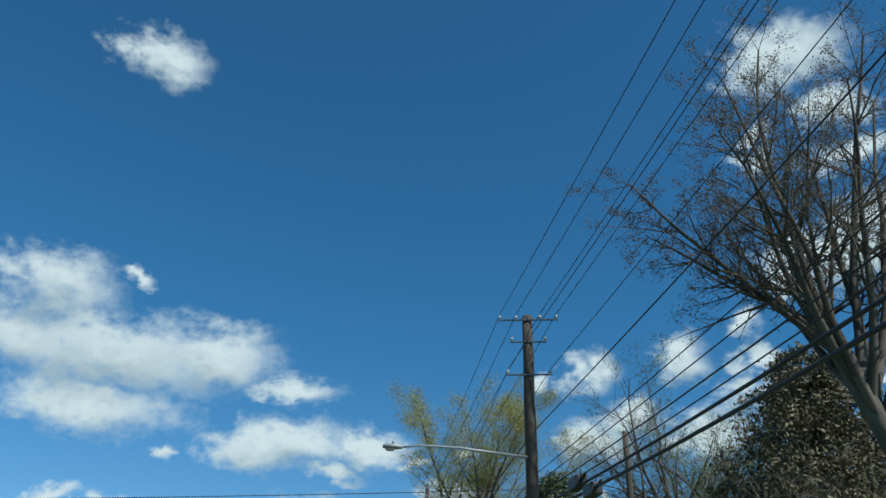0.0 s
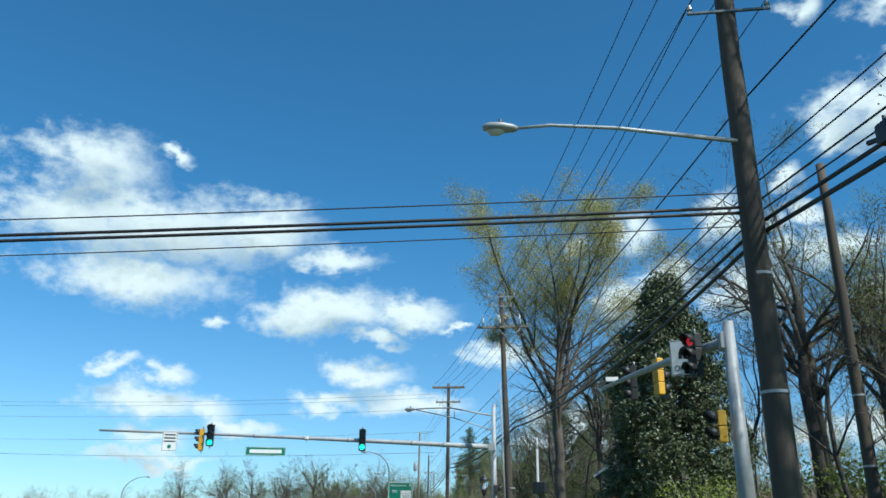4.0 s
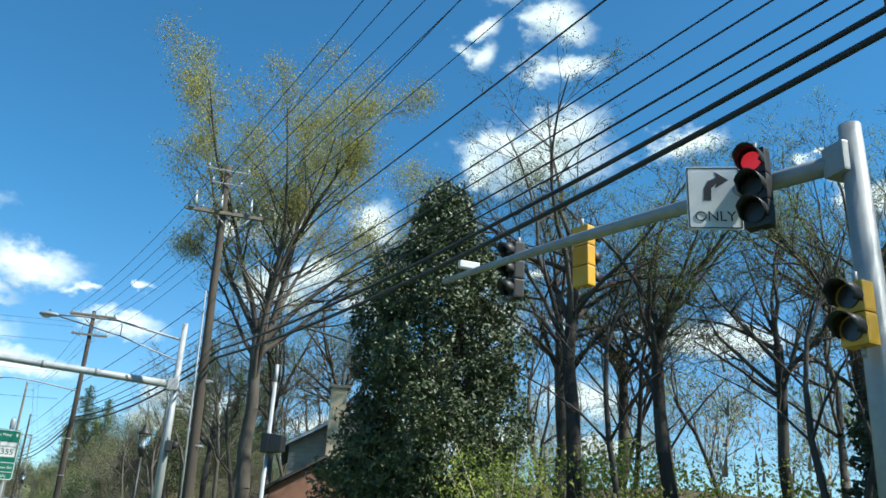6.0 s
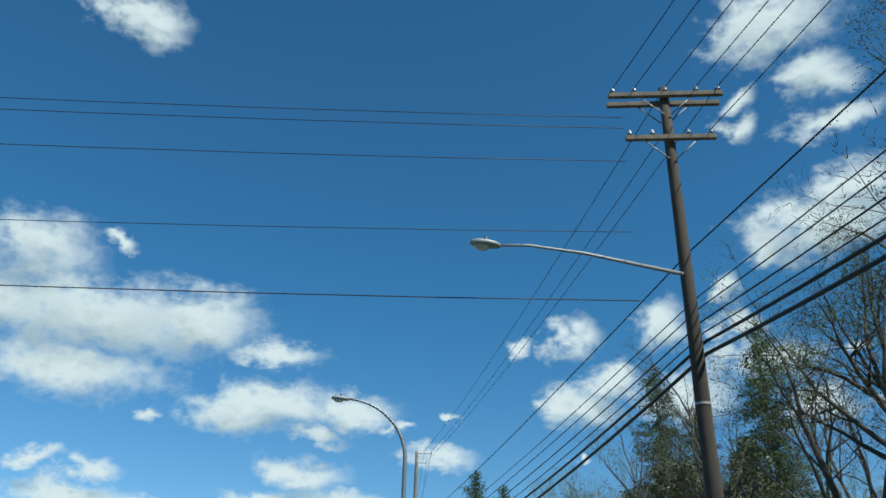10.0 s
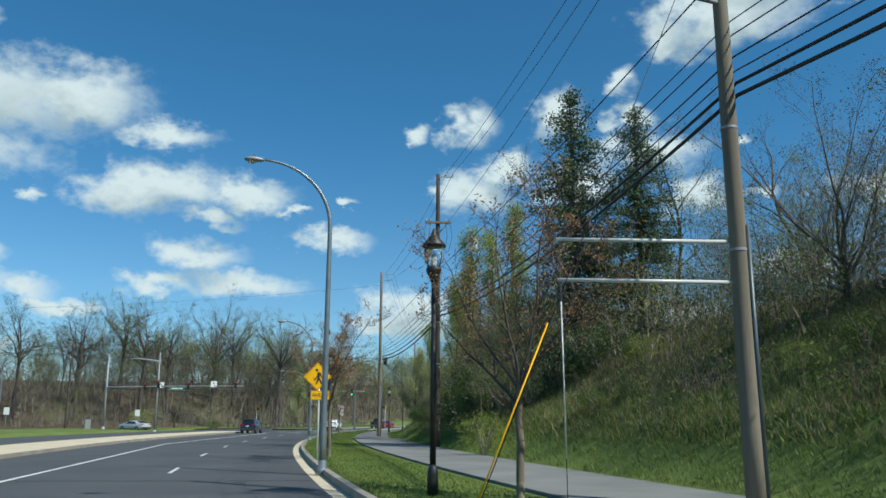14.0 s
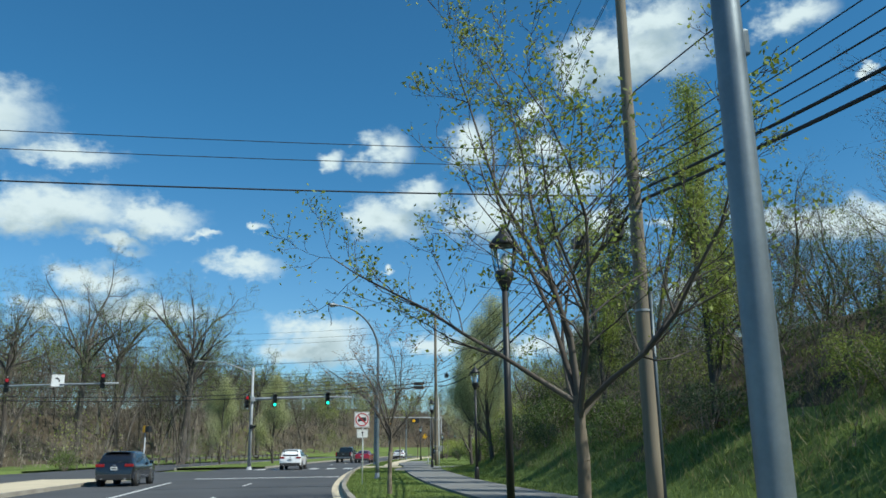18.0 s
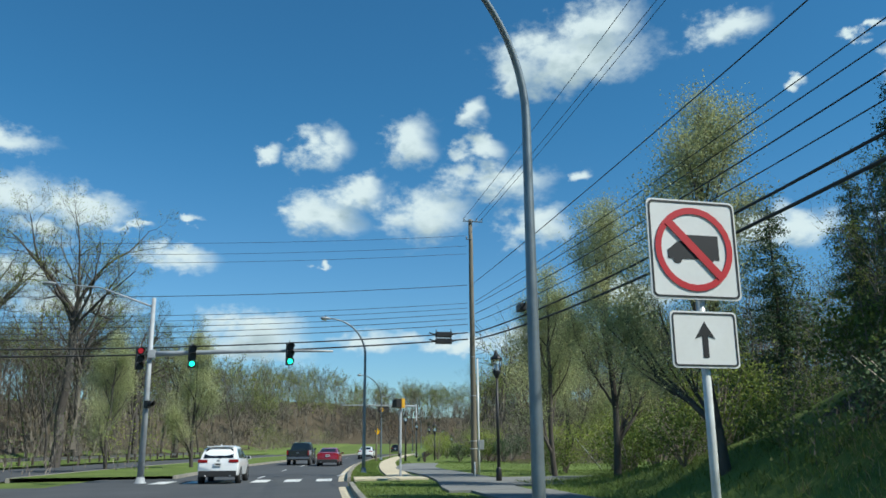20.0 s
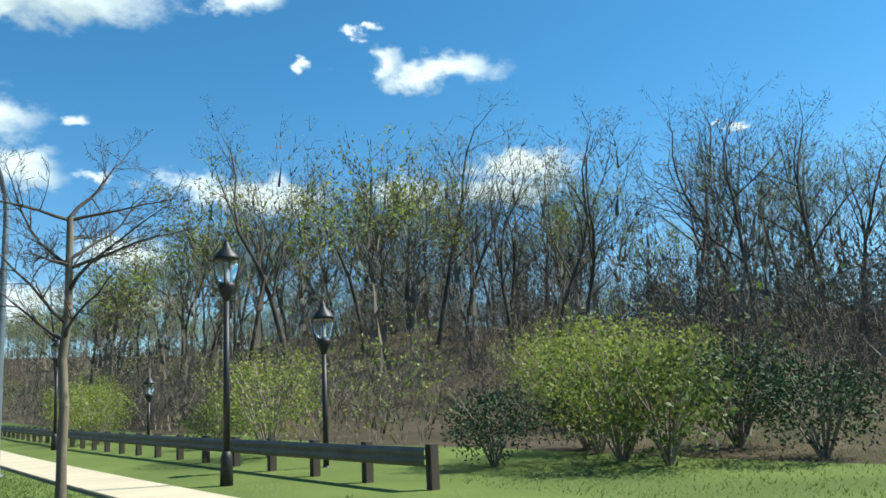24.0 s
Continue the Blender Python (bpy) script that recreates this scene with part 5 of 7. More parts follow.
for k in (0.42, 0.80):
    x, y = -73.9 + 23.7 * k, 241.4 - 12.9 * k
    b = hung_sign(x, y - 0.15, 6.75, 0.9, 0.9, 12, "white square sign with a bent black arrow on a signal arm")
    panel("arrow", [(-a, c * 0.9) for a, c in BENT], -0.004, M["black_sign"], b)
x, y = -73.9 + 23.7 * 0.54, 241.4 - 12.9 * 0.54
b = hung_sign(x, y - 0.15, 6.2, 2.1, 0.42, 12, "green street name sign on the far signal arm", "green_sign")
panel("text_bar", [(-0.8, -0.08), (0.8, -0.08), (0.8, 0.08), (-0.8, 0.08)], -0.006, M["white_sign"], b)
# distant yellow warning signs beyond the bend
for x, y, top in ((-0.2, 418.5, 5.6),):
    zf = foot(x, y)
    ob = thing("road_sign", "small yellow diamond sign on a thin post in the median", "road sign", pose(x, y, 0.15), "distant yellow signs")
    posts(ob, (0,), top - 0.2, M["grey_metal"], 0.03)
    part("board", plate(diamond(0.85), 0.012, pose(0, 0, top - 0.6)), M["yellow_sign"], ob)
# flashing beacon span over the road
beacon = thing("beacon_sign", "black beacon box with an amber light over the road", "beacon", pose(-17.6, 312.0, 6.4))
part("case", block((1.5, 0.3, 0.8), (0, 0, 0), 0.04), M["black_paint"], beacon)
panel("lens", disc(0.28), -0.156, M["yellow_sign"], beacon, 0.0, -0.2)
mast(-12.8, 312.5, 7.2, (-12.9, 312.4, 6.9), (-23.5, 311.5, 6.95), "thin grey mast with an arm carrying a beacon", None, 0.12)
for i, (x, y) in enumerate(((-77.0, 215.0), (-83.0, 205.0), (-66.0, 232.0))):
    zf = foot(x, y)
    ob = thing("road_sign", "small white sign on a post beside the far road", "road sign", pose(x, y, zf), "far white signs")
    posts(ob, (0,), 2.9, M["grey_metal"], 0.03)
    part("board", plate(rounded(0.7, 0.9, 0.03), 0.012, pose(0, 0, 2.4)), M["white_sign"], ob)

# ---- trees ----
def grow(seed, height, trunk, spread=0.55, fork=0.35, levels=4, lean=(0.0, 0.0), upright=0.35, kids=(3, 3, 3, 3, 3), straight=0.10, first=0.62, ratio=0.6, droop=0.0):
    """The limbs of a tree as a list of (start, end, start radius, end radius, level)."""
    rnd = random.Random(seed)
    limbs = []

    def limb(p, way, length, r, level):
        n = 5 if level == 0 else 3 if level < 3 else 2
        seg = length / n
        for i in range(n):
            r2 = max(r * (0.88 if level == 0 else 0.76), 0.0035)
            wob = straight * (1 + 0.6 * level)
            lift = upright * 0.22 - droop * level * 0.05 if level else 0.04
            way = (way + Vector((rnd.uniform(-wob, wob), rnd.uniform(-wob, wob), rnd.uniform(-wob, wob) * 0.5 + lift))).normalized()
            q = p + way * seg
            limbs.append((p, q, r, r2, level))
            p, r = q, r2
            reach = (i + 1) / n
            if level < levels and not (level == 0 and reach < fork):
                want = kids[level] / n if level else kids[0] / max(1, sum((j + 1) / n >= fork for j in range(n)))
                count = int(want) + (rnd.random() < want - int(want))
                for _ in range(count):
                    out = way.orthogonal().normalized()
                    out.rotate(Matrix.Rotation(rnd.uniform(0, 2 * math.pi), 3, way))
                    tilt = rnd.uniform(0.65, 1.3) * spread
                    w2 = (way * math.cos(tilt) + out * math.sin(tilt)).normalized()
                    limb(p, w2, length * rnd.uniform(0.8, 1.2) * ratio * (1.1 - 0.4 * reach if level == 0 else 1), max(r * rnd.uniform(0.42, 0.7), 0.004), level + 1)
        if level < levels:
            limb(p, way, length * ratio * 0.9, r * 0.9, level + 1)

    limb(Vector((0, 0, -0.2)), Vector((lean[0], lean[1], 1)).normalized(), height * first, trunk, 0)
    k = height / max(q.z for _, q, *_ in limbs)
    return [(p * k, q * k, a, b, lv) for p, q, a, b, lv in limbs]


def limb_mesh(name, limbs, mat, sliver=9, sides=(8, 5, 3, 3, 3, 3), fat=1.0, least=0.0):
    """Limbs as tubes; those of the level sliver and up as long thin blades."""
    verts, faces = [], []
    rnd = random.Random(len(limbs))
    for p, q, a, b, lv in limbs:
        way = (q - p).normalized()
        u = way.orthogonal().normalized()
        u.rotate(Matrix.Rotation(rnd.uniform(0, 6.28), 3, way))
        k = len(verts)
        if lv >= sliver:
            w = max(a * fat, least)
            verts += [p - u * w, p + u * w, q]
            faces.append((k, k + 1, k + 2))
            continue
        v = way.cross(u)
        s = sides[lv]
        for c, r in ((p, a), (q, b)):
            for i in range(s):
                t = 2 * math.pi * i / s
                verts.append(c + (u * math.cos(t) + v * math.sin(t)) * r)
        for i in range(s):
            j = (i + 1) % s
            faces.append((k + i, k + j, k + s + j, k + s + i))
    return mesh_of(name, verts, faces, mat, True)


def leaf_mesh(name, spots, size, mat, seed, per=6, cloud=0.5, tall=0.8):
    """Small leaves, each a bent blade, strewn round the given spots."""
    rnd = np.random.RandomState(seed)
    base = np.repeat(np.array([tuple(s) for s in spots], float), per, 0)
    n = len(base)
    c = base + rnd.normal(0, cloud, (n, 3)) * (1, 1, tall)
    a = rnd.normal(size=(n, 3))
    a /= np.linalg.norm(a, axis=1)[:, None]
    b = np.cross(a, rnd.normal(size=(n, 3)))
    b /= np.linalg.norm(b, axis=1)[:, None] + 1e-9
    s = size * rnd.uniform(0.6, 1.4, (n, 1))
    verts = np.stack([c - a * s, c - b * s * 0.5, c + a * s, c + b * s * 0.5 + np.cross(a, b) * s * 0.3], 1).reshape(-1, 3)
    me = bpy.data.meshes.new(name)
    me.vertices.add(4 * n)
    me.vertices.foreach_set("co", verts.ravel())
    me.loops.add(4 * n)
    me.loops.foreach_set("vertex_index", np.arange(4 * n))
    me.polygons.add(n)
    me.polygons.foreach_set("loop_start", np.arange(n) * 4)
    me.polygons.foreach_set("loop_total", np.full(n, 4))
    me.materials.append(mat)
    me.update()
    me.validate()
    return me


def tree(name, label, at, limbs, bark, twig=None, leaves=None, group="", sliver=9, fat=1.0, least=0.006):
    ob = thing(name, label, "tree", at, group)
    part("trunk", limb_mesh("trunk", [s for s in limbs if s[4] == 0], bark), None, ob)
    part("crown", limb_mesh("crown", [s for s in limbs if s[4] > 0], twig or M["dark_twig"], sliver, fat=fat, least=least), None, ob)
    if leaves:
        part("foliage", leaves, None, ob)
    return ob


def tips(limbs, level, share=1.0, seed=0):
    rnd = random.Random(seed)
    return [q for _, q, _, _, lv in limbs if lv >= level and rnd.random() < share]


def put(kind, x, y, s, turn, z=None, tall=1.0):
    t = copy_thing(kind, pose(x, y, (foot(x, y) if z is None else z) - 0.05, 0, 0, turn))
    t.scale = (s, s, s * tall)
    return t


def vase(seed, fork, trunk, mains, levels=4, kids=(9, 6, 4), ratio=0.5, bend=0.3, wob=0.13, lean=(0.0, 0.0), low=0.82, tip=0.005):
    """Limbs of a tree whose trunk parts at a fork into main limbs, each given by its turn, its tilt off the upright and its length."""
    rnd = random.Random(seed)
    limbs = []

    def limb(p, way, length, r, level):
        n = (6, 7, 5, 3, 2)[level]
        count = kids[level - 1] if level < levels else 0
        start, done, r0 = r, 0, r
        for i in range(n):
            f = (i + 1) / n
            r1 = max(r0 * (1 - 0.82 * f ** 0.8), tip)
            way = (way + Vector((rnd.uniform(-1, 1), rnd.uniform(-1, 1), rnd.uniform(-0.7, 0.7))) * wob * (0.9 + 0.35 * level) + Vector((0, 0, bend * 0.4 / n * 3))).normalized()
            q = p + way * (length / n)
            limbs.append((p, q, start, r1, level))
            p, start = q, r1
            while done < count * max(0.0, (f - 0.16) / 0.84) - 0.3:
                done += 1
                out = way.orthogonal().normalized()
                out.rotate(Matrix.Rotation(rnd.uniform(0, 2 * math.pi), 3, way))
                tilt = rnd.uniform(0.45, 1.1)
                limb(p, (way * math.cos(tilt) + out * math.sin(tilt)).normalized(), length * ratio * rnd.uniform(0.7, 1.25) * (1.15 - 0.6 * f), max(r1 * rnd.uniform(0.5, 0.75), tip), level + 1)

    n = 6
    p, r = Vector((0, 0, -0.2)), trunk * 1.12
    crotch = Vector((lean[0] * fork, lean[1] * fork, fork))
    stem = [p]
    for i in range(1, n + 1):
        f = i / n
        q = Vector((crotch.x * f + rnd.uniform(-1, 1) * 0.012 * fork * (f < 1), crotch.y * f + rnd.uniform(-1, 1) * 0.012 * fork * (f < 1), fork * f))
        r1 = trunk * (1.0 - 0.3 * f)
        limbs.append((p, q, r, r1, 0))
        p, r = q, r1
        stem.append(q)
    for i, (turn, tilt, length) in enumerate(mains):
        a, b = radians(turn), radians(tilt)
        g = 1.0 if i == 0 else rnd.uniform(low, 1.0)
        k = min(int(g * n), n - 1)
        at = stem[k].lerp(stem[k + 1], g * n - k)
        limb(at, Vector((math.cos(a) * math.sin(b), math.sin(a) * math.sin(b), math.cos(b))), length, trunk * (0.26 + 0.2 * length / max(m[2] for m in mains)), 1)
    return limbs


def round_mains(seed, count, lo, hi, length, spread=0.15):
    """Main limbs spaced evenly round a fork, the steeper ones longer."""
    rnd = random.Random(seed)
    out = []
    for i in range(count):
        tilt = lo + (hi - lo) * ((i * 0.618) % 1)
        out.append((360 * i / count + rnd.uniform(-25, 25), tilt, length * (1.12 - 0.3 * (tilt - lo) / max(hi - lo, 1)) * rnd.uniform(1 - spread, 1 + spread)))
    return out


# woodland kinds; the first of each stands in its place in the woods
wood = []
for i, (x, y, leaf, share, sp) in enumerate(((-95, 285, "lime_leaf", 0.05, 0.5), (-104, 300, "green_leaf", 0.05, 0.42), (-70, 298, "rust_leaf", 0.02, 0.55), (-88, 320, "lime_leaf", 0.35, 0.45), (-112, 330, "green_leaf", 0.14, 0.38), (-76, 342, "lime_leaf", 0.02, 0.6))):
    L = grow(40 + i, 20, 0.21, sp + 0.24, 0.45, 4, upright=0.26, kids=(6, 4, 3, 4), first=0.54, ratio=0.5, straight=0.17)
    lv = leaf_mesh("foliage", tips(L, 4, share, i), 0.042, M[leaf], i, 5, 0.25)
    label = ("tall bare woodland tree with thin grey branches", "slender leafless woodland tree in early spring", "tall bare woodland tree with a few rusty leaves", "woodland tree with sparse young lime leaves", "slender woodland tree with fresh green buds", "wide bare woodland tree with crooked limbs")[i]
    wood.append(tree("woodland_tree", label, pose(x, y, foot(x, y) - 0.05), L, M["bark"], None, lv, "woodland trees", 3, 1.15, 0.013))

thick = []
for i in range(4):
    rnd = random.Random(70 + i)
    limbs = []
    for _ in range(11):
        a, r = rnd.uniform(0, 6.28), rnd.uniform(0, 2.6)
        L = grow(rnd.random(), rnd.uniform(2.2, 5.0), 0.03, 0.6, 0.15, 2, (rnd.uniform(-0.4, 0.4), rnd.uniform(-0.4, 0.4)), 0.3, (4, 4), first=0.8, ratio=0.6, straight=0.14)
        o = Vector((r * math.cos(a), r * math.sin(a), 0))
        limbs += [(p + o, q + o, u, v, min(lv + 1, 2)) for p, q, u, v, lv in L]
    x, y = ((-60, 262), (-66, 270), (-84, 268), (-90, 262))[i]
    ob = thing("thicket", "tangled brown leafless thicket at the wood's edge", "bush", pose(x, y, foot(x, y)), "thickets")
    part("stem", limb_mesh("stem", limbs, M["twig"], 1, fat=1.0), None, ob)
    if i in (1, 3):
        part("foliage", leaf_mesh("foliage", tips(limbs, 2, 0.07 + 0.06 * i, i), 0.06, M["green_leaf" if i == 1 else "lime_leaf"], i, 2, 0.3), None, ob)
    thick.append(ob)


def spruce(seed, height, width, name, label, at, mat, density=1.0):
    rnd = random.Random(seed)
    limbs, spots = [], []
    limbs.append((Vector((0, 0, -0.2)), Vector((0, 0, height)), 0.02 * height * 0.7, 0.02, 0))
    z = height * 0.06
    while z < height * 0.98:
        k = 1 - z / height
        n = 6 if k > 0.3 else 4
        for j in range(n):
            a = rnd.uniform(0, 6.28)
            reach = width * (k ** 0.62) * rnd.uniform(0.65, 1.1) + 0.15
            tip = Vector((math.cos(a) * reach, math.sin(a) * reach, z - reach * rnd.uniform(0.05, 0.3) + 0.1))
            limbs.append((Vector((0, 0, z)), tip, 0.03 * k + 0.012, 0.006, 1))
            m = max(2, int(reach * 3.6 * density))
            for i in range(m):
                f = (i + 0.6) / m
                spots.append(Vector((0, 0, z)).lerp(tip, f) + Vector((rnd.uniform(-1, 1), rnd.uniform(-1, 1), rnd.uniform(-0.8, 0.1))) * (0.16 + 0.12 * reach * (1 - f)))
        z += 0.30 + 0.018 * height * k
    ob = thing(name, label, "tree", at, "evergreens")
    part("trunk", limb_mesh("trunk", limbs[:1], M["bark"]), None, ob)
    tagged(part("branch_whorl", limb_mesh("branch_whorl", limbs[1:], M["dark_twig"]), None, ob), kind="stuff")
    part("needle_mass", leaf_mesh("needle_mass", spots, 0.075, mat, seed, 17, 0.2), None, ob)
    return ob


# ---- first stretch: big trees on the right ----
L = vase(7, 10.2, 0.36, ((155, 42, 6.4), (165, 30, 8.5), (150, 17, 10.0), (60, 5, 12.0), (20, 14, 11.5), (-20, 28, 10.0), (-85, 32, 9.0), (80, 30, 9.5), (-130, 24, 10.0), (30, 45, 9.0), (190, 26, 9.0), (110, 24, 10.5), (0, 20, 11.0), (215, 38, 7.5), (125, 34, 8.5)), 4, (15, 9, 6), 0.34, 0.22, 0.11, (-0.29, 0.06), 0.7, 0.004)
big = tree("bare_tree", "very tall bare tree with dark limbs and tiny spring buds", pose(11.2, 19.7, foot(11.2, 19.7) - 0.1), L, M["bark"], None, leaf_mesh("foliage", tips(L, 4, 0.9), 0.032, M["rust_bud"], 3, 2, 0.1), "", 4, 1.3, 0.006)
L = vase(21, 10.0, 0.34, ((185, 22, 11.5), (175, 36, 6.0), (100, 10, 12.5), (60, 14, 13.0), (0, 22, 12.8), (-15, 34, 11.5), (-80, 20, 12.4), (20, 46, 9.5), (140, 28, 11.0), (250, 26, 11.8), (35, 30, 12.0), (-45, 12, 12.6)), 4, (11, 8, 5), 0.38, 0.26, 0.13, (-0.03, 0.0), 0.7, 0.005)
high = [q for q in tips(L, 3) if q.z > 13.5 + 3.5 * noise.noise(q * 0.25)]
yellow = tree("yellow_tree", "tall tree with a veil of young yellow leaves on top", pose(-3.0, 61.0, foot(-3.0, 61.0) - 0.1), L, M["bark"], None, leaf_mesh("foliage", high, 0.042, M["yellow_leaf"], 5, 10, 0.34), "", 4, 1.3, 0.008)


def evergreen(seed, height, radius, name, label, at, mat, count=900, leaf=0.13, per=16, cut=0.06, lumps=9):
    """A dense crown of glossy leaves on lumps, with gaps, round an upright stem."""
    rnd = random.Random(seed)
    L = grow(seed, height * 0.93, 0.2, 0.8, 0.08, 3, (0, 0), 0.2, (14, 5, 4), 0.06, 0.75, 0.42)
    spots = []
    blobs = []
    for i in range(lumps * 4):
        f = (i + rnd.random()) / (lumps * 4)
        wide = radius * (1 - f ** 4.0) * (0.86 + 0.14 * min(1, f * 5))
        r = radius * rnd.uniform(0.26, 0.42) * (1 - 0.35 * f)
        a, o = i * 2.4 + rnd.uniform(-0.4, 0.4), max(0.0, wide - r * 0.7) * math.sqrt(rnd.uniform(0.3, 1))
        blobs.append((Vector((o * math.cos(a), o * math.sin(a), height * (cut + (0.95 - cut) * f))), r))
    while len(spots) < count:
        c, r = rnd.choice(blobs)
        w = Vector((rnd.gauss(0, 1), rnd.gauss(0, 1), rnd.gauss(0, 1))).normalized()
        s = c + w * r * rnd.uniform(0.72, 1.04)
        if s.z > 0.3:
            spots.append(s)
    ob = tree(name, label, at, L, M["bark"], None, leaf_mesh("foliage", spots, leaf, mat, seed, per, leaf * 1.7), "evergreens", 3, 1.3)
    return ob


evergreen(4, 14.0, 3.9, "magnolia", "dense dark magnolia tree with glossy evergreen leaves", pose(2.2, 51.2, foot(2.2, 51.2)), M["dark_leaf"], 7600, 0.075, 16, 0.05, 14)
evergreen(9, 10.5, 3.2, "holly", "dark broad evergreen tree beside the street", pose(16.5, 44.0, foot(16.5, 44.0)), M["dark_leaf"], 1300, 0.13, 12)


def shrub(seed, height, radius, label, at, mat, count=170, leaf=0.065, per=10, name="shrub", group="shrubs"):
    rnd = random.Random(seed)
    limbs, spots = [], []
    for _ in range(14):
        a = rnd.uniform(0, 6.28)
        tip = Vector((math.cos(a) * radius * rnd.uniform(0.2, 0.8), math.sin(a) * radius * rnd.uniform(0.2, 0.8), height * rnd.uniform(0.6, 0.95)))
        mid = tip * 0.5 + Vector((0, 0, height * 0.1))
        limbs += [(Vector((0, 0, -0.1)), mid, 0.03, 0.02, 1), (mid, tip, 0.02, 0.008, 2)]
    for _ in range(count):
        w = Vector((rnd.gauss(0, 1), rnd.gauss(0, 1), rnd.gauss(0, 1))).normalized() * rnd.uniform(0.55, 1.0)
        bump = 0.8 + 0.3 * noise.noise(w * 2.2 + Vector((seed, 0, 0)))
        spots.append(Vector((w.x * radius * bump, w.y * radius * bump, max(0.1, height * (0.52 + 0.48 * w.z * bump)))))
    ob = thing(name, label, "bush", at, group)
    part("stem", limb_mesh("stem", limbs, M["twig"]), None, ob)
    part("foliage", leaf_mesh("foliage", spots, leaf, mat, seed, per, leaf * 3.6), None, ob)
    return ob


evergreen(29, 14.2, 5.6, "evergreen_tree", "broad evergreen tree with dull brown-green leaves", pose(11.4, 31.5, foot(11.4, 31.5)), M["dull_leaf"], 6400, 0.085, 11, 0.03, 14)
shrub(6, 4.7, 2.5, "tall rounded shrub with bright yellow-green spring leaves", pose(2.4, 45.4, foot(2.4, 45.4)), M["lime_leaf"], 360, 0.05, 11)
sh_lime = shrub(1, 3.6, 2.3, "rounded shrub with bright yellow-green spring leaves", pose(7.4, 46.4, foot(7.4, 46.4)), M["lime_leaf"], 300, 0.05, 10)
sh_green = shrub(2, 2.4, 1.8, "low green leafy shrub beside the path", pose(-15.6, 272.6, foot(-15.6, 272.6)), M["green_leaf"])
sh_dark = shrub(3, 2.6, 2.0, "dark rounded evergreen shrub on the bank", pose(-12.6, 272.4, foot(-12.6, 272.4)), M["needle"], 300, 0.055)

rnd = random.Random(11)
street = [(6.5, 60, 0.75, 0), (10, 52, 0.8, 1), (14, 58, 0.85, 2), (18, 50, 0.9, 5), (9.5, 41, 0.62, 0), (13, 36.5, 0.7, 5), (22, 42, 0.85, 1), (26, 56, 0.95, 4), (19, 33, 0.8, 2), (25, 30, 0.9, 0), (-2.5, 66, 0.62, 3), (0.5, 74, 0.72, 5), (-5.5, 84, 0.7, 3), (-3.0, 79, 0.8, 1), (-7.0, 90, 0.62, 5), (3, 88, 0.85, 0), (-9, 97, 0.6, 3), (8, 80, 0.9, 2), (15, 70, 1.0, 4), (22, 66, 1.0, 1), (-1.0, 96, 0.8, 5), (30, 72, 1.0, 0), (6, 100, 0.85, 2), (24, 90, 1.0, 5), (34, 45, 1.0, 2), (31, 34, 0.95, 3), (-6.2, 73.0, 0.5, 3), (13.5, 45.5, 0.75, 1), (16.5, 64, 0.9, 0)]
for x, y, s, k in street:
    put(wood[k], x, y, s, rnd.uniform(0, 360))
for x, y, s, k in ((16, 21, 1.3, 0), (19, 26, 1.4, 2), (17, 16, 1.2, 1), (21, 18, 1.5, 0), (-8.6, 88, 0.9, 0), (-7.5, 93, 1.0, 1), (-9.0, 97.5, 1.0, 2), (-5, 90, 1.1, 3), (-11.5, 102, 1.0, 0), (-8, 104, 1.1, 2), (12, 62, 0.9, 1), (20, 55, 0.9, 3), (-6, 82, 0.9, 0), (24, 47, 1.0, 2)):
    put(thick[k], x, y, s, rnd.uniform(0, 360))
for x, y, s in ((9.5, 46.5, 0.8), (11.5, 39.5, 0.5), (24, 38, 0.9), (30, 50, 1.1)):
    put(sh_lime, x, y, s, rnd.uniform(0, 360))

# ---- second stretch: the wooded bank ----
sp_a = spruce(1, 17.0, 4.0, "spruce", "tall dark spruce on the wooded bank", pose(-3.4, 124.4, foot(-3.4, 124.4)), M["needle"], 1.2)
sp_b = spruce(2, 16.0, 4.4, "pine", "dark green pine rising over the thicket", pose(-18.6, 151.2, foot(-18.6, 151.2)), M["needle"], 1.35)
for kind, x, y, s in ((sp_a, 3.0, 118.0, 1.05), (sp_b, -15.6, 149.0, 0.8), (sp_b, -18.0, 214.0, 0.75), (sp_a, -14.0, 224.0, 0.55), (sp_a, -17.0, 222.5, 0.45), (sp_a, 1.0, 131.0, 0.9)):
    put(kind, x, y, s, rnd.uniform(0, 360))
rnd_low = random.Random(41)
tangle = []
for i, (x, y) in enumerate(((-11.5, 121.0), (-14.0, 133.0), (-11.0, 146.5))):
    L = vase(810 + i, 1.4, 0.13, round_mains(80 + i, 10, 6, 72, 5.6, 0.25), 4, (9, 6, 4), 0.44, 0.2, 0.22, (0.05, 0.0), 0.3, 0.004)
    lv = leaf_mesh("foliage", tips(L, 4, (0.5, 0.25, 0.7)[i], i), 0.035, M[("lime_leaf", "rust_bud", "green_leaf")[i]], i, 3, 0.2)
    tangle.append(tree("overgrown_tree", ("low tree choked with brown vines and green creeper", "low leafless tree tangled with brown vines", "low tree draped in olive green creeper")[i], pose(x, y, foot(x, y) - 0.1), L, M["bark"], M["brush"], lv, "overgrown trees on the bank", 4, 1.3, 0.006))
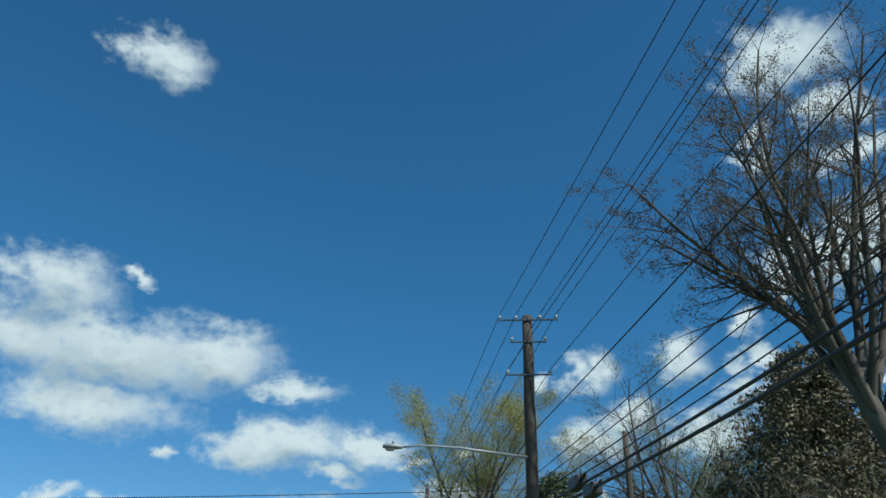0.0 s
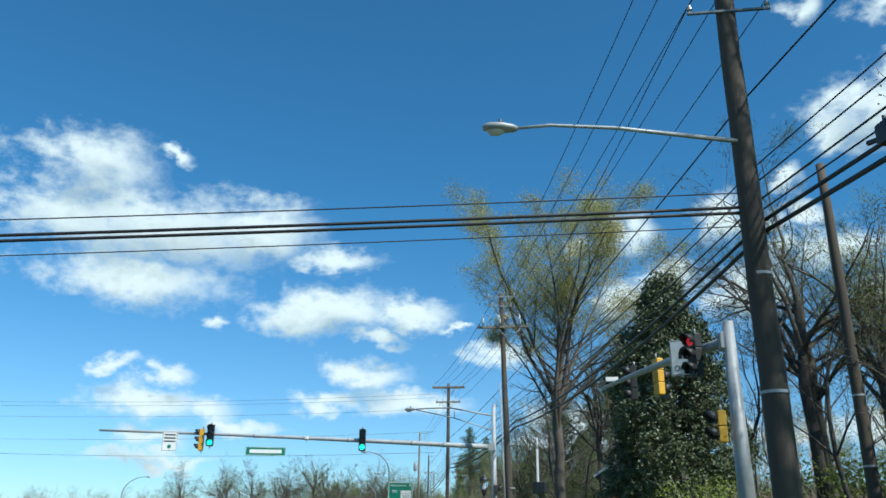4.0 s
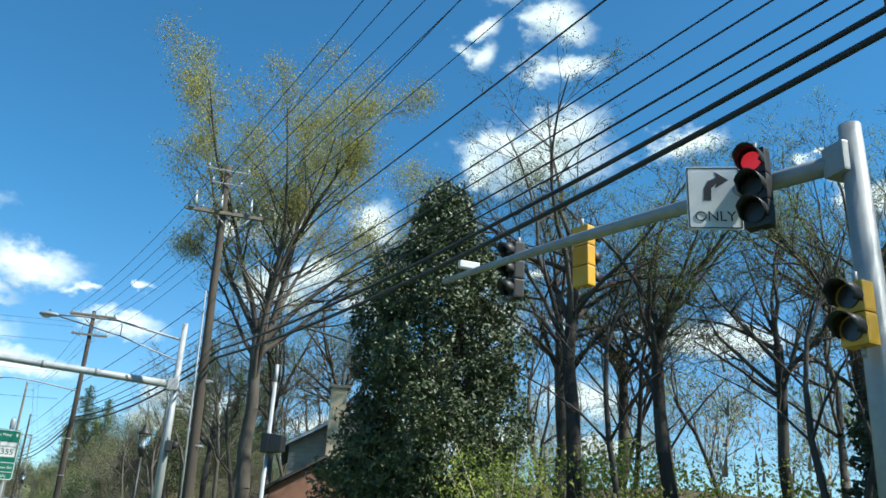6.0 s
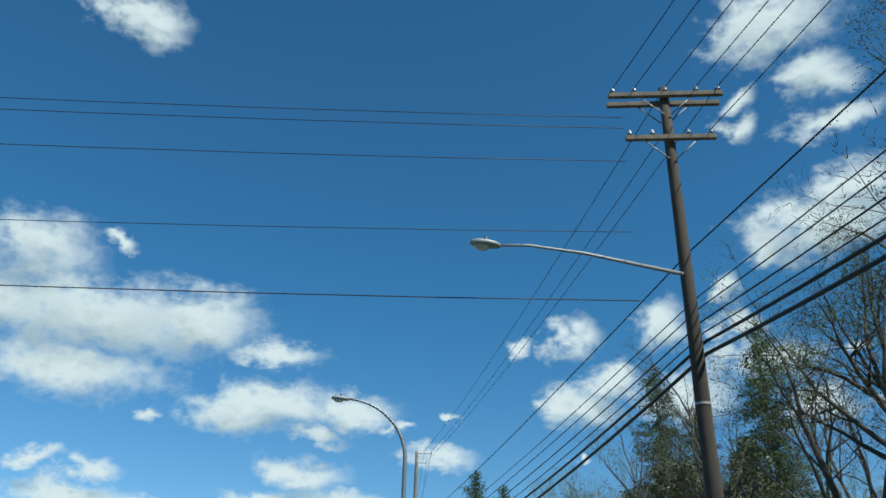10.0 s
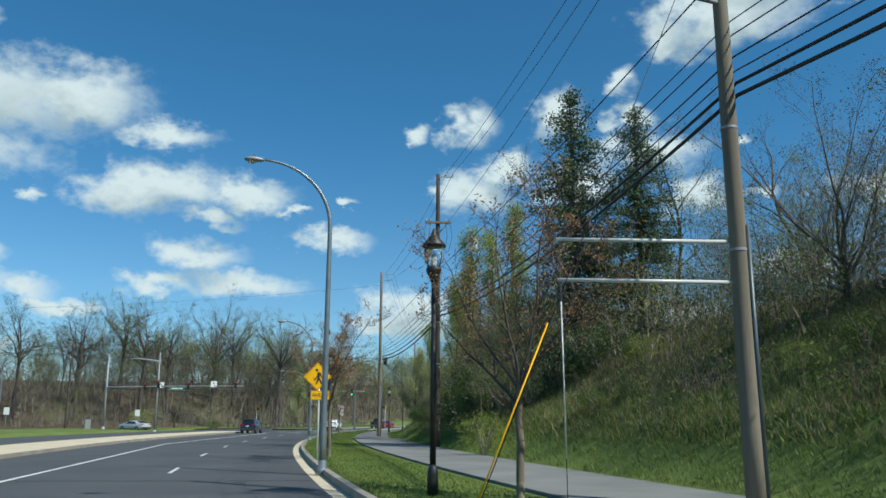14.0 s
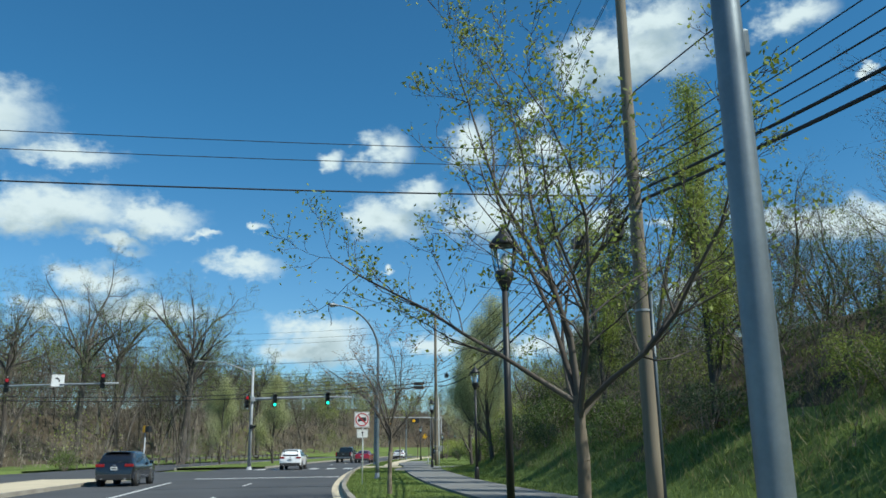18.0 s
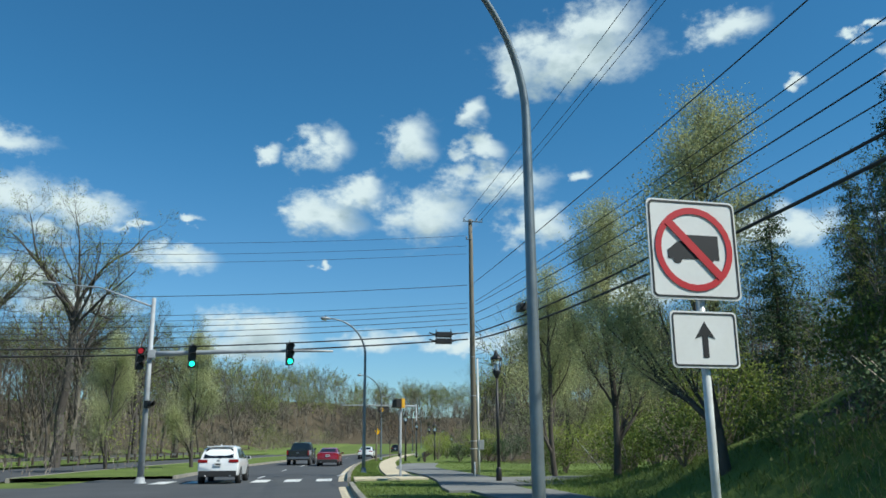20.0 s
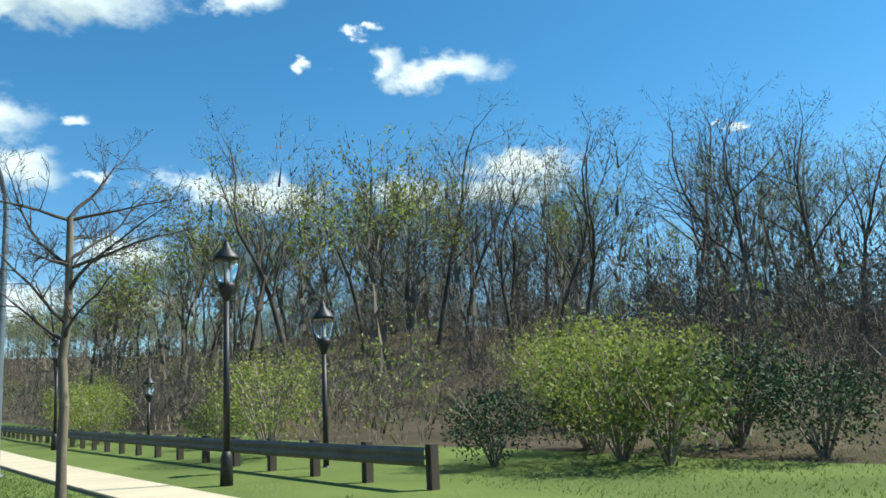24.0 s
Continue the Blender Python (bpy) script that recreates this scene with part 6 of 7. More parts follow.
for i in range(46):
    y = 100 + 118 * (i + rnd.random()) / 46
    d = rnd.uniform(12.5, 17.5) if i % 2 else rnd.uniform(17, 27)
    if 112 < y < 150:
        d += 8.5 if 130 < y < 147 else 4.0
    big_ = 0.85 if y < 150 else 0.75
    put(tangle[i % 3], float(kerb_x(y)) + d, y, rnd.uniform(0.8, 1.15) * big_, rnd.uniform(0, 360))
for x, y, s_, k in ((8.6, 27.4, 1.25, 1), (11.5, 26.0, 1.3, 1), (14.5, 28.0, 1.4, 2), (7.4, 30.0, 0.9, 1)):
    put(tangle[k], x, y, s_, rnd.uniform(0, 360))
for i in range(14):
    y = 147 + 20 * (i + rnd.random()) / 14
    put((tangle[2], sh_dark, thick[1], tangle[0], sh_green)[i % 5], float(kerb_x(y)) + rnd.uniform(9.6, 13.5), y, rnd.uniform(0.55, 0.8) if i % 5 in (0, 3) else rnd.uniform(0.9, 1.3), rnd.uniform(0, 360))
for i in range(40):
    y = rnd.uniform(98, 216)
    d = rnd.uniform(13, 44)
    if 108 < y < 148:
        d = max(d, 20.0 + 0.4 * d)
    x = float(kerb_x(y)) + d
    put(wood[rnd.choice((0, 1, 2, 3, 4, 4, 3, 5))], x, y, rnd.uniform(0.42, 0.72) if d < 24 else rnd.uniform(0.6, 0.85), rnd.uniform(0, 360))
for i in range(54):
    y = 100 + 116 * (i + rnd.random()) / 54
    d = rnd.uniform(10.3, 15.5) if i % 3 else rnd.uniform(16, 26)
    tallness = 1.05 if y < 150 else 0.7
    if 117 < y < 147:
        d += 3.5
    put(thick[i % 4], float(kerb_x(y)) + d, y, rnd.uniform(0.75, 1.15) * tallness, rnd.uniform(0, 360), None, 1.15)
for i in range(16):
    y = 101 + 17 * (i + rnd.random()) / 16
    put((sh_dark, sh_green, sh_dark, thick[1])[i % 4], float(kerb_x(y)) + rnd.uniform(9.8, 13.5), y, rnd.uniform(0.7, 1.2), rnd.uniform(0, 360))
put(sh_lime, -24.6, 143.0, 0.62, 40)
for i in range(22):
    y = 124 + 27 * (i + rnd_low.random()) / 22
    put((sh_green, thick[2], sh_green, sh_lime, thick[0])[i % 5], float(kerb_x(y)) + rnd_low.uniform(9.8, 14.5), y, rnd_low.uniform(0.28, 0.55), rnd_low.uniform(0, 360))
for i in range(36):
    y = rnd.uniform(146, 218)
    d = rnd.uniform(9.2, 14)
    put((sh_lime, sh_green, sh_green, sh_dark)[i % 4], float(kerb_x(y)) + d, y, rnd.uniform(0.45, 0.95), rnd.uniform(0, 360))
# ivy-clad slender trees with lime crowns on the bank
L = grow(31, 13, 0.16, 0.33, 0.12, 4, (0, 0), 0.8, (10, 4, 3, 2), 0.06, 0.85, 0.34)
ivy = tree("poplar", "slender upright tree with bright yellow-green leaves", pose(-22.4, 171.1, foot(-22.4, 171.1)), L, M["bark"], None, leaf_mesh("foliage", tips(L, 3, 0.8), 0.055, M["lime_leaf"], 9, 9, 0.32), "slender green trees", 4, 1.4)
for x, y, s in ((-23.2, 177.0, 0.85), (-20.5, 165.0, 1.0), (-24.8, 190.5, 0.7), (-21.0, 196.0, 0.9), (-18.5, 183.0, 1.05), (-23.5, 203.0, 0.75)):
    put(ivy, x, y, s, rnd.uniform(0, 360))

# ---- young street trees on the verge ----
def verge_tree(seed, x, y, height, leaf, share, label, turn=0, clear=0.34, count=8, lo=14, hi=56, lean=(0.0, 0.0), bend=0.25, low=0.75):
    fork = height * clear
    L = vase(seed, fork, 0.088, round_mains(seed, count, lo, hi, (height - fork) * 0.8 if low > 0.6 else 2.1), 4, (11, 7, 5), 0.4, bend, 0.17, lean, low, 0.0035)
    return tree("street_tree", label, pose(x, y, foot(x, y) - 0.05, 0, 0, turn), L, M["pale_bark"], M["dark_twig"], leaf_mesh("foliage", tips(L, 4, share, seed), 0.03, M[leaf], seed, 3, 0.08) if share else None, "young street trees on the verge", 4, 1.3, 0.004)


verge_tree(3, -25.9, 124.6, 6.9, "rust_leaf", 0.3, "young street tree with bare twigs and a few rusty leaves")
verge_tree(4, -31.09, 143.1, 6.7, "rust_leaf", 0.35, "spreading street tree with fine twigs and rusty buds", 80, 0.36, 9, 16, 62)
verge_tree(8, -33.02, 161.2, 7.1, "rust_leaf", 0.3, "street tree with fine bare twigs above the verge", 150, 0.46, 9, 14, 62)
verge_tree(12, -34.06, 176.1, 7.1, "lime_leaf", 0.35, "street tree with two stems and small green buds", 210, 0.3, 9, 14, 58)
verge_tree(15, -34.1, 196.2, 6.5, "rust_leaf", 0.06, "round-headed bare street tree on the verge", 300)
verge_tree(19, -24.05, 279.2, 6.2, "rust_leaf", 0.0, "bare young street tree beside the pale pavement", 30, 0.78, 14, 52, 92, (0.0, 0.0), 0.16, 0.5)
for i, y in enumerate((302, 318, 338, 360)):
    put(scene.objects["street_tree.004"], float(kerb_x(y)) + 1.3, y, 0.9, 70 * i)

# ---- flowering pears ----
def pear(seed, height, radius, at, label):
    L = grow(seed, height, 0.15, 0.42, 0.14, 4, (0, 0), 0.8, (11, 5, 4, 3), 0.07, 0.72, 0.42)
    k = radius / (sorted(math.hypot(q.x, q.y) for _, q, *_ in L)[int(len(L) * 0.97)])

    def cone(p):
        f = k * min(1.3, 0.5 + 3.2 * max(0, p.z / height)) * (1.25 - 0.75 * p.z / height)
        return Vector((p.x * f, p.y * f, p.z))

    L = [(cone(p), cone(q), a, b, lv) for p, q, a, b, lv in L]
    return tree("pear_tree", label, at, L, M["bark"], None, leaf_mesh("foliage", tips(L, 2, 1.0, seed), 0.032, M["pear_leaf"], seed, 15, 0.3), "flowering pear trees", 4, 1.4)


pr_a = pear(1, 9.6, 1.95, pose(-23.0, 236.0, foot(-23.0, 236.0)), "upright pear tree with pale green spring blossom")
pr_b = pear(2, 10.0, 2.05, pose(-24.4, 226.7, foot(-24.4, 226.7)), "tall oval pear tree in pale green leaf")
put(pr_b, -25.2, 218.8, 1.05, 100)
put(pr_a, -45.9, 261.5, 1.0, 40)
put(pr_b, -40.4, 264.6, 1.03, 200)
put(pr_b, -19.4, 243.5, 1.0, 300)

# ---- third stretch: woods ahead, on the left and beyond the meadow ----
for i in range(48):
    x = rnd.uniform(-190, -48)
    y = rnd.uniform(246, 262) + rnd.uniform(0, 60) + max(0, (-80 - x)) * 0.15
    put(wood[rnd.choice((0, 1, 2, 2, 5, 5, 4, 3))], x, y, rnd.uniform(0.5, 0.8), rnd.uniform(0, 360))
for i in range(44):
    x = -180 + 136 * (i + rnd.random()) / 44
    y = 249 + rnd.uniform(-3, 14) + max(0, (-80 - x)) * 0.12
    put(thick[i % 4], x, y, rnd.uniform(1.0, 1.7), rnd.uniform(0, 360))
for i in range(26):
    y = rnd.uniform(275, 380)
    d = -rnd.uniform(33, 60)
    put(wood[rnd.choice((0, 1, 2, 4, 5, 4))], float(kerb_x(y)) + d, y, rnd.uniform(0.8, 1.15), rnd.uniform(0, 360))
for i in range(34):
    y = 285 + 200 * (i + rnd.random()) / 34
    put(thick[i % 4], float(kerb_x(y)) - rnd.uniform(31, 42), y, rnd.uniform(1.0, 1.6), rnd.uniform(0, 360))
for i in range(62):
    y = rnd.uniform(268, 370)
    d = rnd.uniform(14, 80)
    if math.hypot(float(kerb_x(y)) + d + 30, y - 266) > 42:
        put(wood[rnd.choice((0, 1, 2, 3, 4, 5))], float(kerb_x(y)) + d, y, rnd.uniform(0.75, 1.1), rnd.uniform(0, 360))
for i in range(44):
    y = 266 + 190 * (i + rnd.random()) / 44
    d = rnd.uniform(11.5, 20)
    put(thick[i % 4], float(kerb_x(y)) + d, y, rnd.uniform(0.9, 1.5), rnd.uniform(0, 360))
for i in range(26):
    x, y = rnd.uniform(4, 45), rnd.uniform(225, 275)
    if y < 236:
        put(wood[i % 6], x, y, rnd.uniform(0.75, 1.1), rnd.uniform(0, 360))
for i in range(44):
    x, y = rnd.uniform(-14, 24), 262 + rnd.uniform(0, 10)
    if x > -9 or y > 277:
        put(thick[i % 4], x, y, rnd.uniform(0.7, 1.1), rnd.uniform(0, 360))
for x, y, s, kind in ((-15.2, 273.8, 1.0, sh_lime), (-14.0, 275.0, 0.95, sh_lime), (-12.0, 303.6, 1.0, sh_lime), (-13.4, 299.5, 0.8, sh_lime), (-10.6, 307.5, 0.9, sh_lime), (-14.2, 270.2, 0.8, sh_dark), (-13.2, 275.8, 0.8, sh_dark), (-21.0, 239.5, 0.8, sh_lime), (-19.0, 237.0, 1.1, sh_green), (-17.0, 240.0, 1.0, sh_lime), (-21.5, 232.5, 0.9, sh_lime), (-20.5, 226.0, 1.1, sh_lime), (-22.0, 217.0, 1.1, sh_green), (-15.5, 243.5, 0.9, sh_green), (10.5, 55.9, 1.9, sh_lime), (13.5, 57.5, 2.0, sh_lime), (16.5, 52.0, 1.6, sh_lime), (-17.0, 283.0, 0.9, sh_lime), (-14.5, 289.0, 0.8, sh_green), (-16.6, 276.0, 0.7, sh_dark), (-3.5, 283.0, 1.25, sh_lime), (-6.0, 280.5, 1.0, sh_lime), (-1.0, 279.0, 1.1, sh_lime), (-22.0, 238.8, 0.8, sh_green), (-20.0, 232.0, 1.1, sh_lime), (-22.3, 229.8, 0.9, sh_green), (-22.6, 223.0, 1.0, sh_lime), (-17.5, 227.0, 1.1, sh_dark), (-58, 246.5, 0.9, sh_green), (-70, 247, 1.0, sh_lime), (-24.5, 222.0, 0.8, sh_green)):
    put(kind, x, y, s, rnd.uniform(0, 360))

# dense growth behind the pears and up to the bank's end
for x, y, s_, kind in ((-15.5, 229.0, 0.62, sp_a), (-13.0, 236.0, 0.5, sp_a), (-9.0, 231.0, 0.6, sp_b), (-16.5, 220.0, 0.6, sp_b)):
    put(kind, x, y, s_, rnd.uniform(0, 360))
for i in range(34):
    x, y = rnd.uniform(-19.5, 6), rnd.uniform(212, 238)
    if y < 236 + 0.2 * (x + 10):
        put((thick[0], thick[1], thick[3], sh_lime, sh_green)[i % 5], x, y, rnd.uniform(0.75, 1.2), rnd.uniform(0, 360))
for i in range(22):
    put(wood[rnd.choice((0, 1, 3, 4))], rnd.uniform(-16, 10), rnd.uniform(206, 236), rnd.uniform(0.45, 0.7), rnd.uniform(0, 360))
# tall crooked crowns over the wood beyond the junction
crook = []
for i, (x, y) in enumerate(((-66, 281), (-52, 276), (-80, 279))):
    tall = (31.0, 26.0, 28.0)[i]
    L = vase(630 + i, tall * 0.52, 0.42, round_mains(50 + i, 10, 8, (70, 60, 76)[i], tall * 0.36), 4, (9, 7, 5), 0.46, 0.14, 0.22, (0.03, 0.0), 0.66, 0.006)
    lv = leaf_mesh("foliage", tips(L, 4, 0.9, i), 0.042, M["lime_leaf" if i == 1 else "green_leaf"], i, 3, 0.25)
    crook.append(tree("woodland_tree", "tall dark tree with crooked bare limbs over the wood", pose(x, y, foot(x, y) - 0.1), L, M["bark"], None, lv, "tall crooked trees", 4, 1.3, 0.02))
for x, y, k_, s_ in ((-96, 288, 0, 0.85), (-76, 284, 2, 0.9), (-54, 297, 1, 0.9), (-108, 286, 2, 1.0), (-122, 292, 0, 0.9), (-49, 306, 2, 0.75), (-66, 304, 1, 1.05), (-90, 296, 1, 1.05), (-101, 300, 0, 0.85), (-116, 284, 1, 1.0), (-45, 318, 1, 0.8), (-57, 310, 0, 0.8), (-136, 290, 2, 1.0)):
    put(crook[k_], x, y, s_, rnd.uniform(0, 360))
# dense evergreens at the start of the bank
holly = scene.objects["holly"]
for x, y, s_ in ((-6.0, 110.0, 0.6), (-0.5, 112.0, 0.75), (-6.5, 103.0, 0.65), (-9.0, 105.0, 0.55)):
    put(holly, x, y, s_, rnd.uniform(0, 360))

for x, y, k, kind, turn in ((9.5, 55.5, 0.86, 0, 40), (13.0, 53.5, 0.8, 1, 130), (11.3, 60.0, 0.8, 2, 70), (16.5, 51.0, 0.66, 2, 250), (18.0, 48.5, 0.78, 1, 310), (24.0, 54.0, 0.8, 0, 90), (21.0, 38.5, 0.75, 1, 200), (29.0, 44.0, 0.8, 2, 10), (15.5, 62.0, 0.8, 1, 330), (0.3, 82.0, 0.8, 0, 150), (4.0, 79.0, 0.78, 1, 20), (-3.6, 86.5, 0.62, 2, 280), (6.5, 90.0, 0.8, 2, 190)):
    put(crook[kind], x, y, k, turn)


# ---- the depth of the woods: many further trees, twigs and spring leaves that nobody could count ----
def blade_arrays(limbs, least, fat=1.6):
    p = np.array([tuple(a) for a, *_ in limbs])
    q = np.array([tuple(b) for _, b, *_ in limbs])
    r = np.array([max(l[2] * fat, least) for l in limbs])
    return p, q, r


def woods(name, label, kinds_, places, seed, mat, leaf, veil, least=0.03, size=0.11, thirds=2):
    """Far trees as thin blades, joined, for the depth of a wood, with young leaves on every few twigs."""
    rnd_ = np.random.RandomState(seed)
    tri, ends = [], []
    arrays = [blade_arrays(k, least) for k in kinds_]
    for n_, (x, y, s) in enumerate(places):
        p, q, r = arrays[n_ % len(arrays)]
        a = rnd_.uniform(0, 6.283)
        rot = np.array([[math.cos(a), -math.sin(a), 0], [math.sin(a), math.cos(a), 0], [0, 0, 1]])
        base = np.array([x, y, foot(x, y)])
        pp, qq = p @ rot.T * s + base, q @ rot.T * s + base
        way = qq - pp
        side = np.cross(way, rnd_.normal(size=way.shape))
        side /= np.linalg.norm(side, axis=1)[:, None] + 1e-9
        w = (r * s)[:, None]
        tri.append(np.stack([pp - side * w, pp + side * w, qq], 1))
        if n_ % thirds == 0 and len(qq) > 2:
            ends.append(qq[-len(qq) * 2 // 3:][rnd_.random_sample(len(qq) * 2 // 3 + (len(qq) * 2 % 3 > 0)) < 0.5])
    co = np.concatenate(tri).reshape(-1, 3)
    n_ = len(co) // 3
    me = bpy.data.meshes.new(name)
    me.vertices.add(3 * n_)
    me.vertices.foreach_set("co", co.ravel())
    me.loops.add(3 * n_)
    me.loops.foreach_set("vertex_index", np.arange(3 * n_))
    me.polygons.add(n_)
    me.polygons.foreach_set("loop_start", np.arange(n_) * 3)
    me.polygons.foreach_set("loop_total", np.full(n_, 3))
    me.materials.append(mat)
    me.update()
    tagged(part(name, me), label, "woodland" if name == "far_woodland" else "brush", kind="stuff")
    tagged(part("spring_foliage", leaf_mesh("spring_foliage", np.concatenate(ends), size * 0.9, leaf, seed, 2, 0.34)), veil, "foliage", kind="stuff")


thin = [grow(300 + i, 17, 0.2, 0.7, 0.42, 3, upright=0.34, kids=(6, 5, 4), first=0.6, ratio=0.5, straight=0.12) for i in range(4)]
rn = random.Random(77)
left_places = [(x, 262 + rn.uniform(0, 95) + max(0, -80 - x) * 0.15, rn.uniform(0.5, 0.85)) for x in (rn.uniform(-260, -48) for _ in range(170))]
woods("far_woodland", "deep grey-brown leafless wood beyond the junction", thin, left_places, 1, M["brush"], M["green_leaf"], "thin veil of green leaves in the wood beyond the junction", 0.026, 0.09, 2)
ahead_places = []
while len(ahead_places) < 430:
    y = rn.uniform(300, 640)
    d = rn.uniform(-95, 110)
    if abs(d + 10) > 24 or y > 500:
        ahead_places.append((float(kerb_x(y)) + d, y, rn.uniform(0.8, 1.25)))
woods("far_woodland", "hazy brown spring wood where the road bends", thin, ahead_places, 2, M["brush"], M["lime_leaf"], "veil of young lime leaves where the road bends", 0.04, 0.16, 1)
slope_places = [(float(kerb_x(y)) + d, y, rn_.uniform(0.6, 1.0)) for rn_ in [random.Random(78)] for y, d in ((rn_.uniform(275, 430), rn_.uniform(-110, -36)) for _ in range(230))]
slope_places += [(float(kerb_x(y)) + d, y, rn_.uniform(0.8, 1.2)) for rn_ in [random.Random(79)] for y, d in ((rn_.uniform(505, 640), rn_.uniform(-110, 60)) for _ in range(120))]
woods("far_woodland", "dense grey-brown wood on the far slope", thin, slope_places, 6, M["brush"], M["green_leaf"], "dull green veil in the wood on the far slope", 0.032, 0.11, 1)
right_places = []
while len(right_places) < 190:
    x, y = rn.uniform(-12, 95), rn.uniform(190, 340)
    if (x > 16 and y < 230) or (y > 264 and x - float(kerb_x(y)) > 14 and math.hypot(x + 30, y - 262) > 50):
        right_places.append((x, y, rn.uniform(0.75, 1.2)))
woods("far_woodland", "deep wood of thin trunks beyond the meadow", thin, right_places, 3, M["brush"], M["lime_leaf"], "thin veil of lime leaves beyond the meadow", 0.022, 0.075, 1)
near_places = [(rn.uniform(26, 90), rn.uniform(30, 190), rn.uniform(0.7, 1.1)) for _ in range(110)]
woods("far_woodland", "wood of bare trunks behind the houses and bank", thin, near_places, 4, M["twig"], M["lime_leaf"], "haze of lime leaves behind the houses", 0.026, 0.11, 1)

# brown undergrowth that fills the woods' floor
low = []
for i in range(3):
    rb = random.Random(900 + i)
    limbs = []
    for _ in range(7):
        o = Vector((rb.uniform(-1.9, 1.9), rb.uniform(-1.9, 1.9), 0))
        L = grow(rb.random(), rb.uniform(2.0, 4.6), 0.025, 0.7, 0.12, 2, (rb.uniform(-0.4, 0.4), rb.uniform(-0.4, 0.4)), 0.25, (4, 3), 0.16, 0.8, 0.6)
        limbs += [(p + o, q + o, a, b, lv) for p, q, a, b, lv in L]
    low.append(limbs)


def strip(n, seed, y0, y1, d0, d1, s0, s1, front=None):
    rb = random.Random(seed)
    out = []
    while len(out) < n:
        y, d = rb.uniform(y0, y1), d0 + (d1 - d0) * rb.random() ** 1.4
        x = float(kerb_x(y)) + d
        if front is None or y > front(x):
            out.append((x, y, rb.uniform(s0, s1)))
    return out


woods("undergrowth", "tangled brown bramble and saplings on the bank", low, strip(70, 1, 97, 116, 11.5, 30, 0.6, 1.05) + strip(110, 21, 148, 222, 11.5, 34, 0.6, 1.05) + strip(95, 22, 114, 150, 13.5, 30, 0.6, 1.0) + strip(60, 9, 100, 222, 9.4, 13, 0.25, 0.5), 11, M["brush"], M["green_leaf"], "green young leaves in the tangle on the bank", 0.009, 0.055, 2)
woods("undergrowth", "brown leafless undergrowth at the foot of the wood", low, strip(330, 2, 261, 350, 12.5, 90, 0.8, 1.4, lambda x: 277 if x < -9 else 263 if x < 8 else 258), 12, M["brush"], M["rust_bud"], "brown bud haze at the foot of the wood", 0.012, 0.05, 4)
woods("undergrowth", "brown leafless undergrowth beyond the junction", low, strip(260, 3, 250, 350, -150, -33, 0.8, 1.4, lambda x: 250 if x < -48 else 268), 13, M["brush"], M["rust_bud"], "brown bud haze beyond the junction", 0.022, 0.09, 6)
woods("undergrowth", "hazy brown undergrowth on the far slope", low, strip(110, 4, 350, 640, 14, 120, 1.2, 2.2) + strip(120, 5, 350, 640, -130, -34, 1.2, 2.2) + strip(70, 6, 505, 640, -40, 20, 1.2, 2.2), 14, M["brush"], M["green_leaf"], "green haze on the far slope", 0.05, 0.16, 4)
woods("undergrowth", "tall leafless saplings deep in the wood", low, strip(150, 7, 264, 345, 38, 115, 1.7, 2.6) + strip(70, 8, 285, 345, -110, -45, 1.6, 2.4), 15, M["brush"], M["green_leaf"], "olive young leaves deep in the wood", 0.018, 0.06, 2)

# ---- cars ----
CAR_GLASS = surface("car_glass", (0.012, 0.015, 0.017), None, 0.08, 3, 30, bump=0, spec=0.8)
TYRE = surface("tyre", (0.02, 0.02, 0.02), None, 0.9, 4, 60, bump=0.3)
RIM = surface("alloy_rim", (0.30, 0.31, 0.32), (0.2, 0.2, 0.21), 0.35, 5, 30, metal=0.8, bump=0)
TAIL = surface("tail_lamp_red", (0.30, 0.012, 0.015), (0.2, 0.008, 0.01), 0.15, 5, 30, bump=0)
TRIM = surface("black_plastic", (0.022, 0.022, 0.023), (0.03, 0.03, 0.03), 0.7, 4, 60, bump=0.2)
PLATE = surface("number_plate", (0.6, 0.6, 0.58), (0.5, 0.5, 0.5), 0.4, 5, 30, bump=0)


def paint(name, colour):
    m = surface(name, colour, tuple(c * 0.9 for c in colour), 0.22, 0.8, 90, bump=0, spec=0.6)
    m.node_tree.nodes["Principled BSDF"].inputs["Coat Weight"].default_value = 0.6
    return m


def loft(sections):
    """A closed body through cross-sections of equal point counts; each is (y, [(x, z), ...]) for the right half, bottom to top."""
    verts, faces = [], []
    n = None
    for y, half in sections:
        ring = [(x, y, z) for x, z in half] + [(-x, y, z) for x, z in reversed(half)]
        n = len(ring)
        verts += ring
    for i in range(len(sections) - 1):
        for k in range(n):
            j = (k + 1) % n
            faces.append((i * n + k, i * n + j, (i + 1) * n + j, (i + 1) * n + k))
    faces += [tuple(range(n))[::-1], tuple(range((len(sections) - 1) * n, len(sections) * n))]
    return verts, faces


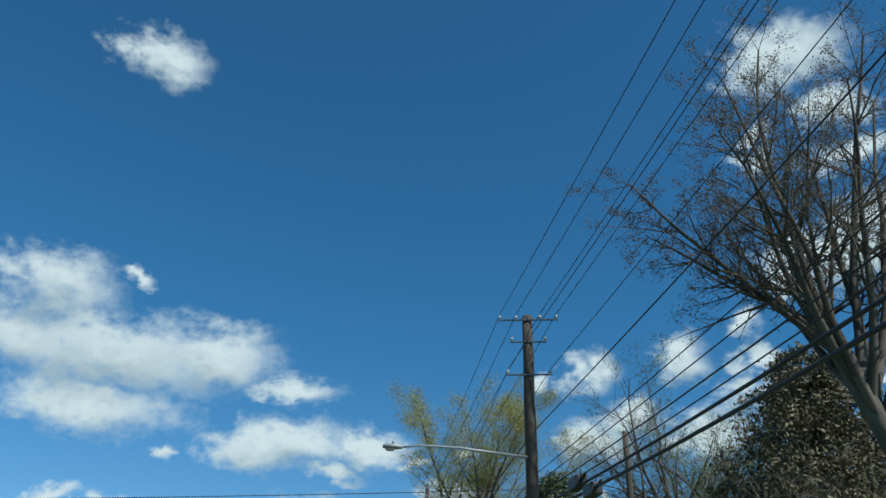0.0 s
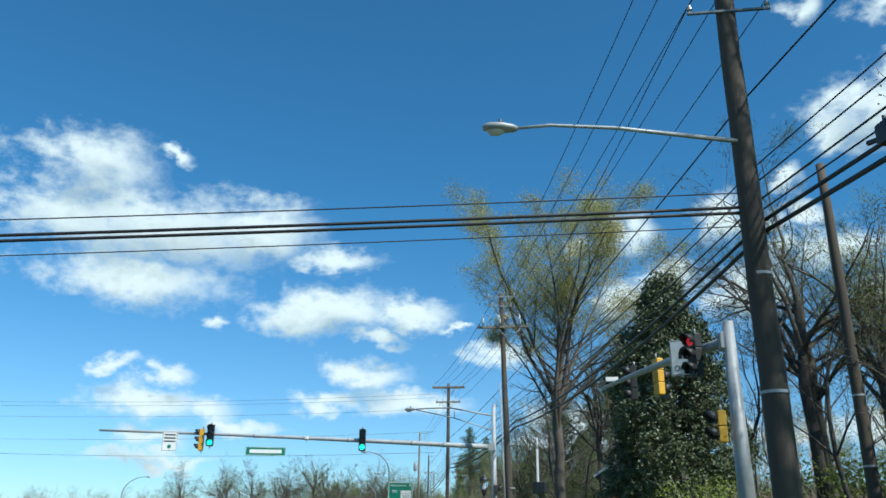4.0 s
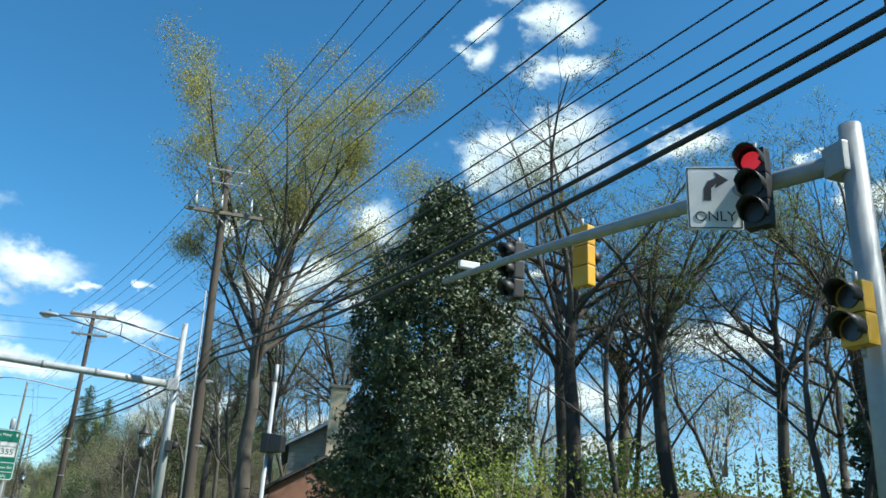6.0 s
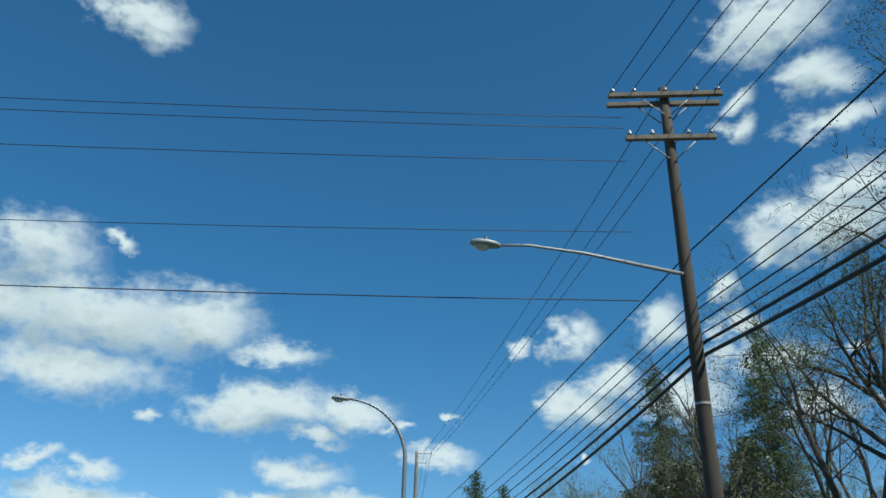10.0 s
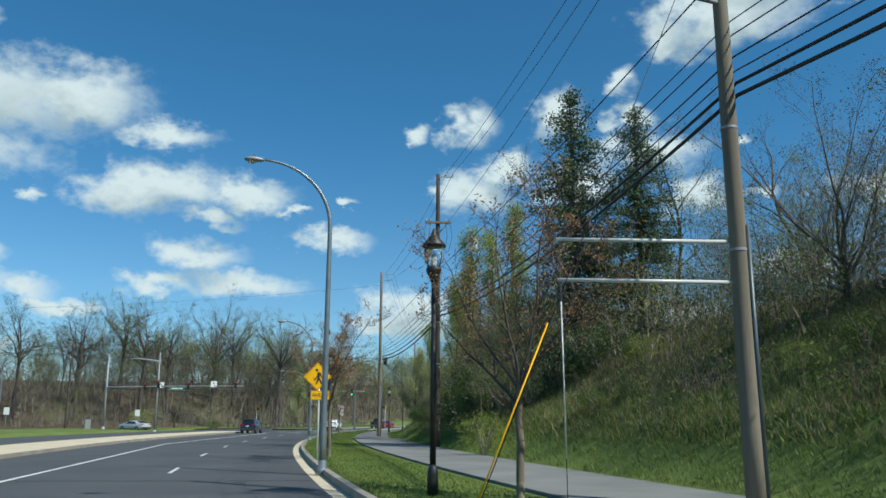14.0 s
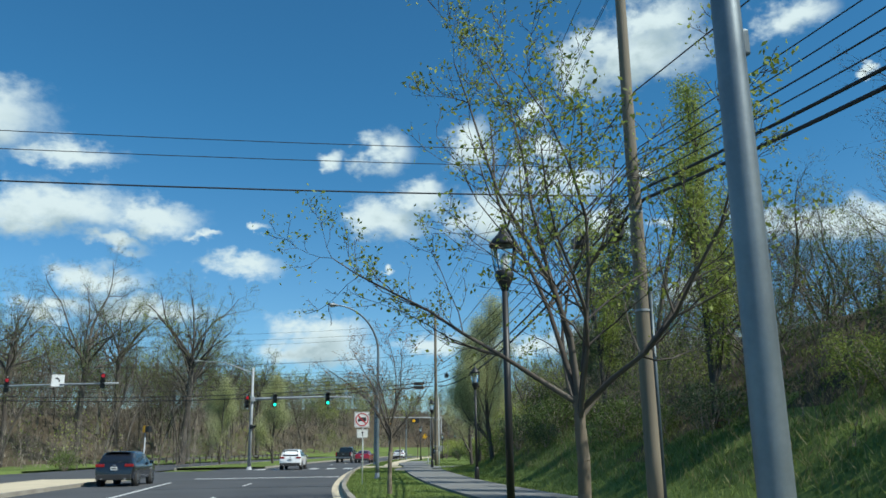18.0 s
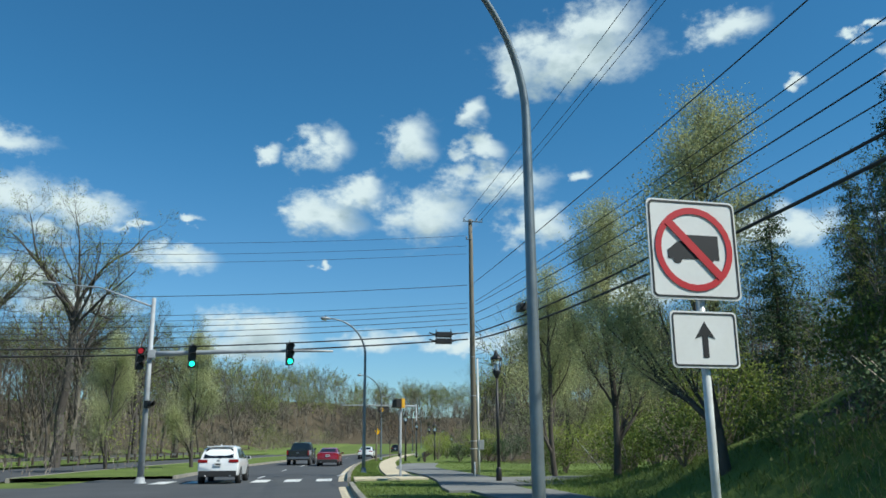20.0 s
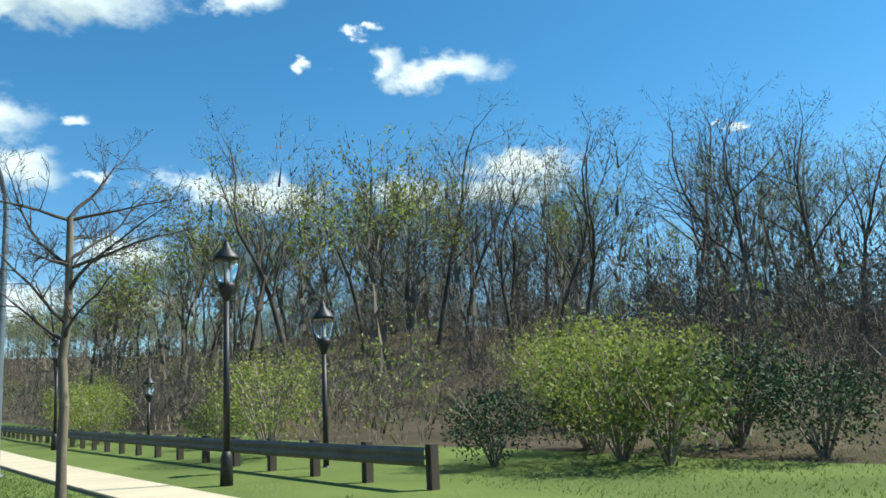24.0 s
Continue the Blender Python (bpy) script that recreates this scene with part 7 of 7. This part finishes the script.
def wheel(parent, x, y, r, width):
    side = 1 if x > 0 else -1
    prof = [(-0.5, 0.72), (-0.5, 0.9), (-0.4, 0.985), (-0.2, 1.0), (0.2, 1.0), (0.4, 0.985), (0.5, 0.9), (0.5, 0.72)]
    v, f = tube([(x + side * u * width, y, r) for u, _ in prof], [r * k for _, k in prof], 22)
    ob = part("wheel", mesh_of("wheel", v, f, TYRE, True), None, parent)
    v, f = tube([(x + side * 0.30 * width, y, r), (x + side * 0.47 * width, y, r), (x + side * 0.515 * width, y, r)], [r * 0.70, r * 0.70, r * 0.62], 22)
    part("rim", mesh_of("rim", v, f, RIM, True), None, ob)
    for k in range(5):
        a = 2 * math.pi * k / 5
        part("spoke_gap", block((0.012, r * 0.2, r * 0.3), (x + side * 0.522 * width, y + math.sin(a) * r * 0.38, r + math.cos(a) * r * 0.38), 0, Matrix.Rotation(-a, 4, "X")), TRIM, ob)
    return ob


def section(y, low, belt, roof, w, wr, flare=0.0):
    """Half a cross-section of a car: sill, side, belt line, roof."""
    belt = min(belt, roof - 0.03)
    mid = low + (belt - low) * 0.55
    return (y, [(w * 0.80, low), (w * 0.96, low + 0.06), (w + flare, mid), (w * 0.985, belt - 0.06), (w * 0.95, belt), (wr + (w * 0.95 - wr) * 0.12, roof - (roof - belt) * 0.12), (wr * 0.9, roof - 0.012), (wr * 0.5, roof + 0.012)])


def car(name, label, at, colour, length, width, rows, belt, wheels, rear, side_panes, front=None, plate_z=0.78, lamps=None, group="cars in traffic", sill=0.3):
    ob = thing(name, label, "car", at, group)
    w = width / 2
    v, f = loft([section(y, lo, belt, roof, w * kw, w * kr) for y, lo, roof, kw, kr in rows])
    body = part("body", mesh_of("body", v, f, colour, True), None, ob)
    body.data.set_sharp_from_angle(angle=radians(38))
    ys = [r[0] for r in rows]

    def skin(y, z):
        roof = float(np.interp(y, ys, [r[2] for r in rows]))
        kw = float(np.interp(y, ys, [r[3] for r in rows]))
        kr = float(np.interp(y, ys, [r[4] for r in rows]))
        b = min(belt, roof - 0.03)
        t = (z - b) / max(roof - b, 0.05)
        return w * kw * 0.95 + (w * kr - w * kw * 0.95) * t

    for pane in side_panes:
        for s in (-1, 1):
            vv = [(s * (skin(y, z) + 0.012), y, z) for y, z in pane]
            vv += [(x - s * 0.03, y, z) for x, y, z in vv]
            n = len(pane)
            ff = [tuple(range(n)), tuple(range(n, 2 * n))[::-1]] + [(i, (i + 1) % n, n + (i + 1) % n, n + i) for i in range(n)]
            part("side_window", mesh_of("side_window", vv, ff, CAR_GLASS), None, ob, "dark tinted window")
    (y0, z0, x0), (y1, z1, x1) = rear
    vv = [(-x0, y0, z0), (x0, y0, z0), (x1, y1, z1), (-x1, y1, z1)]
    up = Vector((0, -(z1 - z0), (y1 - y0))).normalized() * 0.022
    vv = [Vector(q) + up for q in vv] + [Vector(q) - up for q in vv]
    part("rear_window", mesh_of("rear_window", vv, [(0, 1, 2, 3), (7, 6, 5, 4), (0, 4, 5, 1), (1, 5, 6, 2), (2, 6, 7, 3), (3, 7, 4, 0)], CAR_GLASS), None, ob, "dark rear window")
    if front:
        (y0, z0, x0), (y1, z1, x1) = front
        vv = [(-x0, y0, z0), (x0, y0, z0), (x1, y1, z1), (-x1, y1, z1)]
        vv = [Vector(q) + Vector((0, 0.02, 0.02)) for q in vv] + [Vector(q) - Vector((0, 0.02, 0.02)) for q in vv]
        part("windscreen", mesh_of("windscreen", vv, [(0, 1, 2, 3), (7, 6, 5, 4), (0, 4, 5, 1), (1, 5, 6, 2), (2, 6, 7, 3), (3, 7, 4, 0)], CAR_GLASS), None, ob)
    for y, r in wheels:
        for s in (-1, 1):
            v, f = tube([(s * (w - 0.21), y, r), (s * (w + 0.012), y, r)], r * 1.13, 22)
            part("wheel_arch", mesh_of("wheel_arch", v, f, TRIM, True), None, ob, "black wheel arch")
            wheel(ob, s * (w - 0.1), y, r, 0.23)
    rear_y = rows[0][0]
    part("bumper", block((width * 0.9, 0.14, 0.26), (0, rear_y + 0.02, sill + 0.13), 0.04), TRIM, ob, "black lower bumper")
    pl = part("number_plate", block((0.32, 0.02, 0.16), (0, rear_y - 0.035, plate_z), 0.004), PLATE, ob, "pale number plate")
    part("plate_bar", block((0.22, 0.006, 0.05), (0, rear_y - 0.048, plate_z), 0), TRIM, pl)
    for s in (-1, 1):
        zl, hl, xl, wl = lamps
        part("tail_lamp", block((wl, 0.13, hl), (s * xl, rear_y + 0.075, zl), 0.03), TAIL, ob, "red tail lamp")
        mb = part("mirror", block((0.2, 0.12, 0.15), (s * (w + 0.08), length * 0.17, belt + 0.06), 0.03), colour, ob)
        part("mirror_glass", block((0.16, 0.01, 0.11), (s * (w + 0.08), length * 0.17 - 0.062, belt + 0.06), 0), CAR_GLASS, mb)
    return ob


def road_turn(y):
    return -math.degrees(math.atan2(float(kerb_x(y + 3) - kerb_x(y - 3)), 6.0))


def on_road(y, d, extra=0.0):
    return pose(float(kerb_x(y)) + d, y, 0.0, 0, 0, road_turn(y) + extra)


WHITE, RED, BLACK, SILVER = paint("white_car_paint", (0.78, 0.78, 0.77)), paint("red_car_paint", (0.26, 0.012, 0.022)), paint("black_car_paint", (0.012, 0.014, 0.02)), paint("silver_car_paint", (0.42, 0.43, 0.45))
SUV_ROWS = [(-2.27, 0.36, 0.80, 0.93, 0.86), (-2.2, 0.33, 1.06, 0.97, 0.86), (-1.98, 0.31, 1.36, 0.99, 0.78), (-1.72, 0.3, 1.60, 1.0, 0.72), (-1.2, 0.3, 1.66, 1.0, 0.70), (0.0, 0.3, 1.68, 1.0, 0.70), (0.55, 0.3, 1.60, 1.0, 0.70), (1.25, 0.3, 1.10, 1.0, 0.84), (2.0, 0.32, 0.98, 0.96, 0.8), (2.27, 0.38, 0.74, 0.84, 0.7)]
SUV_SIDE = [[(-1.62, 1.12), (-1.0, 1.10), (-1.0, 1.52), (-1.3, 1.50)], [(-0.95, 1.10), (-0.05, 1.08), (-0.05, 1.54), (-0.95, 1.53)], [(0.02, 1.08), (0.98, 1.08), (0.45, 1.50), (0.02, 1.54)]]


def suv(label, at, colour):
    ob = car("suv", label, at, colour, 4.55, 1.84, SUV_ROWS, 1.05, ((-1.36, 0.355), (1.36, 0.355)), ((-2.16, 1.12, 0.66), (-1.78, 1.52, 0.60)), SUV_SIDE, ((1.18, 1.14, 0.64), (0.66, 1.52, 0.58)), 0.86, (1.0, 0.14, 0.68, 0.42), sill=0.32)
    part("spoiler", block((1.2, 0.24, 0.035), (0, -1.76, 1.635), 0.012), colour, ob)
    bar("wiper", [(0.0, -2.19, 1.10), (0.32, -2.14, 1.17)], 0.012, TRIM, ob, 5)
    part("badge", block((0.13, 0.02, 0.09), (0, -2.215, 1.0), 0.01), RIM, ob)
    bar("aerial", [(0, -1.4, 1.66), (0, -1.5, 1.75)], [0.03, 0.01], colour, ob, 6)
    for s in (-1, 1):
        bar("exhaust_pipe", [(s * 0.55, -2.33, 0.36), (s * 0.55, -2.1, 0.36)], 0.045, RIM, ob, 10)
    return ob


SEDAN_ROWS = [(-2.4, 0.36, 0.86, 0.90, 0.82), (-2.32, 0.3, 1.04, 0.95, 0.84), (-1.85, 0.27, 1.10, 0.98, 0.82), (-1.1, 0.26, 1.36, 1.0, 0.70), (-0.5, 0.26, 1.46, 1.0, 0.66), (0.3, 0.26, 1.46, 1.0, 0.66), (0.8, 0.26, 1.32, 1.0, 0.70), (1.4, 0.26, 1.02, 1.0, 0.8), (2.1, 0.28, 0.90, 0.96, 0.78), (2.4, 0.34, 0.70, 0.82, 0.66)]
SEDAN_SIDE = [[(-1.25, 1.0), (-0.3, 0.98), (-0.3, 1.36), (-0.85, 1.30)], [(-0.23, 0.98), (1.0, 0.98), (0.45, 1.34), (-0.23, 1.37)]]


def sedan(label, at, colour):
    ob = car("sedan", label, at, colour, 4.8, 1.84, SEDAN_ROWS, 0.95, ((-1.42, 0.33), (1.42, 0.33)), ((-1.78, 1.12, 0.62), (-1.08, 1.36, 0.54)), SEDAN_SIDE, ((1.32, 1.06, 0.62), (0.78, 1.34, 0.54)), 0.84, (0.9, 0.16, 0.66, 0.42), sill=0.28)
    part("boot_lip", block((1.3, 0.1, 0.03), (0, -2.3, 1.05), 0.01), colour, ob)
    for s in (-1, 1):
        bar("exhaust_pipe", [(s * 0.55, -2.45, 0.31), (s * 0.55, -2.2, 0.31)], 0.045, RIM, ob, 10)
    return ob


def pickup(label, at, colour):
    rows = [(-0.75, 0.45, 1.30, 0.97, 0.9), (-0.70, 0.45, 1.88, 0.99, 0.76), (0.2, 0.45, 1.94, 0.99, 0.75), (0.9, 0.45, 1.86, 0.99, 0.76), (1.55, 0.45, 1.34, 0.99, 0.86), (2.5, 0.47, 1.24, 0.98, 0.86), (2.9, 0.5, 1.0, 0.9, 0.8)]
    ob = car("pickup_truck", label, at, colour, 5.8, 2.0, rows, 1.28, ((-1.75, 0.39), (1.85, 0.39)), ((-0.76, 1.36, 0.72), (-0.70, 1.80, 0.66)), [[(-0.55, 1.34), (0.25, 1.32), (0.25, 1.80), (-0.55, 1.78)], [(0.33, 1.32), (1.25, 1.32), (0.85, 1.78), (0.33, 1.80)]], ((1.5, 1.38, 0.72), (0.95, 1.80, 0.64)), 0.62, (1.05, 0.38, 0.91, 0.13), sill=0.42)
    for ch in ob.children:
        if ch.name.split(".")[0] in ("bumper", "number_plate", "tail_lamp"):
            ch.location.y -= 2.12
    part("tailgate", block((1.56, 0.09, 0.58), (0, -2.82, 0.98), 0.02), colour, ob)
    for s in (-1, 1):
        part("bed_side", block((0.16, 2.1, 0.72), (s * 0.89, -1.80, 0.95), 0.05), colour, ob)
        part("step_bar", block((0.14, 2.2, 0.06), (s * 1.0, 0.5, 0.42), 0.02), TRIM, ob)
    part("bed_floor", block((1.7, 2.1, 0.06), (0, -1.80, 0.72), 0.01), TRIM, ob)
    part("step_bumper", block((1.9, 0.2, 0.2), (0, -2.92, 0.6), 0.04), RIM, ob, "chrome step bumper")
    part("badge", block((0.24, 0.02, 0.1), (0, -2.872, 1.05), 0.01), RIM, ob)
    return ob


suv("white compact SUV with dark windows in the outer lane", on_road(241.0, -5.85), WHITE)
pickup("dark blue-black pickup truck driving ahead", on_road(275.9, -5.4), BLACK)
sedan("dark red sedan driving ahead on the road", on_road(270.5, -2.4), RED)
sedan("small white sedan far ahead on the road", on_road(301.5, -1.5), WHITE)
suv("dark SUV waiting in the turning lane", on_road(212.0, -11.0), BLACK)
sedan("silver car crossing beyond the junction", pose(-66.0, 231.0, 0.0, 0, 0, 60), SILVER)
suv("dark SUV far ahead round the bend", on_road(372.0, -3.0), BLACK)

# ---- house behind the trees ----
hx, hy = -0.6, 66.4
hz = foot(hx + 4, hy + 4)
house = thing("house", "grey-sided house with a pale chimney and brown roof", "house", pose(hx, hy, hz, 0, 0, -8))
W_H, D_H, EAVE, RIDGE = 7.9, 11.0, 5.9 - hz, 8.2 - hz


def gable(w, d, eave, ridge):
    v = [(0, 0, 0), (w, 0, 0), (w, 0, eave), (w / 2, 0, ridge), (0, 0, eave), (0, d, 0), (w, d, 0), (w, d, eave), (w / 2, d, ridge), (0, d, eave)]
    f = [(0, 1, 2, 3, 4), (9, 8, 7, 6, 5), (0, 4, 9, 5), (1, 6, 7, 2), (0, 5, 6, 1)]
    return v, f


v, f = gable(W_H, D_H, EAVE, RIDGE)
part("wall", mesh_of("wall", v, f, M["siding"]), None, house, "beige-grey horizontal siding")
for i in range(30):
    z = 0.15 + 0.22 * i
    half = W_H / 2 if z < EAVE else (RIDGE - z) / (RIDGE - EAVE) * W_H / 2
    if half > 0.3:
        part("siding_board", block((2 * half - 0.02, 0.03, 0.2), (W_H / 2, -0.012, z), 0, Matrix.Rotation(radians(-4), 4, "X")), M["siding"], house)
for s in (0, 1):
    a = Vector((-0.4 if s == 0 else W_H + 0.4, 0, EAVE - 0.2))
    b = Vector((W_H / 2, 0, RIDGE + 0.05))
    q = [Vector((a.x, -0.5, a.z)), Vector((b.x, -0.5, b.z)), Vector((b.x, D_H + 0.5, b.z)), Vector((a.x, D_H + 0.5, a.z))]
    q += [p + Vector((0, 0, 0.16)) for p in q]
    part("roof", mesh_of("roof", q, [(3, 2, 1, 0), (4, 5, 6, 7), (0, 1, 5, 4), (1, 2, 6, 5), (2, 3, 7, 6), (3, 0, 4, 7)], M["roof"]), None, house, "brown shingle roof slope")
    part("fascia", mesh_of("fascia", [p + Vector((0, -0.03, -0.04)) for p in (q[0], q[1], q[5], q[4])] + [p + Vector((0, -0.005, -0.04)) for p in (q[0], q[1], q[5], q[4])], [(0, 1, 2, 3), (7, 6, 5, 4), (0, 4, 5, 1), (1, 5, 6, 2), (2, 6, 7, 3), (3, 7, 4, 0)], M["white_sign"]), None, house, "white fascia board")
ch = part("chimney", block((0.8, 0.8, 8.85 - hz), (2.2, -0.5, (8.85 - hz) / 2), 0.02), M["concrete"], house, "pale stuccoed chimney")
part("chimney_cap", block((1.15, 0.95, 0.16), (2.2, -0.5, 8.85 - hz), 0.02), M["kerb"], ch)
part("chimney_base", block((1.2, 0.84, 3.0), (2.2, -0.5, 1.4), 0.02), M["concrete"], ch)
for x, z in ((4.3, 2.7), (6.4, 2.7)):
    wn = part("window", block((0.95, 0.06, 1.3), (x, -0.04, z), 0.01), M["white_sign"], house, "white-framed window")
    for dx in (-0.21, 0.21):
        part("pane", block((0.38, 0.02, 1.1), (x + dx, -0.078, z), 0), CAR_GLASS, wn)
porch = thing("garage", "low brick garage with a brown gabled roof", "garage", pose(-1.9, 61.6, hz, 0, 0, -8))
v, f = gable(4.6, 4.4, 3.4 - hz + 0.1, 4.85 - hz)
part("wall", mesh_of("wall", v, f, M["brick"]), None, porch, "red brick wall")
for s in (0, 1):
    a = Vector((-0.3 if s == 0 else 4.9, 0, 3.35 - hz))
    b = Vector((2.3, 0, 4.9 - hz))
    q = [Vector((a.x, -0.3, a.z)), Vector((b.x, -0.3, b.z)), Vector((b.x, 4.4, b.z)), Vector((a.x, 4.4, a.z))]
    q += [p + Vector((0, 0, 0.14)) for p in q]
    part("roof", mesh_of("roof", q, [(3, 2, 1, 0), (4, 5, 6, 7), (0, 1, 5, 4), (1, 2, 6, 5), (2, 3, 7, 6), (3, 0, 4, 7)], M["roof"]), None, porch, "brown shingle roof slope")

# ---- guard rails ----
M["dark_rail"] = surface("dark_rail", (0.16, 0.16, 0.155), (0.09, 0.085, 0.08), 0.6, 2, 30, metal=0.3, bump=0.2)
def guard_rail(points, label, gap=1.9):
    ob = thing("guard_rail", label, "guard rail", None, "guard rails")
    pts = [Vector(p) for p in points]
    prof = [(0.0, 0.31), (0.05, 0.26), (0.05, 0.2), (0.0, 0.155), (0.05, 0.11), (0.05, 0.05), (0.0, 0.0)]
    verts, faces = [], []
    for i, p in enumerate(pts):
        t = (pts[min(i + 1, len(pts) - 1)] - pts[max(i - 1, 0)]).normalized()
        side = Vector((-t.y, t.x, 0))
        for u, z in prof:
            verts.append(p + side * u + Vector((0, 0, 0.42 + z)))
        for u, z in prof:
            verts.append(p + side * (u - 0.012) + Vector((0, 0, 0.42 + z)))
    n = len(prof)
    for i in range(len(pts) - 1):
        for k in range(n - 1):
            a = i * 2 * n + k
            faces.append((a, a + 1, a + 1 + 2 * n, a + 2 * n))
            faces.append((a + n, a + 2 * n + n, a + 1 + 2 * n + n, a + 1 + n))
    part("rail", mesh_of("rail", verts, faces, M["dark_rail"], True), None, ob, "dark weathered steel rail")
    for i, p in enumerate(pts):
        t = (pts[min(i + 1, len(pts) - 1)] - pts[max(i - 1, 0)]).normalized()
        turn = math.atan2(t.y, t.x)
        part("post", block((0.15, 0.16, 0.95), (0, 0, 0.3), 0.012), M["pole_wood"], ob, "dark wooden post", Matrix.Translation(p) @ Matrix.Rotation(turn, 4, "Z") @ Matrix.Translation((0, -0.12, 0)))
    return ob


guard_rail([(float(kerb_x(y)) + 5.85 - 0.004 * (y - 276), y, 0.05) for y in np.arange(274.4, 345, 1.9)], "weathered steel guard rail on dark wooden posts")
guard_rail([(float(kerb_x(y)) - 29.0, y, 0.1) for y in np.arange(262, 350, 2.4)], "long low guard rail along the far verge")

# ---- small things ----
def cabinet(x, y, turn, label):
    z = foot(x, y)
    ob = thing("signal_cabinet", label, "cabinet", pose(x, y, z, 0, 0, turn), "roadside cabinets")
    part("body", block((0.75, 0.5, 1.4), (0, 0, 0.72), 0.02), M["grey_metal"], ob)
    part("door", block((0.66, 0.02, 1.2), (0, -0.256, 0.75), 0.008), M["grey_metal"], ob)
    part("plinth", block((0.85, 0.6, 0.12), (0, 0, 0.04), 0.01), M["kerb"], ob)


cabinet(-75.5, 239.0, 10, "grey traffic signal cabinet on a plinth")
cabinet(4.2, 29.6, 20, "grey signal cabinet beside the mast")
for x, y in ((-26.6, 236.9), (-18.9, 237.6)):
    mk = thing("marker_post", "thin pale utility marker post in the grass", "marker post", pose(x, y, foot(x, y)), "marker posts")
    bar("post", [(0, 0, -0.1), (0, 0, 0.75)], 0.04, M["lamp_glass"], mk, 8)

# ---- grass and ground cover ----
def blades(name, label, strips, seed, mat, tall, wide):
    """Many single grass blades on stretches of (offset range, y range, count)."""
    rnd = np.random.RandomState(seed)
    all_v = []
    for d0, d1, y0, y1, n in strips:
        y = rnd.uniform(y0, y1, n)
        d = rnd.uniform(d0, d1, n)
        x = kerb_x(y) + d
        z = ground_z(x, y)
        h = tall * rnd.uniform(0.4, 1.3, n)
        a = rnd.uniform(0, 6.283, n)
        lean = rnd.normal(0, 0.5, (n, 2)) * h[:, None]
        w = wide * rnd.uniform(0.6, 1.4, n)
        p = np.stack([x, y, z - 0.01], -1)
        side = np.stack([np.cos(a) * w, np.sin(a) * w, 0 * a], -1)
        tip = p + np.stack([lean[:, 0], lean[:, 1], h], -1)
        all_v.append(np.stack([p - side, p + side, tip], 1).reshape(-1, 3))
    co = np.concatenate(all_v)
    n = len(co) // 3
    me = bpy.data.meshes.new(name)
    me.vertices.add(3 * n)
    me.vertices.foreach_set("co", co.ravel())
    me.loops.add(3 * n)
    me.loops.foreach_set("vertex_index", np.arange(3 * n))
    me.polygons.add(n)
    me.polygons.foreach_set("loop_start", np.arange(n) * 3)
    me.polygons.foreach_set("loop_total", np.full(n, 3))
    me.materials.append(mat)
    me.update()
    return tagged(part(name, me), label, "grass", kind="stuff")


blades("verge_grass", "mown spring grass on the verge", [(0.22, 3.5, 112, 160, 42000), (0.22, 3.5, 160, 234, 34000), (0.22, 1.8, 240, 275, 26000), (3.2, 4.6, 244, 275, 9000), (0.22, 1.8, 275, 300, 6000)], 3, M["grass_blade"], 0.075, 0.012)
blades("bank_grass", "long uneven grass on the bank", [(7.5, 11.5, 104, 160, 30000), (6.6, 10.5, 160, 232, 26000)], 4, M["grass_blade"], 0.17, 0.014)
blades("meadow_grass", "short mown grass of the meadow", [(6.8, 22, 236, 275, 30000)], 6, M["grass_blade"], 0.07, 0.012)
blades("leaf_scrub", "low tangled weeds on the wooded bank", [(8.5, 24, 100, 218, 30000), (9.0, 17, 116, 150, 16000)], 5, M["green_leaf"], 0.26, 0.02)
blades("dry_grass", "pale dry grass and stalks on the rough bank", [(9.0, 19, 112, 152, 36000), (8.5, 13, 152, 215, 9000)], 7, M["straw_blade"], 0.3, 0.012)
